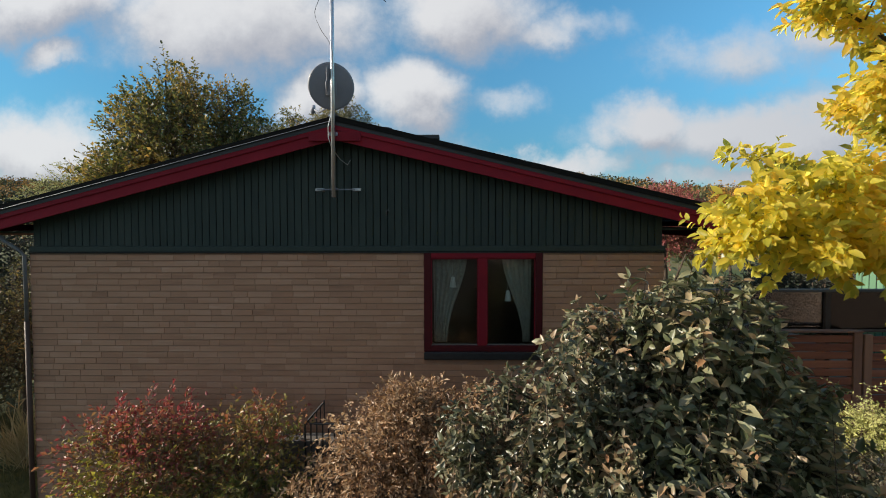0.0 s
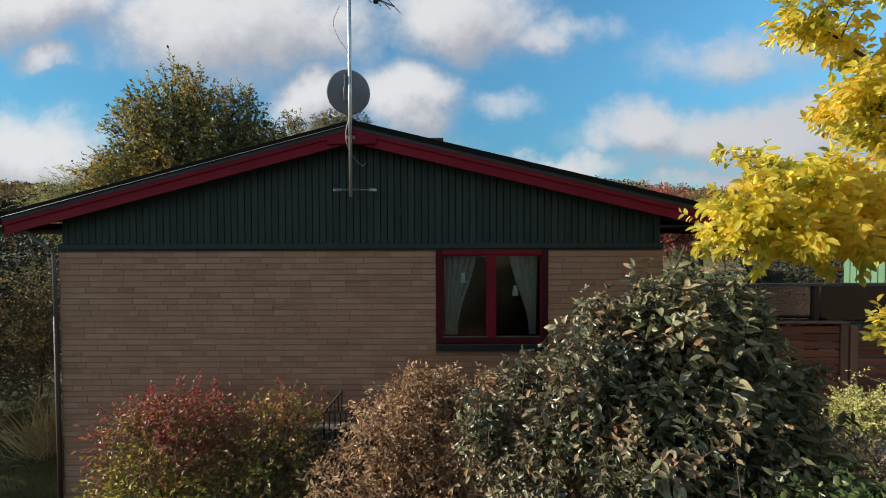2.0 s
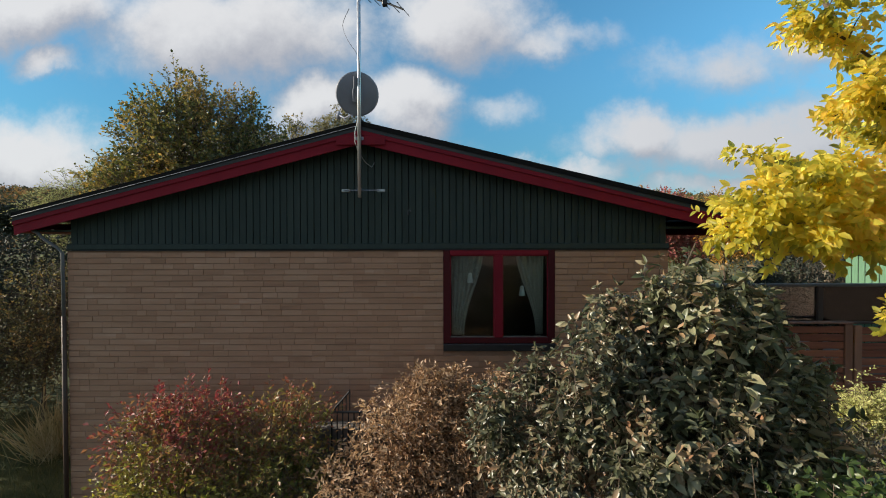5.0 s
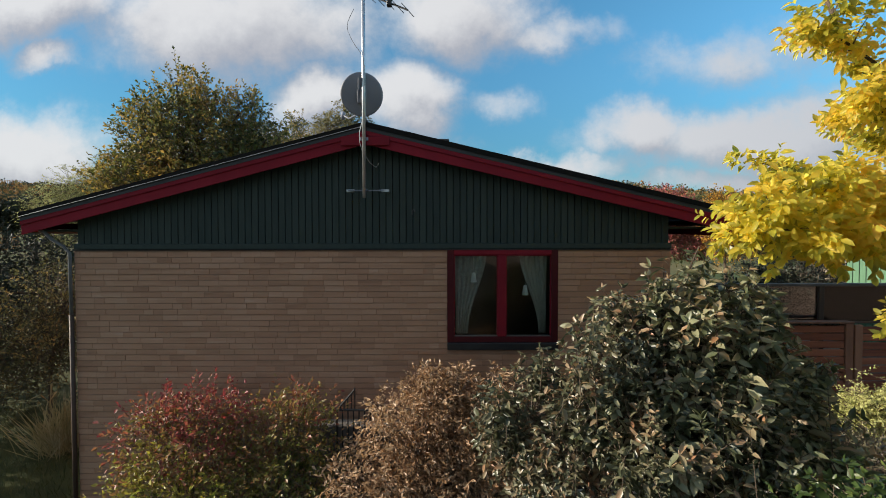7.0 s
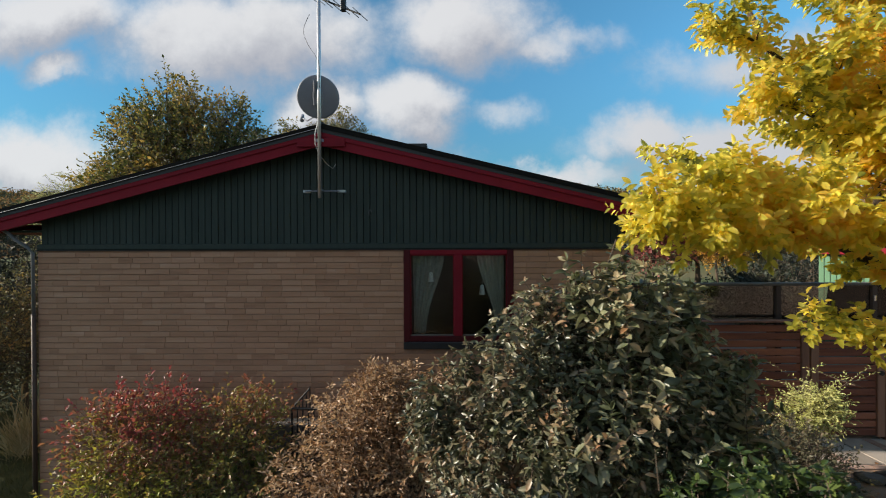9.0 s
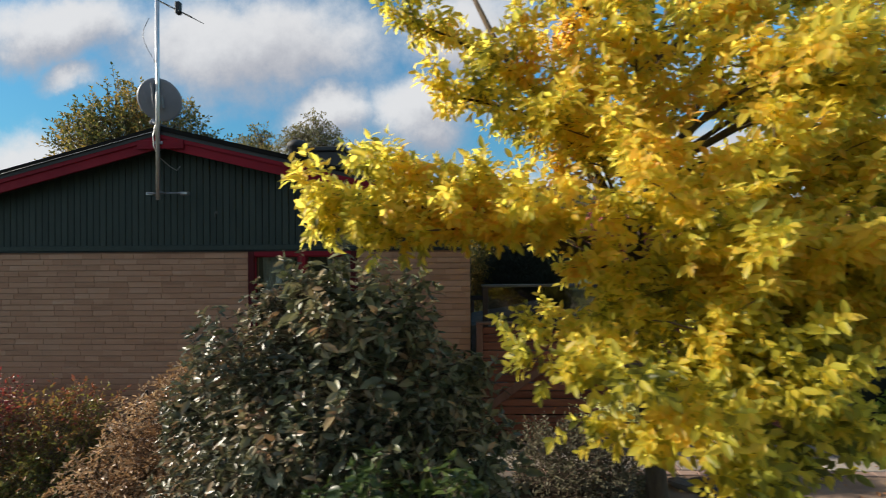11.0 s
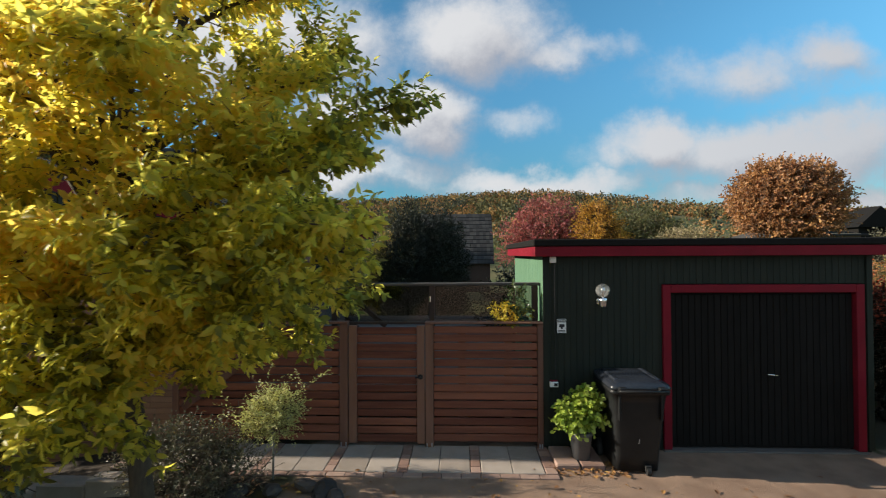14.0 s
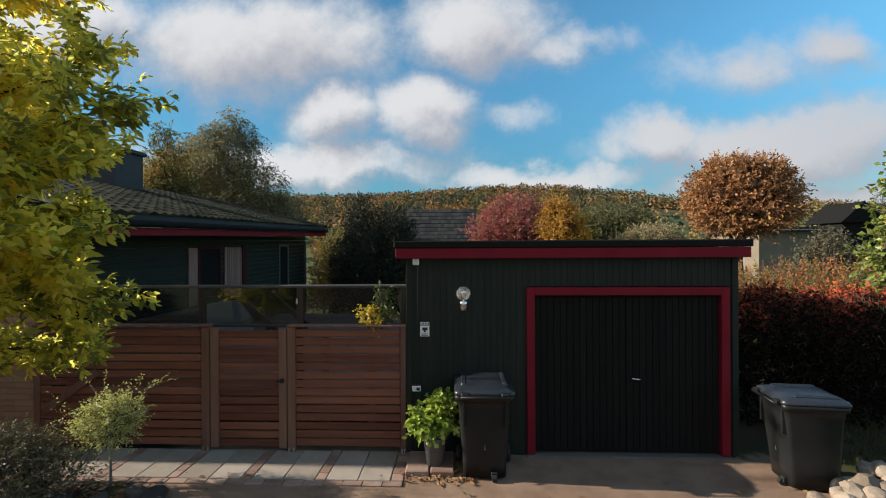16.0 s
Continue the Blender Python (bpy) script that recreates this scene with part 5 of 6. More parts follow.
def wheelie_bin(x, y, turn, label, tall=1.0, wide=1.0):
    b = thing("wheelie_bin", (x, y, 0.0), label, "bin", "wheelie bins", turn=turn)
    b.scale = (tall * wide, tall, tall)
    # tapered body, open rim flaring out
    def ring(w, d, z, yo=0.0, c=0.05):
        pts = []
        for sx, sy, a0 in ((1, 1, 0), (-1, 1, 90), (-1, -1, 180), (1, -1, 270)):
            for k in range(4):
                a = radians(a0 + 30 * k)
                pts.append((sx * (w - c) + c * math.cos(a), yo + sy * (d - c) + c * math.sin(a), z))
        return pts
    rings = [ring(0.21, 0.24, 0.03, 0.03), ring(0.215, 0.25, 0.2, 0.025), ring(0.25, 0.29, 0.8), ring(0.262, 0.305, 0.9), ring(0.285, 0.325, 0.905), ring(0.287, 0.33, 0.955), ring(0.262, 0.31, 0.96)]
    v = [p for r in rings for p in r]
    n = 16
    f = [(i * n + k, i * n + (k + 1) % n, (i + 1) * n + (k + 1) % n, (i + 1) * n + k) for i in range(len(rings) - 1) for k in range(n)]
    f.append(tuple(range(n))[::-1])
    f.append(tuple(range((len(rings) - 1) * n, len(rings) * n)))
    part("body", Shape().poly(v, f), MAT_BIN, b, "dark grey plastic body", True)
    for sx in (-1, 1):
        part("rib", Shape().box(sx * 0.2 - 0.012, -0.315, 0.62, sx * 0.2 + 0.012, -0.27, 0.9, 0.005), MAT_BIN, b)
    rings = [ring(0.29, 0.335, 0.962), ring(0.295, 0.342, 0.975), ring(0.28, 0.325, 1.01), ring(0.2, 0.24, 1.045, 0.02), ring(0.12, 0.15, 1.055, 0.02)]
    v = [p for r in rings for p in r]
    f = [(i * n + k, i * n + (k + 1) % n, (i + 1) * n + (k + 1) % n, (i + 1) * n + k) for i in range(len(rings) - 1) for k in range(n)]
    f.append(tuple(range(n))[::-1])
    f.append(tuple(range((len(rings) - 1) * n, len(rings) * n)))
    lid = part("lid", Shape().poly(v, f), MAT_LID, b, "blue-grey domed lid", True)
    for sx in (-1, 1):
        part("lid_rib", Shape().box(sx * 0.2 - 0.03, -0.2, 1.02, sx * 0.2 + 0.03, 0.26, 1.055, 0.015), MAT_LID, lid)
    grip = Shape().tube([(-0.22, -0.34, 0.95), (-0.22, -0.39, 0.965), (0.22, -0.39, 0.965), (0.22, -0.34, 0.95)], 0.015, 8)
    part("handle", grip, MAT_BIN, b, smooth=True)
    for sx in (-0.19, 0.19):
        part("hinge", Shape().box(sx - 0.04, -0.385, 0.94, sx + 0.04, -0.3, 1.0, 0.012), MAT_BIN, b)
    for sx in (-0.26, 0.26):
        w = part("wheel", Shape().tube([(sx - 0.025, 0.23, 0.1), (sx + 0.025, 0.23, 0.1)], 0.1, 20), MAT_RUBBER, b, "black rubber wheel", True)
        part("hub", Shape().tube([(sx - 0.03, 0.23, 0.1), (sx + 0.03, 0.23, 0.1)], 0.045, 12), MAT_BIN, w, smooth=True)
    part("axle", Shape().tube([(-0.24, 0.23, 0.1), (0.24, 0.23, 0.1)], 0.012, 8), MAT_IRON, b)
    part("castor", Shape().tube([(0.07, -0.245, 0.04), (0.11, -0.245, 0.04)], 0.04, 14).box(0.06, -0.25, 0.04, 0.12, -0.215, 0.1, 0.006), MAT_RUBBER, b, "small castor at the foot")
    part("stamp", Shape().box(-0.003, -0.262, 0.36, 0.003, -0.255, 0.405, 0.001).box(-0.01, -0.262, 0.355, 0.01, -0.255, 0.36, 0.001), MAT_POT, b, "pale printed mark")
    return b


wheelie_bin(8.2, 4.71, 0, "dark grey wheelie bin beside the garage door", 0.96, 1.13)
wheelie_bin(11.47, 4.56, -97, "dark grey wheelie bin with bluish lid on the drive", 0.91)


# ---------------------------------------------------------------- deck
def deck():
    d = thing("deck", (0, 0, 0), "raised grey timber deck behind the fence", "deck", kind="structure")
    for i in range(46):
        y = 5.4 + i * 0.145
        piece("board", (4.5, 0.138, 0.028), (5.03, y + 0.07, 0.586), MAT_DECK, d, c=0.004)
    part("beam", Shape().box(2.8, 5.42, 0.3, 7.28, 5.5, 0.57, 0.004).box(2.8, 11.9, 0.3, 7.28, 11.98, 0.57, 0.004).box(2.8, 8.6, 0.0, 7.28, 8.7, 0.57, 0.004), MAT_DECK, d)
    for x in (2.9, 5.0, 7.2):
        part("leg", Shape().box(x - 0.05, 5.52, -0.1, x + 0.05, 5.62, 0.57, 0.004), MAT_DECK, d)
    cover = thing("furniture_cover", (3.3, 6.9, 0.6), "grey cloth cover over garden furniture", "cover")
    c = Shape()
    ring = lambda w, d, z: [(-w, -d, z), (w, -d, z), (w, d, z), (-w, d, z)]
    c.poly(ring(0.95, 0.7, 0.0) + ring(0.9, 0.66, 0.62) + [(-0.7, -0.55, 0.68), (0.72, -0.55, 0.93), (0.72, 0.55, 0.93), (-0.7, 0.55, 0.68)] + [(-0.4, -0.3, 0.76), (0.6, -0.3, 0.97), (0.6, 0.3, 0.97), (-0.4, 0.3, 0.76)], [(a + k * 4, (a + 1) % 4 + k * 4, (a + 1) % 4 + k * 4 + 4, a + k * 4 + 4) for k in range(3) for a in range(4)] + [(12, 13, 14, 15), (3, 2, 1, 0)])
    part("cloth", c, MAT_DECK, cover)
    r = thing("deck_stair_rail", (2.8, 8.4, 0.6), "dark timber guard and sloping rails of the deck stair", "railing")
    part("rail", Shape().box(-0.15, -0.04, 0.83, 1.08, 0.04, 0.91, 0.006), MAT_BROWN, r)
    for x, y, z in ((1.14, 0.0, 0.53), (1.5, 0.55, 0.58)):
        part("rail", Shape().box(-0.55, -0.03, -0.05, 0.55, 0.03, 0.05, 0.006, pose(x, y, z, 0, 41, 0)), MAT_BROWN, r)
    for x, y, h in ((0.0, 0.0, 0.83), (0.75, 0.0, 0.83), (1.06, 0.55, 0.93), (1.5, 0.0, 0.25), (1.88, 0.55, 0.28)):
        part("post", Shape().box(x - 0.035, y - 0.035, 0.0, x + 0.035, y + 0.035, h, 0.006), MAT_BROWN, r)


deck()


# ---------------------------------------------------------------- plants near the camera's way
def plant(name, place, label, category, group=""):
    return thing(name, place, label, category, group)


def yellow_tree():
    rng = np.random.default_rng(21)
    tree = plant("magnolia_tree", (3.95, 2.92, 0.0), "young tree with bright yellow and lime autumn leaves", "tree")
    low, mid, high, top = (-0.1, -0.02, 1.5), (-0.15, -0.04, 2.2), (-0.14, -0.05, 2.9), (-0.08, -0.05, 3.7)
    tips = [(mid, -2.4, -0.6, 2.72, 1.0), (mid, -2.1, -0.55, 2.98, 0.9), (mid, -1.75, -0.8, 2.55, 0.7), (mid, -1.2, -0.9, 2.62, 1.0), (high, -1.6, -0.5, 3.45, 0.9), (high, -1.9, -0.5, 3.98, 0.7), (high, -1.0, -0.8, 3.2, 1.0),
            (top, -1.2, -0.5, 4.4, 0.8), (top, -0.5, -0.4, 4.9, 0.8), (top, 0.4, -0.3, 5.0, 0.8), (high, -0.5, -0.9, 3.75, 1.0), (high, 0.2, -1.0, 3.95, 1.0), (mid, -0.5, -1.1, 2.95, 1.0), (mid, 0.3, -1.1, 3.05, 1.1),
            (high, 0.85, -1.35, 3.3, 1.1), (high, 0.75, -0.9, 3.75, 1.0), (top, 1.2, -0.1, 4.25, 0.9), (top, 0.9, -0.5, 4.5, 0.8), (mid, 1.0, -0.95, 2.75, 1.1), (mid, 1.4, -0.7, 3.1, 1.0),
            (mid, 2.1, -0.5, 3.28, 0.55), (mid, 2.0, -0.85, 2.5, 0.9), (mid, 1.85, -0.7, 2.85, 0.9), (mid, 1.75, -0.75, 2.15, 0.7), (mid, 1.05, -0.6, 1.85, 0.9), (mid, 1.3, -0.75, 2.35, 1.0), (mid, 0.5, -0.85, 2.15, 0.9),
            (mid, -0.5, -0.75, 2.3, 0.8), (low, -1.0, -0.5, 1.95, 0.55), (low, 0.65, -0.3, 1.8, 0.7), (mid, 0.9, 0.7, 3.1, 0.8), (high, -0.7, 0.8, 3.4, 0.8), (high, 0.1, 0.9, 3.8, 0.8), (mid, -0.9, 0.5, 2.6, 0.7), (mid, 1.5, 0.3, 2.7, 0.8),
            (mid, 0.1, -1.25, 2.5, 1.0), (mid, 0.6, -1.2, 2.45, 1.0), (mid, -0.35, -1.2, 2.65, 1.0), (mid, 1.0, -1.1, 2.2, 0.9), (mid, 1.25, -0.75, 2.0, 0.8), (low, 0.3, -0.6, 1.65, 0.8), (low, 0.9, -0.4, 1.7, 0.8), (low, 0.5, 0.45, 1.6, 0.8), (high, 0.3, -1.3, 3.4, 1.0),
            (mid, -2.35, -0.62, 2.62, 0.8), (mid, -2.0, -0.68, 2.5, 0.7), (high, 1.5, -0.3, 3.5, 0.7), (high, 1.57, -0.1, 3.72, 0.5),
            (mid, 2.1, -0.45, 2.35, 0.8), (mid, 1.95, -0.1, 2.05, 0.8), (mid, 1.5, 0.25, 1.85, 0.5), (low, 1.25, 0.3, 1.65, 0.5), (mid, 1.4, 0.3, 2.2, 0.6),
            (mid, -0.7, -0.7, 3.15, 1.0), (high, -0.9, -0.6, 3.5, 0.9), (high, -0.4, -0.6, 3.4, 0.9), (high, -0.8, -0.5, 3.85, 0.9), (top, -0.75, -0.5, 4.2, 0.9), (high, -1.3, -0.5, 3.65, 0.8), (high, 1.6, 0.2, 3.1, 0.8), (high, 1.9, -0.3, 2.95, 0.9), (top, 1.15, 0.3, 4.5, 0.9), (top, 0.9, 0.3, 4.9, 0.9), (high, 1.3, 0.2, 3.9, 0.8)]
    boughs = [(r, (x - (0.3 if z < 2.6 else 0.2) if z < 3.2 else x, min(y - 0.1 if z < 3.2 else y - 0.05, 0.3), z) if x > 1.35 else (x, min(y, 0.3), z), full) for r, x, y, z, full in tips]
    # the low bough that reaches out over the bed
    knee = (-0.05, -0.7, 1.62)
    boughs += [(knee, (-0.92, -1.25, 1.86), 0.8), (knee, (-0.6, -1.2, 1.52), 0.9), (knee, (-0.2, -1.2, 1.32), 1.0), (knee, (0.12, -1.15, 1.17), 0.9), (knee, (0.55, -1.05, 1.48), 1.0), (knee, (0.35, -0.95, 1.9), 0.8), (knee, (0.2, -1.1, 1.6), 1.0), (knee, (-0.2, -0.95, 2.05), 0.9), (knee, (0.15, -0.8, 2.1), 0.9), (knee, (-0.5, -0.9, 1.85), 0.8), (knee, (0.6, -0.75, 1.8), 0.9)]
    boughs += [(mid, (0.1, -0.9, 2.05), 0.9), (mid, (-0.4, -0.8, 2.05), 0.8), (mid, (0.55, -0.8, 1.9), 0.9), (mid, (0.9, -0.85, 2.0), 0.9)]
    leafy_boughs(tree, rng, boughs, MAT_YELLOW, MAT_TWIG, 0.072, 0.54, 48)
    trunk = [(0.04, 0, -0.15), (0.02, 0, 0.5), (-0.03, -0.01, 1.1), (-0.1, -0.02, 1.5), (-0.15, -0.04, 2.2), (-0.14, -0.05, 2.9), (-0.08, -0.05, 3.7), (0.0, -0.05, 4.6)]
    limbs(tree, rng, trunk, 0.085, [], MAT_BARK)
    for a, b, full in boughs:
        a, b = Vector(a), Vector(b)
        rise_mid = Vector((0, 0, 0.09 * (b - a).length))
        line = [a.lerp(b, u) + rise_mid * math.sin(u * math.pi) for u in (0, 0.2, 0.4, 0.6, 0.8, 0.97)]
        part("limb", Shape().tube(line, [0.026, 0.022, 0.017, 0.012, 0.008, 0.004], 7), MAT_BARK, tree, smooth=True)
    part("limb", Shape().tube([(-0.09, -0.02, 1.42), (-0.08, -0.3, 1.6), (-0.08, -0.52, 1.66), knee], [0.035, 0.03, 0.027, 0.026], 8), MAT_BARK, tree, smooth=True)
    for line in (((-0.15, -0.04, 2.4), (-0.45, -0.1, 2.95), (-0.75, -0.1, 3.35), (-1.15, -0.05, 3.95), (-1.4, 0.0, 4.5)), ((-0.1, -0.04, 2.6), (0.2, -0.1, 3.3), (0.45, -0.15, 4.2))):
        part("limb", Shape().tube(line, [0.055 - 0.01 * i for i in range(len(line))], 9), MAT_BARK, tree, smooth=True)


def viburnum():
    rng = np.random.default_rng(31)
    bush = plant("viburnum_bush", (1.38, 2.98, -0.1), "large evergreen bush with long grey-green leaves", "bush")
    blobs = [(0.3, -0.1, 2.2, 0.48, 0.45, 0.42), (-0.1, 0, 1.9, 0.55, 0.5, 0.42), (0.6, 0.0, 1.75, 0.44, 0.45, 0.46), (-0.6, 0.1, 1.4, 0.5, 0.5, 0.36), (0.15, -0.25, 1.35, 0.85, 0.55, 0.5),
             (0.95, -0.1, 1.2, 0.5, 0.5, 0.5), (-0.7, 0.0, 0.95, 0.55, 0.5, 0.35), (0.5, 0.1, 0.75, 0.6, 0.4, 0.3), (-1.1, 0.35, 1.05, 0.36, 0.4, 0.28), (0.22, -0.2, 2.62, 0.14, 0.14, 0.12), (1.3, 0.0, 0.9, 0.32, 0.35, 0.5)]
    blobs += [(-0.55, -0.3, 1.9, 0.28, 0.26, 0.28), (0.66, -0.2, 1.95, 0.32, 0.3, 0.32), (1.02, -0.05, 1.62, 0.3, 0.32, 0.36)]
    # longer shoots that stand out of the outline
    blobs += [(-0.35, -0.1, 2.24, 0.2, 0.2, 0.14), (0.8, 0.0, 2.3, 0.2, 0.2, 0.15), (-0.9, 0.1, 1.7, 0.2, 0.2, 0.14), (-1.2, 0.2, 1.38, 0.2, 0.2, 0.14), (1.2, 0.0, 1.7, 0.2, 0.2, 0.15), (0.0, -0.2, 2.42, 0.2, 0.2, 0.14)]
    whorled("leaves", bush, MAT_VIBURNUM, MAT_TWIG, rng, [b for b in blobs if b[0] > -0.2], 500, 0.12, 0.5)
    whorled("leaves", bush, MAT_BROWNING, MAT_BARK, rng, [b for b in blobs if b[0] <= 0.2], 700, 0.082, 0.48)
    limbs(bush, rng, [(0, 0, -0.1), (0.02, 0, 0.4), (0.06, 0, 0.9), (0.1, 0, 1.6)], 0.05, [b[:3] for b in blobs], MAT_BARK, 0.1, 0.025)
    low = plant("green_bush", (1.85, 1.98, 0.0), "low bush with fresh green leaves", "bush")
    blobs = [(0, 0, 0.85, 0.42, 0.38, 0.36), (-0.32, 0.0, 0.5, 0.42, 0.36, 0.33), (0.32, 0.1, 0.9, 0.3, 0.3, 0.28), (0.15, 0.0, 1.2, 0.2, 0.2, 0.15), (0.55, 0.1, 1.1, 0.28, 0.28, 0.22), (0.65, 0.15, 0.65, 0.3, 0.3, 0.3)]
    whorled("leaves", low, MAT_FRESH, MAT_TWIG, rng, blobs, 260, 0.095, 0.58)
    limbs(low, rng, [(0, 0, -0.1), (0, 0, 0.3), (0, 0, 0.6)], 0.03, [b[:3] for b in blobs], MAT_BARK, 0.1, 0.015)


def small_bush(name, place, label, mat, blobs, sprays, leaf, width, seed, spray=0.2, per=7, droop=0.2):
    rng = np.random.default_rng(seed)
    b = plant(name, place, label, "bush", "bushes along the wall")
    foliage("leaves", b, mat, rng, blobs, sprays, per, leaf, width, spray, droop, 0.75, 0.5, False, MAT_TWIG, 0.003)
    limbs(b, rng, [(0, 0, -0.15), (0, 0, 0.2), (0.02, 0, 0.5)], 0.03, [q[:3] for q in blobs], MAT_BARK, 0.1, 0.014)


yellow_tree()
viburnum()
small_bush("barberry_bush", (-3.15, 4.35, -0.9), "round bush turning red above and yellow below", MAT_REDLEAF,
           [(0, 0, 1.15, 0.6, 0.45, 0.6), (-0.3, -0.1, 0.7, 0.5, 0.4, 0.4), (0.35, -0.1, 0.8, 0.5, 0.4, 0.5), (0.25, 0, 1.45, 0.4, 0.3, 0.3), (-0.35, 0, 1.4, 0.3, 0.3, 0.25)], 850, 0.06, 0.6, 41, 0.3)
small_bush("spirea_bush", (-2.15, 4.4, -0.85), "twiggy green bush with reddish tips", MAT_SPIREA,
           [(0, 0, 1.05, 0.55, 0.45, 0.6), (-0.2, -0.1, 0.6, 0.5, 0.4, 0.4), (0.25, 0.0, 1.35, 0.4, 0.3, 0.35), (0.3, -0.1, 0.7, 0.45, 0.4, 0.4)], 750, 0.057, 0.6, 42, 0.3)
small_bush("hornbeam_bush", (-0.5, 4.15, -0.75), "bush with dry curled copper-brown leaves", MAT_COPPER,
           [(0.1, 0, 1.3, 0.75, 0.55, 0.55), (-0.35, -0.15, 0.8, 0.65, 0.5, 0.5), (0.6, -0.1, 1.0, 0.75, 0.5, 0.55), (0.25, 0, 1.7, 0.4, 0.35, 0.25), (0.75, 0, 1.6, 0.35, 0.3, 0.3)], 2600, 0.06, 0.45, 43, droop=0.4)
small_bush("cotoneaster_bush", (3.85, 3.9, 0.0), "low dull grey-green shrub", MAT_SHRUB,
           [(-0.15, 0, 0.38, 0.4, 0.4, 0.33), (0.2, 0.05, 0.28, 0.3, 0.3, 0.26), (-0.5, 0.1, 0.35, 0.4, 0.35, 0.3)], 900, 0.035, 0.6, 44, 0.18)


def standard_shrub():
    rng = np.random.default_rng(51)
    p = plant("standard_shrub", (4.33, 4.28, 0.0), "small variegated shrub on a thin stem", "shrub")
    blobs = [(0, 0, 0.68, 0.24, 0.24, 0.24), (0.12, 0, 0.75, 0.2, 0.2, 0.18), (-0.12, 0, 0.62, 0.2, 0.2, 0.16)]
    foliage("leaves", p, MAT_VARIEG, rng, blobs, 700, 7, 0.034, 0.5, 0.12, 0.2, 0.4, 0.5, False, MAT_TWIG, 0.002)
    foliage("leaves", p, MAT_VARIEG, rng, [(-0.35, 0, 0.5, 0.12, 0.1, 0.12), (0.35, 0, 1.0, 0.1, 0.08, 0.1), (-0.1, 0, 0.98, 0.1, 0.1, 0.1), (-0.4, 0.05, 0.7, 0.1, 0.1, 0.06)], 30, 9, 0.034, 0.5, 0.26, 0.1, 0.4, 0.5, False, MAT_TWIG, 0.003)
    part("stem", Shape().tube([(0, 0, -0.05), (0.005, 0, 0.25), (0, 0, 0.6)], 0.012, 8), MAT_PALEBARK, p, smooth=True)


standard_shrub()


def potted_plant():
    rng = np.random.default_rng(52)
    p = plant("potted_plant", (7.66, 4.74, 0.06), "lime-green leafy plant in a grey pot", "plant")
    part("pot", Shape().lathe([(0.0, 0.0), (0.095, 0.0), (0.125, 0.27), (0.14, 0.275), (0.14, 0.31), (0.12, 0.31), (0.11, 0.26), (0.0, 0.25)], sides=24), MAT_POT, p, "tapered grey pot", True)
    foliage("leaves", p, MAT_LIME, rng, [(-0.07, 0, 0.5, 0.18, 0.17, 0.15), (0.07, 0, 0.5, 0.17, 0.16, 0.15), (0.06, 0, 0.66, 0.14, 0.13, 0.11), (-0.12, -0.05, 0.42, 0.14, 0.13, 0.1)], 420, 6, 0.052, 0.95, 0.09, 0.35, 0.4, 0.5, True, MAT_TWIG, 0.002)
    part("stem", Shape().tube([(0, 0, 0.24), (0.01, 0, 0.45), (0.05, 0, 0.7)], 0.01, 6), MAT_TWIG, p)
    q = plant("climbing_plant", (6.95, 5.16, 1.5), "green and yellow climber at the glass railing", "plant")
    foliage("leaves", q, MAT_FRESH, rng, [(0.05, 0, 0.36, 0.09, 0.05, 0.14), (0.1, 0, 0.2, 0.1, 0.05, 0.08)], 70, 6, 0.042, 0.7, 0.09, 0.25, 0.3, 0.5, False, MAT_TWIG, 0.002)
    foliage("leaves", q, MAT_GOLD, rng, [(0.0, 0, 0.1, 0.2, 0.06, 0.08), (-0.12, 0, 0.17, 0.1, 0.05, 0.07), (-0.08, -0.05, 0.02, 0.1, 0.05, 0.06)], 100, 6, 0.04, 0.7, 0.09, 0.25, 0.3, 0.5, False, MAT_TWIG, 0.002)
    part("stem", Shape().tube([(0.05, 0, 0.03), (0.04, 0, 0.25), (0.07, 0, 0.46)], 0.006, 6), MAT_TWIG, q)


potted_plant()


# ---------------------------------------------------------------- trees and houses behind
def tree(name, place, label, mat, blobs, sprays, leaf, seed, trunk_h, trunk_r, spray=0.5, per=8, width=0.7, droop=0.2, bark=None, lift=0.35):
    rng = np.random.default_rng(seed)
    t = plant(name, place, label, "tree")
    crown = foliage("crown", t, mat, rng, blobs, sprays, per, leaf, width, spray, droop, lift, 0.45, False, MAT_TWIG, 0.008)
    limbs(t, rng, [(0, 0, -0.3), (0.03, 0, trunk_h * 0.35), (-0.05, 0.04, trunk_h * 0.7), (0.02, 0, trunk_h)], trunk_r, [b[:3] for b in blobs], bark or MAT_BARK, 0.4, trunk_r * 0.5)
    return t


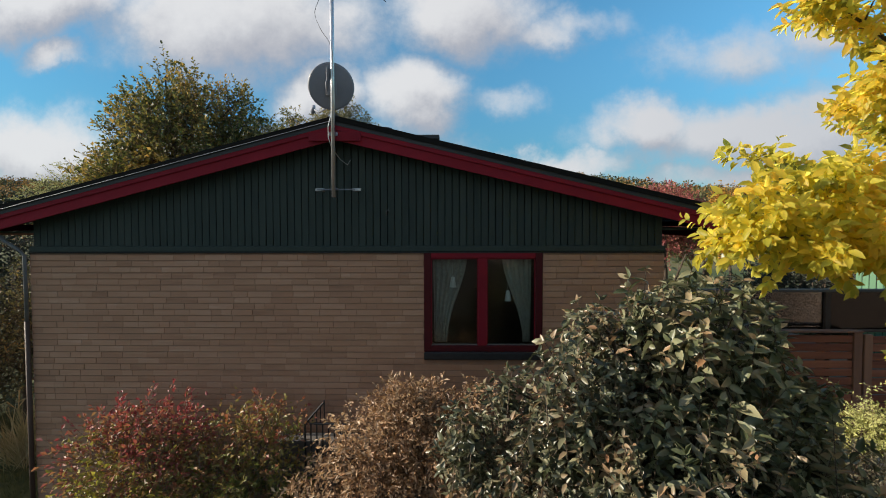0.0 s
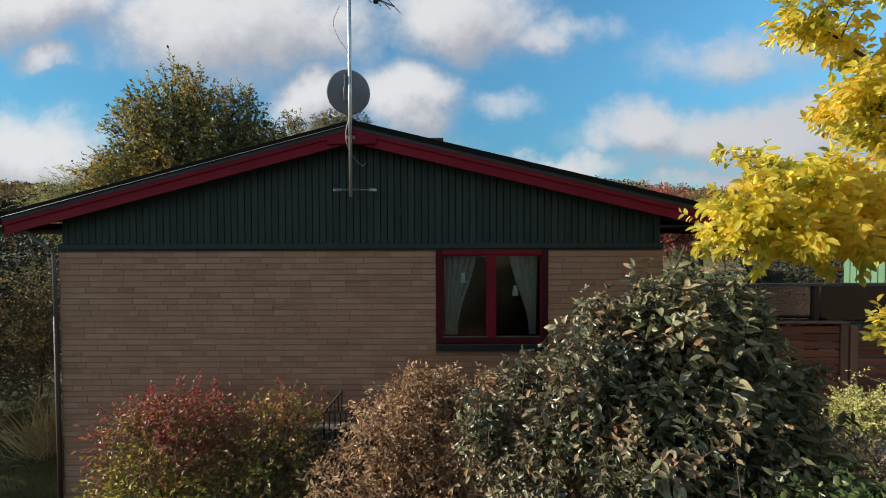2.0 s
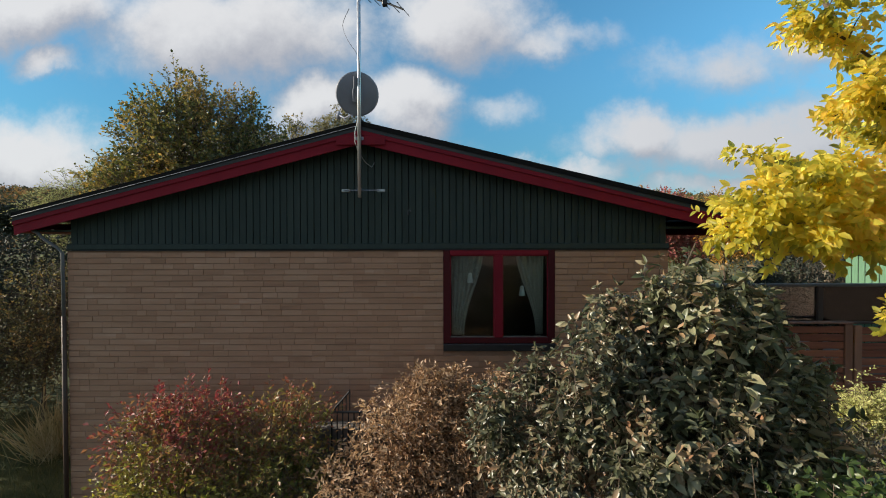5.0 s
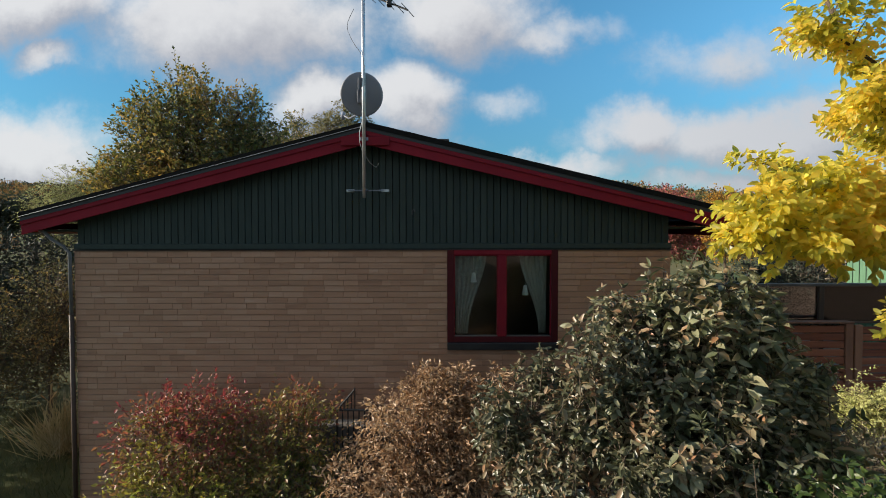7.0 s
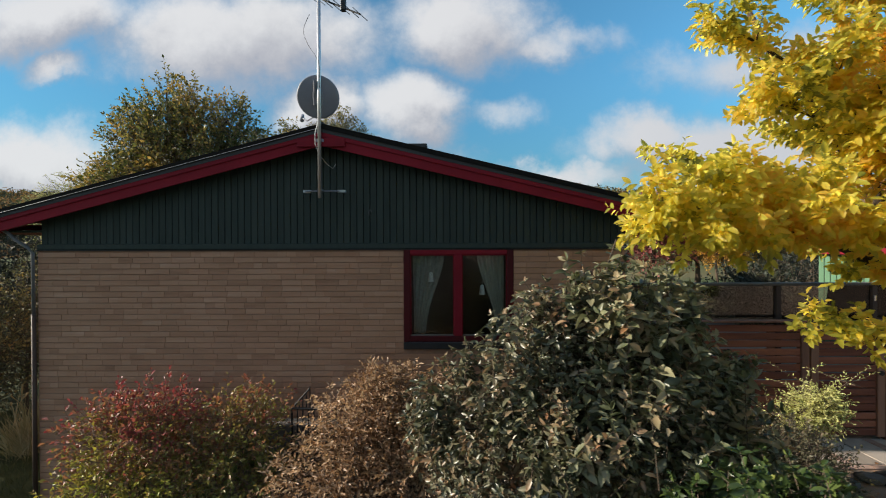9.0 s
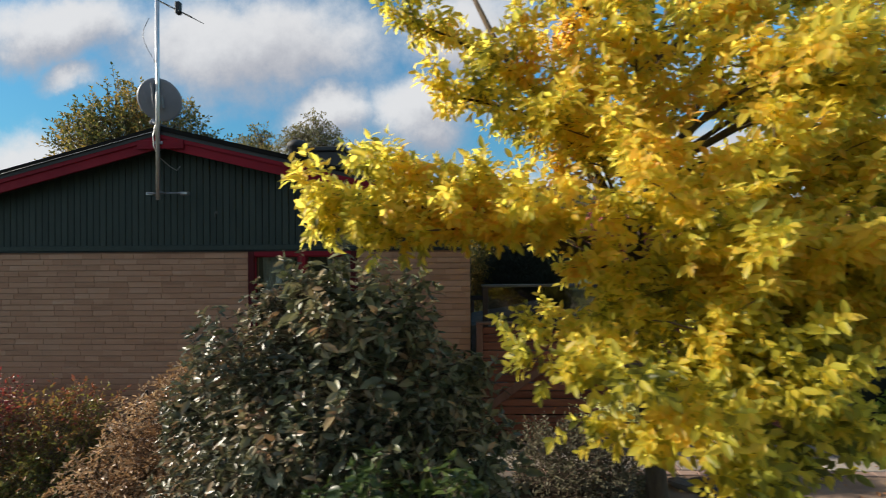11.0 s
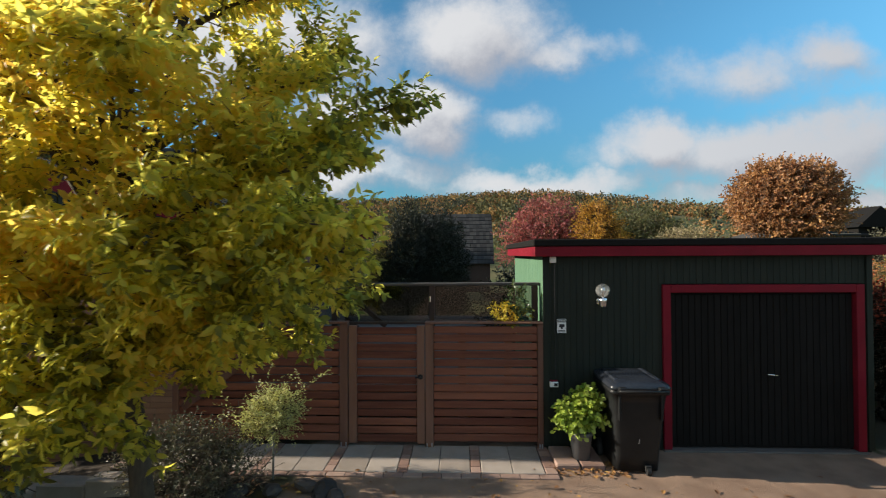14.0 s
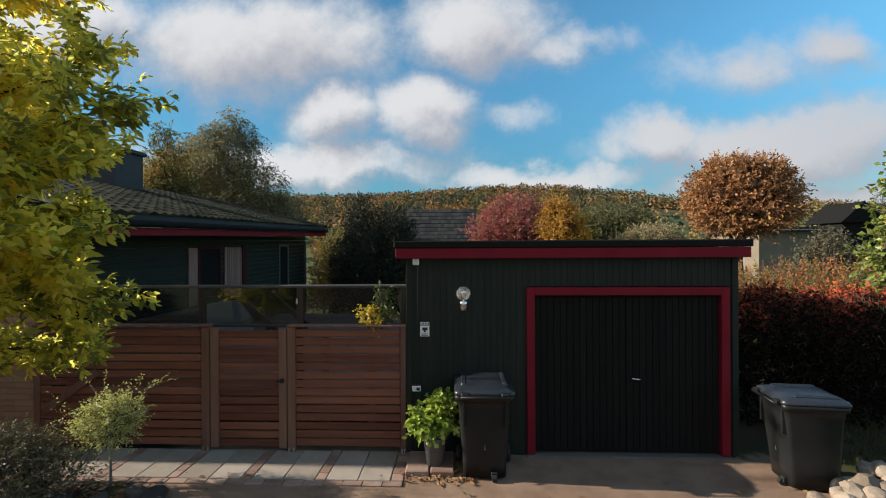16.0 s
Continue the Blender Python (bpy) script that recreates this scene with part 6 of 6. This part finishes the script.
tree("maple_tree", (-8.7, 14.0, -0.8), "large maple turning yellow and brown behind the roof", MAT_MAPLE,
     [(0, 0, 6.3, 1.9, 1.8, 1.7), (-1.3, 0, 5.0, 1.7, 1.6, 1.3), (1.4, 0, 5.4, 1.5, 1.5, 1.3), (-0.7, 0, 7.5, 0.9, 0.9, 1.1), (0.5, 0, 7.6, 0.8, 0.9, 0.9), (-1.5, 0, 6.7, 0.9, 0.9, 0.9), (1.7, 0, 6.9, 0.8, 0.9, 1.0), (2.5, 0, 5.9, 0.7, 0.8, 0.8), (-2.4, 0, 5.2, 0.8, 0.8, 0.7), (0, 0, 4.2, 2.4, 2.0, 1.3), (-0.5, 0, 8.7, 0.4, 0.4, 0.55), (0.3, 0, 8.4, 0.35, 0.4, 0.5), (-1.6, 0, 7.7, 0.35, 0.4, 0.5), (1.8, 0, 7.9, 0.4, 0.4, 0.45), (2.7, 0, 6.9, 0.35, 0.4, 0.4), (-2.6, 0, 6.0, 0.3, 0.3, 0.4)], 4600, 0.12, 61, 6.0, 0.22, 0.5, lift=0.8)
tree("copper_beech_tree", (17.6, 15.0, 0.0), "round-headed tree with dry orange-brown leaves", MAT_ORANGE,
     [(0, 0, 4.3, 1.6, 1.5, 1.1), (-0.8, 0, 4.0, 0.95, 1.0, 0.95), (0.8, 0, 4.05, 1.0, 1.0, 0.95), (-0.4, 0, 4.95, 0.9, 0.9, 0.5), (0.6, 0, 4.9, 0.8, 0.8, 0.5), (0, -0.4, 3.5, 1.4, 1.1, 0.65)], 5000, 0.1, 62, 3.6, 0.16, 0.38, lift=0.5)
tree("red_cherry_tree", (10.7, 21.0, -0.3), "tree with dull crimson leaves", MAT_CRIMSON,
     [(0, 0, 3.9, 1.8, 1.5, 1.1), (-1.1, 0, 3.6, 1.2, 1.1, 0.9), (1.2, 0, 3.5, 1.1, 1.0, 0.9), (0.1, 0, 4.8, 1.0, 0.9, 0.6), (0, 0, 2.7, 2.4, 1.6, 0.9), (-0.8, 0, 4.9, 0.4, 0.4, 0.4), (1.5, 0, 4.4, 0.4, 0.4, 0.4)], 1700, 0.11, 63, 3.4, 0.13)
tree("amber_tree", (12.5, 18.9, -0.1), "small tree glowing amber orange", MAT_AMBER,
     [(0, 0, 3.5, 0.9, 0.8, 0.9), (0.3, 0, 2.6, 1.0, 0.8, 0.8), (-0.2, 0, 4.2, 0.5, 0.5, 0.5)], 1500, 0.09, 64, 2.8, 0.08)
tree("oak_tree", (19.3, 32.0, -0.6), "broad olive green tree", MAT_OLIVE,
     [(0, 0, 4.2, 3.0, 2.4, 2.2), (-2.2, 0, 3.4, 2.2, 2.0, 1.8), (2.0, 0, 3.6, 2.2, 2.0, 1.8)], 4200, 0.16, 65, 3.6, 0.2)
tree("yellow_shrub_tree", (17.3, 21.0, 0.1), "rounded shrub with yellow-olive leaves", MAT_STRAW,
     [(0, 0, 2.5, 1.3, 1.1, 0.9), (0.9, 0, 2.2, 1.1, 1.0, 0.8), (-1.0, 0, 2.1, 1.0, 1.0, 0.8)], 2200, 0.09, 66, 1.8, 0.06)
tree("young_maple_tree", (14.75, 7.0, 0.0), "young maple with green and yellow leaves", MAT_YOUNG,
     [(0.5, 0, 2.9, 0.4, 0.4, 0.6), (0.3, 0, 2.35, 0.5, 0.4, 0.4), (0.6, 0, 3.7, 0.3, 0.3, 0.5), (0.7, 0, 1.9, 0.45, 0.4, 0.35)], 560, 0.1, 67, 3.2, 0.04, 0.35, width=0.85)
tree("birch_tree", (-6.9, 26.5, -0.1), "tall birch with thinning hanging twigs", MAT_BIRCH,
     [(0, 0, 8.4, 2.0, 1.9, 2.3), (-2.0, 0, 6.6, 1.9, 1.8, 1.9), (2.0, 0, 6.3, 1.9, 1.8, 2.0), (0, 0, 5.0, 3.4, 2.2, 1.8), (3.4, 0, 4.6, 1.2, 1.2, 1.7), (-3.2, 0, 4.6, 1.4, 1.3, 1.5), (0.6, 0, 10.5, 0.8, 0.8, 1.0), (-0.8, 0, 9.8, 0.7, 0.7, 0.8), (1.6, 0, 9.4, 0.7, 0.7, 0.9)], 5600, 0.13, 68, 8.5, 0.2, 0.7, droop=0.9, bark=MAT_PALEBARK)
tree("aspen_tree", (-8.4, 23.0, -0.4), "slender golden tree behind the ridge", MAT_MAPLE,
     [(0, 0, 7.6, 1.0, 1.0, 1.6), (0.5, 0, 6.3, 1.1, 1.0, 1.2), (-0.6, 0, 6.0, 1.1, 1.0, 1.2), (0.1, 0, 9.3, 0.4, 0.4, 0.6)], 1300, 0.12, 70, 7, 0.14, 0.5)
tree("oak_tree", (-19.5, 42.0, -1.0), "distant broad brown and olive oak", MAT_BIRCH,
     [(0, 0, 11.0, 3.0, 2.6, 2.6), (2.4, 0, 11.8, 2.2, 2.0, 2.2), (-2.4, 0, 10.0, 2.4, 2.0, 2.2), (4.4, 0, 10.2, 1.8, 1.6, 2.0), (0.6, 0, 14.0, 1.0, 1.0, 1.0)], 2600, 0.24, 71, 10, 0.26, 0.8)
tree("willow_tree", (-18.0, 20.5, -0.9), "pale olive willow beyond the house corner", MAT_WILLOW,
     [(0, 0, 6.0, 1.5, 1.3, 1.0), (1.6, 0, 6.6, 1.3, 1.1, 0.9), (-1.4, 0, 5.0, 1.2, 1.1, 0.9), (0.2, 0, 4.9, 2.0, 1.4, 0.9), (0.4, 0, 3.6, 2.2, 1.6, 1.0)], 1700, 0.12, 72, 4.5, 0.14, 0.6, width=0.35, droop=0.6)
tree("pine_tree", (-45.0, 46.0, -1.0), "dark pine standing far off", MAT_CONIFER,
     [(0, 0, 6.6, 2.2, 2.0, 1.4), (-3.0, 0, 6.0, 2.6, 2.0, 1.6), (2.2, 0, 7.4, 0.9, 0.9, 0.7), (1.6, 0, 5.2, 2.2, 2.0, 1.4)], 1800, 0.3, 73, 6.5, 0.25, 0.6)


def conifer(name, place, height, radius, seed, label):
    rng = np.random.default_rng(seed)
    t = plant(name, place, label, "tree")
    blobs = [(rng.uniform(-0.12, 0.12), rng.uniform(-0.1, 0.1), height * (0.08 + 0.115 * i), radius * min(1.0, 1.45 - 0.13 * i), radius * min(1.0, 1.45 - 0.13 * i), height * 0.13) for i in range(8)]
    foliage("crown", t, MAT_CONIFER, rng, blobs, 3600, 7, 0.085, 0.5, 0.22, -0.1, 0.6, 0.3, False)
    part("trunk", Shape().tube([(0, 0, -0.3), (0, 0, height * 0.85)], [0.12, 0.03], 8), MAT_BARK, t, smooth=True)


conifer("thuja_tree", (4.55, 14.6, 0.0), 4.1, 0.95, 81, "dark dense thuja behind the deck")
conifer("thuja_tree", (5.7, 15.0, 0.0), 3.9, 0.95, 82, "dark dense thuja behind the deck")
small_bush("garden_shrub", (3.3, 15.4, 0.0), "olive and brown leafy shrub at the house end", MAT_MAPLE,
           [(0, 0, 1.6, 0.75, 0.7, 0.9), (0.3, 0, 2.5, 0.6, 0.6, 0.6), (-0.2, 0, 0.7, 0.8, 0.7, 0.6)], 1300, 0.09, 0.7, 46, 0.3)


def side_hedge():
    rng = np.random.default_rng(91)
    h = plant("hedge", (11.3, 5.95, 0.0), "clipped hedge beside the garage, red on top, shade painted into dark lower leaves", "hedge")
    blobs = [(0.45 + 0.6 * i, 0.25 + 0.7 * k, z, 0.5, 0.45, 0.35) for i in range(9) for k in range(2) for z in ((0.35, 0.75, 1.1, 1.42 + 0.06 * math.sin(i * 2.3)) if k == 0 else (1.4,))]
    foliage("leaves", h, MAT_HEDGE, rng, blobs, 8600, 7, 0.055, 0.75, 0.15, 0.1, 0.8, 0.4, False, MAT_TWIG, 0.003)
    for i in range(8):
        part("stem", Shape().tube([(0.45 + 0.6 * i, 0.3, -0.1), (0.47 + 0.6 * i, 0.35, 1.4)], [0.03, 0.012], 6), MAT_BARK, h)
    b = plant("autumn_thicket", (12.6, 8.9, 0.0), "orange and olive thicket in the sun behind the hedge", "bush")
    foliage("leaves", b, MAT_REDBANK, rng, [(0.8 * i, 0.5 * k, 1.25 + 0.12 * k + 0.08 * math.sin(i * 1.9), 0.65, 0.6, 0.55) for i in range(9) for k in range(3)], 4200, 7, 0.055, 0.6, 0.3, 0.1, 0.9, 0.45, False, MAT_TWIG, 0.003)
    for i in range(8):
        part("stem", Shape().tube([(0.8 * i, 0.5, -0.1), (0.8 * i + 0.05, 0.5, 1.2)], [0.025, 0.01], 6), MAT_BARK, b)
    g = plant("privet_bush", (17.6, 11.5, 0.0), "grey-green loose bush behind the hedge", "bush")
    foliage("leaves", g, MAT_SHRUB, rng, [(0, 0, 2.0, 0.6, 0.6, 0.8), (-0.5, 0, 1.5, 0.6, 0.6, 0.6), (0.6, 0, 1.7, 0.6, 0.6, 0.6)], 1500, 7, 0.08, 0.6, 0.35, 0.2, 0.6, 0.45, False, MAT_TWIG, 0.004)
    part("stem", Shape().tube([(0, 0, -0.1), (0, 0, 1.6)], 0.05, 7), MAT_BARK, g)


side_hedge()


def left_garden():
    rng = np.random.default_rng(92)
    def bush(x, y, blobs, mat, label, sprays, leaf):
        b = plant("garden_bush", (x, y, rise(x, y)), label, "bush", "bushes beside the house")
        foliage("leaves", b, mat, rng, blobs, sprays, 7, leaf, 0.65, 0.35, 0.2, 0.6, 0.42, False, MAT_TWIG, 0.005)
        limbs(b, rng, [(0, 0, -0.2), (0, 0, 0.6), (0, 0, 1.2)], 0.05, [q[:3] for q in blobs], MAT_BARK, 0.2, 0.02)
    bush(-7.9, 7.8, [(0, 0, 1.6, 1.1, 0.9, 0.9), (0.3, 0, 2.4, 0.9, 0.8, 0.6), (-0.8, 0, 1.2, 0.9, 0.9, 0.8)], MAT_BRAMBLE, "yellowing bush beside the house", 1600, 0.06)
    bush(-8.4, 10.5, [(0, 0, 2.0, 1.6, 1.3, 1.3), (0.6, 0, 3.0, 1.3, 1.2, 0.8), (-1.5, 0, 2.6, 1.6, 1.3, 1.2)], MAT_CONIFER, "dark evergreen bush behind the corner", 2200, 0.08)
    bush(-11.5, 9.0, [(0, 0, 1.8, 1.8, 1.5, 1.5), (0.8, 0, 3.0, 1.4, 1.2, 0.9)], MAT_CONIFER, "dark tangled bush at the lawn's end", 1500, 0.09)
    # stands out of view; added only to throw shade over the side lawn
    bush(-10.9, 6.6, [(0, 0, 1.6, 1.4, 1.5, 1.5), (0.3, 0.3, 2.6, 1.2, 1.3, 1.0), (-0.8, -0.6, 2.2, 1.2, 1.2, 1.2)], MAT_CONIFER, "unseen evergreen bush added to shade the lawn", 1800, 0.09)
    bush(8.7, 10.0, [(0, 0, 1.2, 1.2, 0.9, 1.0), (1.6, 0.2, 1.1, 1.2, 0.9, 1.0), (-1.0, 0.3, 1.0, 0.9, 0.8, 0.9), (3.0, 0.4, 1.0, 1.1, 0.9, 0.9)], MAT_CONIFER, "dark evergreen bush behind the garage", 2600, 0.09)
    g = plant("ornamental_grass", (-6.6, 6.6, rise(-6.6, 6.6)), "tuft of ornamental grass with pale plumes", "grass")
    n = 420
    root = np.stack([rng.normal(0, 0.16, n), rng.normal(0, 0.16, n), np.zeros(n)], 1)
    way = np.stack([rng.normal(0, 0.45, n), rng.normal(0, 0.45, n), np.ones(n)], 1)
    v, f = leaf_arrays(root, way, rng.normal(size=(n, 3)), 0.5 + 0.6 * rng.random(n), 0.018, True)
    ob = new("blades", mesh_of("blades", v.tolist(), f, MAT_STRAW))
    ob.parent = g
    for i in range(9):
        a = rng.uniform(-1.2, 1.2)
        tip = Vector((0.5 * a + 0.2, rng.uniform(-0.2, 0.2), 1.05 + rng.uniform(-0.1, 0.15)))
        part("plume", Shape().tube([(0, 0, 0.2), (0.25 * a, 0, 0.85), tip, tip + Vector((0.16 * (1 if a > 0 else -1), 0, -0.07))], [0.004, 0.004, 0.016, 0.004], 6), MAT_STRAW, g)


left_garden()


def far_house(x, y, w, d, h, top, wall_mat, roof_mat, label, turn=0, windows=3):
    hs = thing("distant_house", (x, y, rise(x, y) - 0.2), label, "house", "distant houses", turn=turn)
    part("wall", Shape().box(-w / 2, -d / 2, 0, w / 2, d / 2, h, 0.02), wall_mat, hs)
    v = [(-w / 2 - 0.4, -d / 2 - 0.4, h - 0.15), (w / 2 + 0.4, -d / 2 - 0.4, h - 0.15), (w / 2 + 0.4, 0, top), (-w / 2 - 0.4, 0, top), (-w / 2 - 0.4, d / 2 + 0.4, h - 0.15), (w / 2 + 0.4, d / 2 + 0.4, h - 0.15)]
    part("roof", Shape().poly(v, [(0, 1, 2, 3), (3, 2, 5, 4), (0, 3, 4), (1, 5, 2), (0, 4, 5, 1)]), roof_mat, hs)
    s = Shape()
    rows, n = 13, int(w / 0.3)
    for j in range(rows):
        for i in range(n):
            a = -w / 2 - 0.4 + (w + 0.8) * i / n
            b = a + (w + 0.8) / n * 0.93
            t0, t1 = j / rows, (j + 0.95) / rows
            ya, yb = (-d / 2 - 0.4) * (1 - t0), (-d / 2 - 0.4) * (1 - t1)
            za, zb = h - 0.15 + (top - h + 0.15) * t0, h - 0.15 + (top - h + 0.15) * t1
            s.poly([(a, ya, za + 0.07), (b, ya, za + 0.07), (b, yb, zb + 0.02), (a, yb, zb + 0.02), (a, ya, za), (b, ya, za)], [(0, 1, 2, 3), (4, 5, 1, 0)])
    tagged(part("roof_tiles", s, roof_mat, hs), kind="stuff")
    for i in range(windows):
        u = -w / 2 + w * (i + 0.5) / 3
        win = new("window_3")
        win.parent = hs
        part("casing", Shape().box(u - 0.5, -d / 2 - 0.04, h * 0.4, u + 0.5, -d / 2 - 0.005, h * 0.8, 0.01), MAT_WHITE, win)
        part("pane", Shape().box(u - 0.42, -d / 2 - 0.06, h * 0.44, u + 0.42, -d / 2 - 0.045, h * 0.76, 0.004), MAT_BLACK, win)


far_house(5.9, 46, 7.0, 7.0, 3.8, 9.0, MAT_BROWN, MAT_FARROOF, "distant house with grey tiled roof", windows=0)
far_house(28.0, 28.5, 4.4, 5.0, 3.95, 4.15, MAT_CREAM, MAT_FARROOF, "tan-walled neighbour house behind the round tree", windows=0)
far_house(45.6, 43.0, 3.5, 3.4, 6.8, 8.6, MAT_BLACK, MAT_BLACK, "dark neighbouring house gable with low roof", 90, 0)
conifer("spruce_tree", (48.2, 42.0, rise(48.2, 42)), 9.0, 1.2, 84, "dark pointed spruce by the neighbouring house")
conifer("spruce_tree", (50.2, 42.5, rise(50.2, 42.5)), 9.4, 1.3, 85, "dark pointed spruce by the neighbouring house")


# ---------------------------------------------------------------- paving, stones and litter
def paving():
    p = thing("pavement", (0, 0, 0), "pale square slabs with red paver strips before the fence", "pavement", kind="structure")
    part("bedding", Shape().box(2.9, 4.36, -0.06, 7.35, 5.0, 0.004, 0.002), MAT_DARKSTONE, p)
    rng = np.random.default_rng(7)
    x = 7.35 - 0.14
    pair = 0
    while x > 3.0:
        for k in range(2):
            for j in range(2):
                piece("slab", (0.336, 0.316, 0.05), (x - 0.172, 4.6 + 0.322 * j - 0.0, -0.006 + rng.uniform(-0.0015, 0.0015)), MAT_SLAB, p, c=0.006)
            x -= 0.342
        for j in range(5):
            piece("paver", (0.105, 0.125, 0.05), (x - 0.058, 4.505 + 0.131 * j, -0.005 + rng.uniform(-0.0015, 0.0015)), MAT_PAVER, p, c=0.005)
        x -= 0.115
    for j in range(5):
        piece("paver", (0.125, 0.125, 0.05), (7.28, 4.505 + 0.131 * j, -0.005), MAT_PAVER, p, c=0.005)
    x = 7.34
    while x > 3.0:
        piece("paver", (0.2, 0.085, 0.05), (x - 0.1, 4.39, -0.008 + rng.uniform(-0.002, 0.002)), MAT_PAVER, p, c=0.005)
        x -= 0.207


paving()


def stone_mesh(name, rng, size, mat):
    bm = bmesh.new()
    bmesh.ops.create_icosphere(bm, subdivisions=2, radius=1.0)
    o = Vector(rng.uniform(-50, 50, 3))
    for v in bm.verts:
        n = noise.noise(v.co * 1.1 + o) * 0.35 + noise.noise(v.co * 2.6 + o) * 0.12
        v.co = Vector((v.co.x * size[0], v.co.y * size[1], v.co.z * size[2])) * (1 + n)
    me = bpy.data.meshes.new(name)
    bm.to_mesh(me)
    bm.free()
    me.materials.append(mat)
    return me


def stones():
    rng = np.random.default_rng(8)
    for i in range(64):
        u = i / 63
        x = 11.38 + 1.9 * u + rng.uniform(-0.12, 0.12)
        y = 4.05 + 0.75 * u + rng.uniform(-0.2, 0.16)
        s = rng.uniform(0.06, 0.105)
        lift = (0.0, 0.1, 0.22)[i % 3] * min(1.0, 2.2 * u)
        ob = new("stone", stone_mesh("stone", rng, (s * 1.15, s, s * 0.85), MAT_STONE))
        ob.location = (x, y, s * 0.45 + lift)
        ob.rotation_euler = (0, 0, rng.uniform(0, 6))
        tagged(ob, "pale rounded field stone in the drive's edging", "stone", "edging stones")
    for x, y, s in ((4.75, 4.1, 0.1), (4.95, 4.02, 0.13), (4.45, 4.0, 0.09), (4.1, 3.95, 0.1), (5.1, 3.9, 0.09)):
        ob = new("edging_stone", stone_mesh("edging_stone", rng, (s * 1.3, s * 0.9, s * 0.6), MAT_DARKSTONE))
        ob.location, ob.rotation_euler = (x, y, 0.05), (0, 0, rng.uniform(0, 6))
        tagged(ob, "dark stone edging the planting bed", "stone", "bed edging stones")
    step = thing("stone_step", (7.6, 4.66, 0.0), "low worn brick step by the garage corner", "step")
    for x in (-0.25, 0.02):
        part("block", Shape().box(x, -0.1, -0.04, x + 0.255, 0.36, 0.06, 0.012), MAT_PAVER, step)
    kerb = thing("bed_kerb", (0.0, 0.0, 0.0), "pale stone kerb under the bush", "kerb", kind="structure")
    for i in range(4):
        piece("kerb_stone", (0.5, 0.2, 0.2), (1.3 + i * 0.51, 4.05, rise(1.3 + i * 0.51, 4.05) + 0.06), MAT_SLAB, kerb, c=0.015)


stones()


def litter():
    rng = np.random.default_rng(9)
    n = 420
    x = np.concatenate([rng.uniform(7.3, 8.1, 130), rng.uniform(4.3, 12.0, 230), rng.normal(4.5, 0.5, 60)])
    y = np.concatenate([rng.uniform(4.4, 4.75, 130), rng.uniform(2.2, 4.6, 230), rng.normal(4.0, 0.2, 60)])
    at = np.stack([x, y, 0.012 + 0.012 * rng.random(n)], 1)
    way = np.stack([rng.normal(size=n), rng.normal(size=n), rng.normal(size=n) * 0.15], 1)
    up = np.stack([rng.normal(size=n) * 0.25, rng.normal(size=n) * 0.25, np.ones(n)], 1)
    v, f = leaf_arrays(at, way, up, 0.03 + 0.04 * rng.random(n), 0.7, True)
    ob = new("fallen_leaves", mesh_of("fallen_leaves", v.tolist(), f, MAT_LITTER))
    tagged(ob, "dry brown fallen leaves scattered on the drive", "leaves", kind="stuff")
    # lawn blades beside the drive and beside the house
    n = 15000
    x = np.concatenate([rng.uniform(12.2, 17.0, n // 2), rng.uniform(-9.5, -5.2, n // 2)])
    y = np.concatenate([rng.uniform(4.2, 7.6, n // 2), rng.uniform(3.5, 8.5, n // 2)])
    z = np.array([rise(a, b) for a, b in zip(x, y)])
    at = np.stack([x, y, z], 1)
    way = np.stack([rng.normal(size=n) * 0.4, rng.normal(size=n) * 0.4, np.ones(n)], 1)
    v, f = leaf_arrays(at, way, rng.normal(size=(n, 3)), 0.05 + 0.08 * rng.random(n), 0.1, False)
    ob = new("grass", mesh_of("grass", v.tolist(), f, MAT_GRASS))
    tagged(ob, "rough green lawn grass", "grass", kind="stuff")


litter()


# ---------------------------------------------------------------- bricks of the front wall
def lay_bricks():
    rng = np.random.default_rng(3)
    course, gap = 0.0745, 0.011
    rest = Shape()
    x0, x1, z0, z1 = WIN
    count = 0
    k = 0
    z = BRICK_TOP - 0.012 - course
    while z > -1.2:
        x = HL - (0.0, 0.06)[rng.integers(2)]
        while x < HR:
            length = (0.125, 0.19, 0.26, 0.26, 0.3)[rng.integers(5)]
            a, b = max(x, HL), min(x + length - 0.002, HR)
            spans = [(a, b)]
            if z + course - gap > z0 - 0.09 and z < z1:
                spans = [(p, q) for p, q in ((a, min(b, x0)), (max(a, x1), b)) if q - p > 0.03]
            for p, q in spans:
                if q - p < 0.03:
                    continue
                out = rng.uniform(-0.0025, 0.0025)
                h = course - gap
                if -2.6 < x < 0.3 and 0.85 < z < 1.9:
                    piece("brick", (round(q - p, 3), 0.06, h), ((p + q) / 2, WALL_Y + 0.03 + out, z + h / 2), MAT_BRICK, BRICK_WALL, c=0.0015)
                    count += 1
                else:
                    rest.box(p, WALL_Y + out, z, q, WALL_Y + 0.06, z + h, 0.0015)
            x += length
        z -= course
        k += 1
    tagged(part("bricks", rest, MAT_BRICKS, BRICK_WALL, "long yellow-brown bricks"), kind="stuff")


lay_bricks()
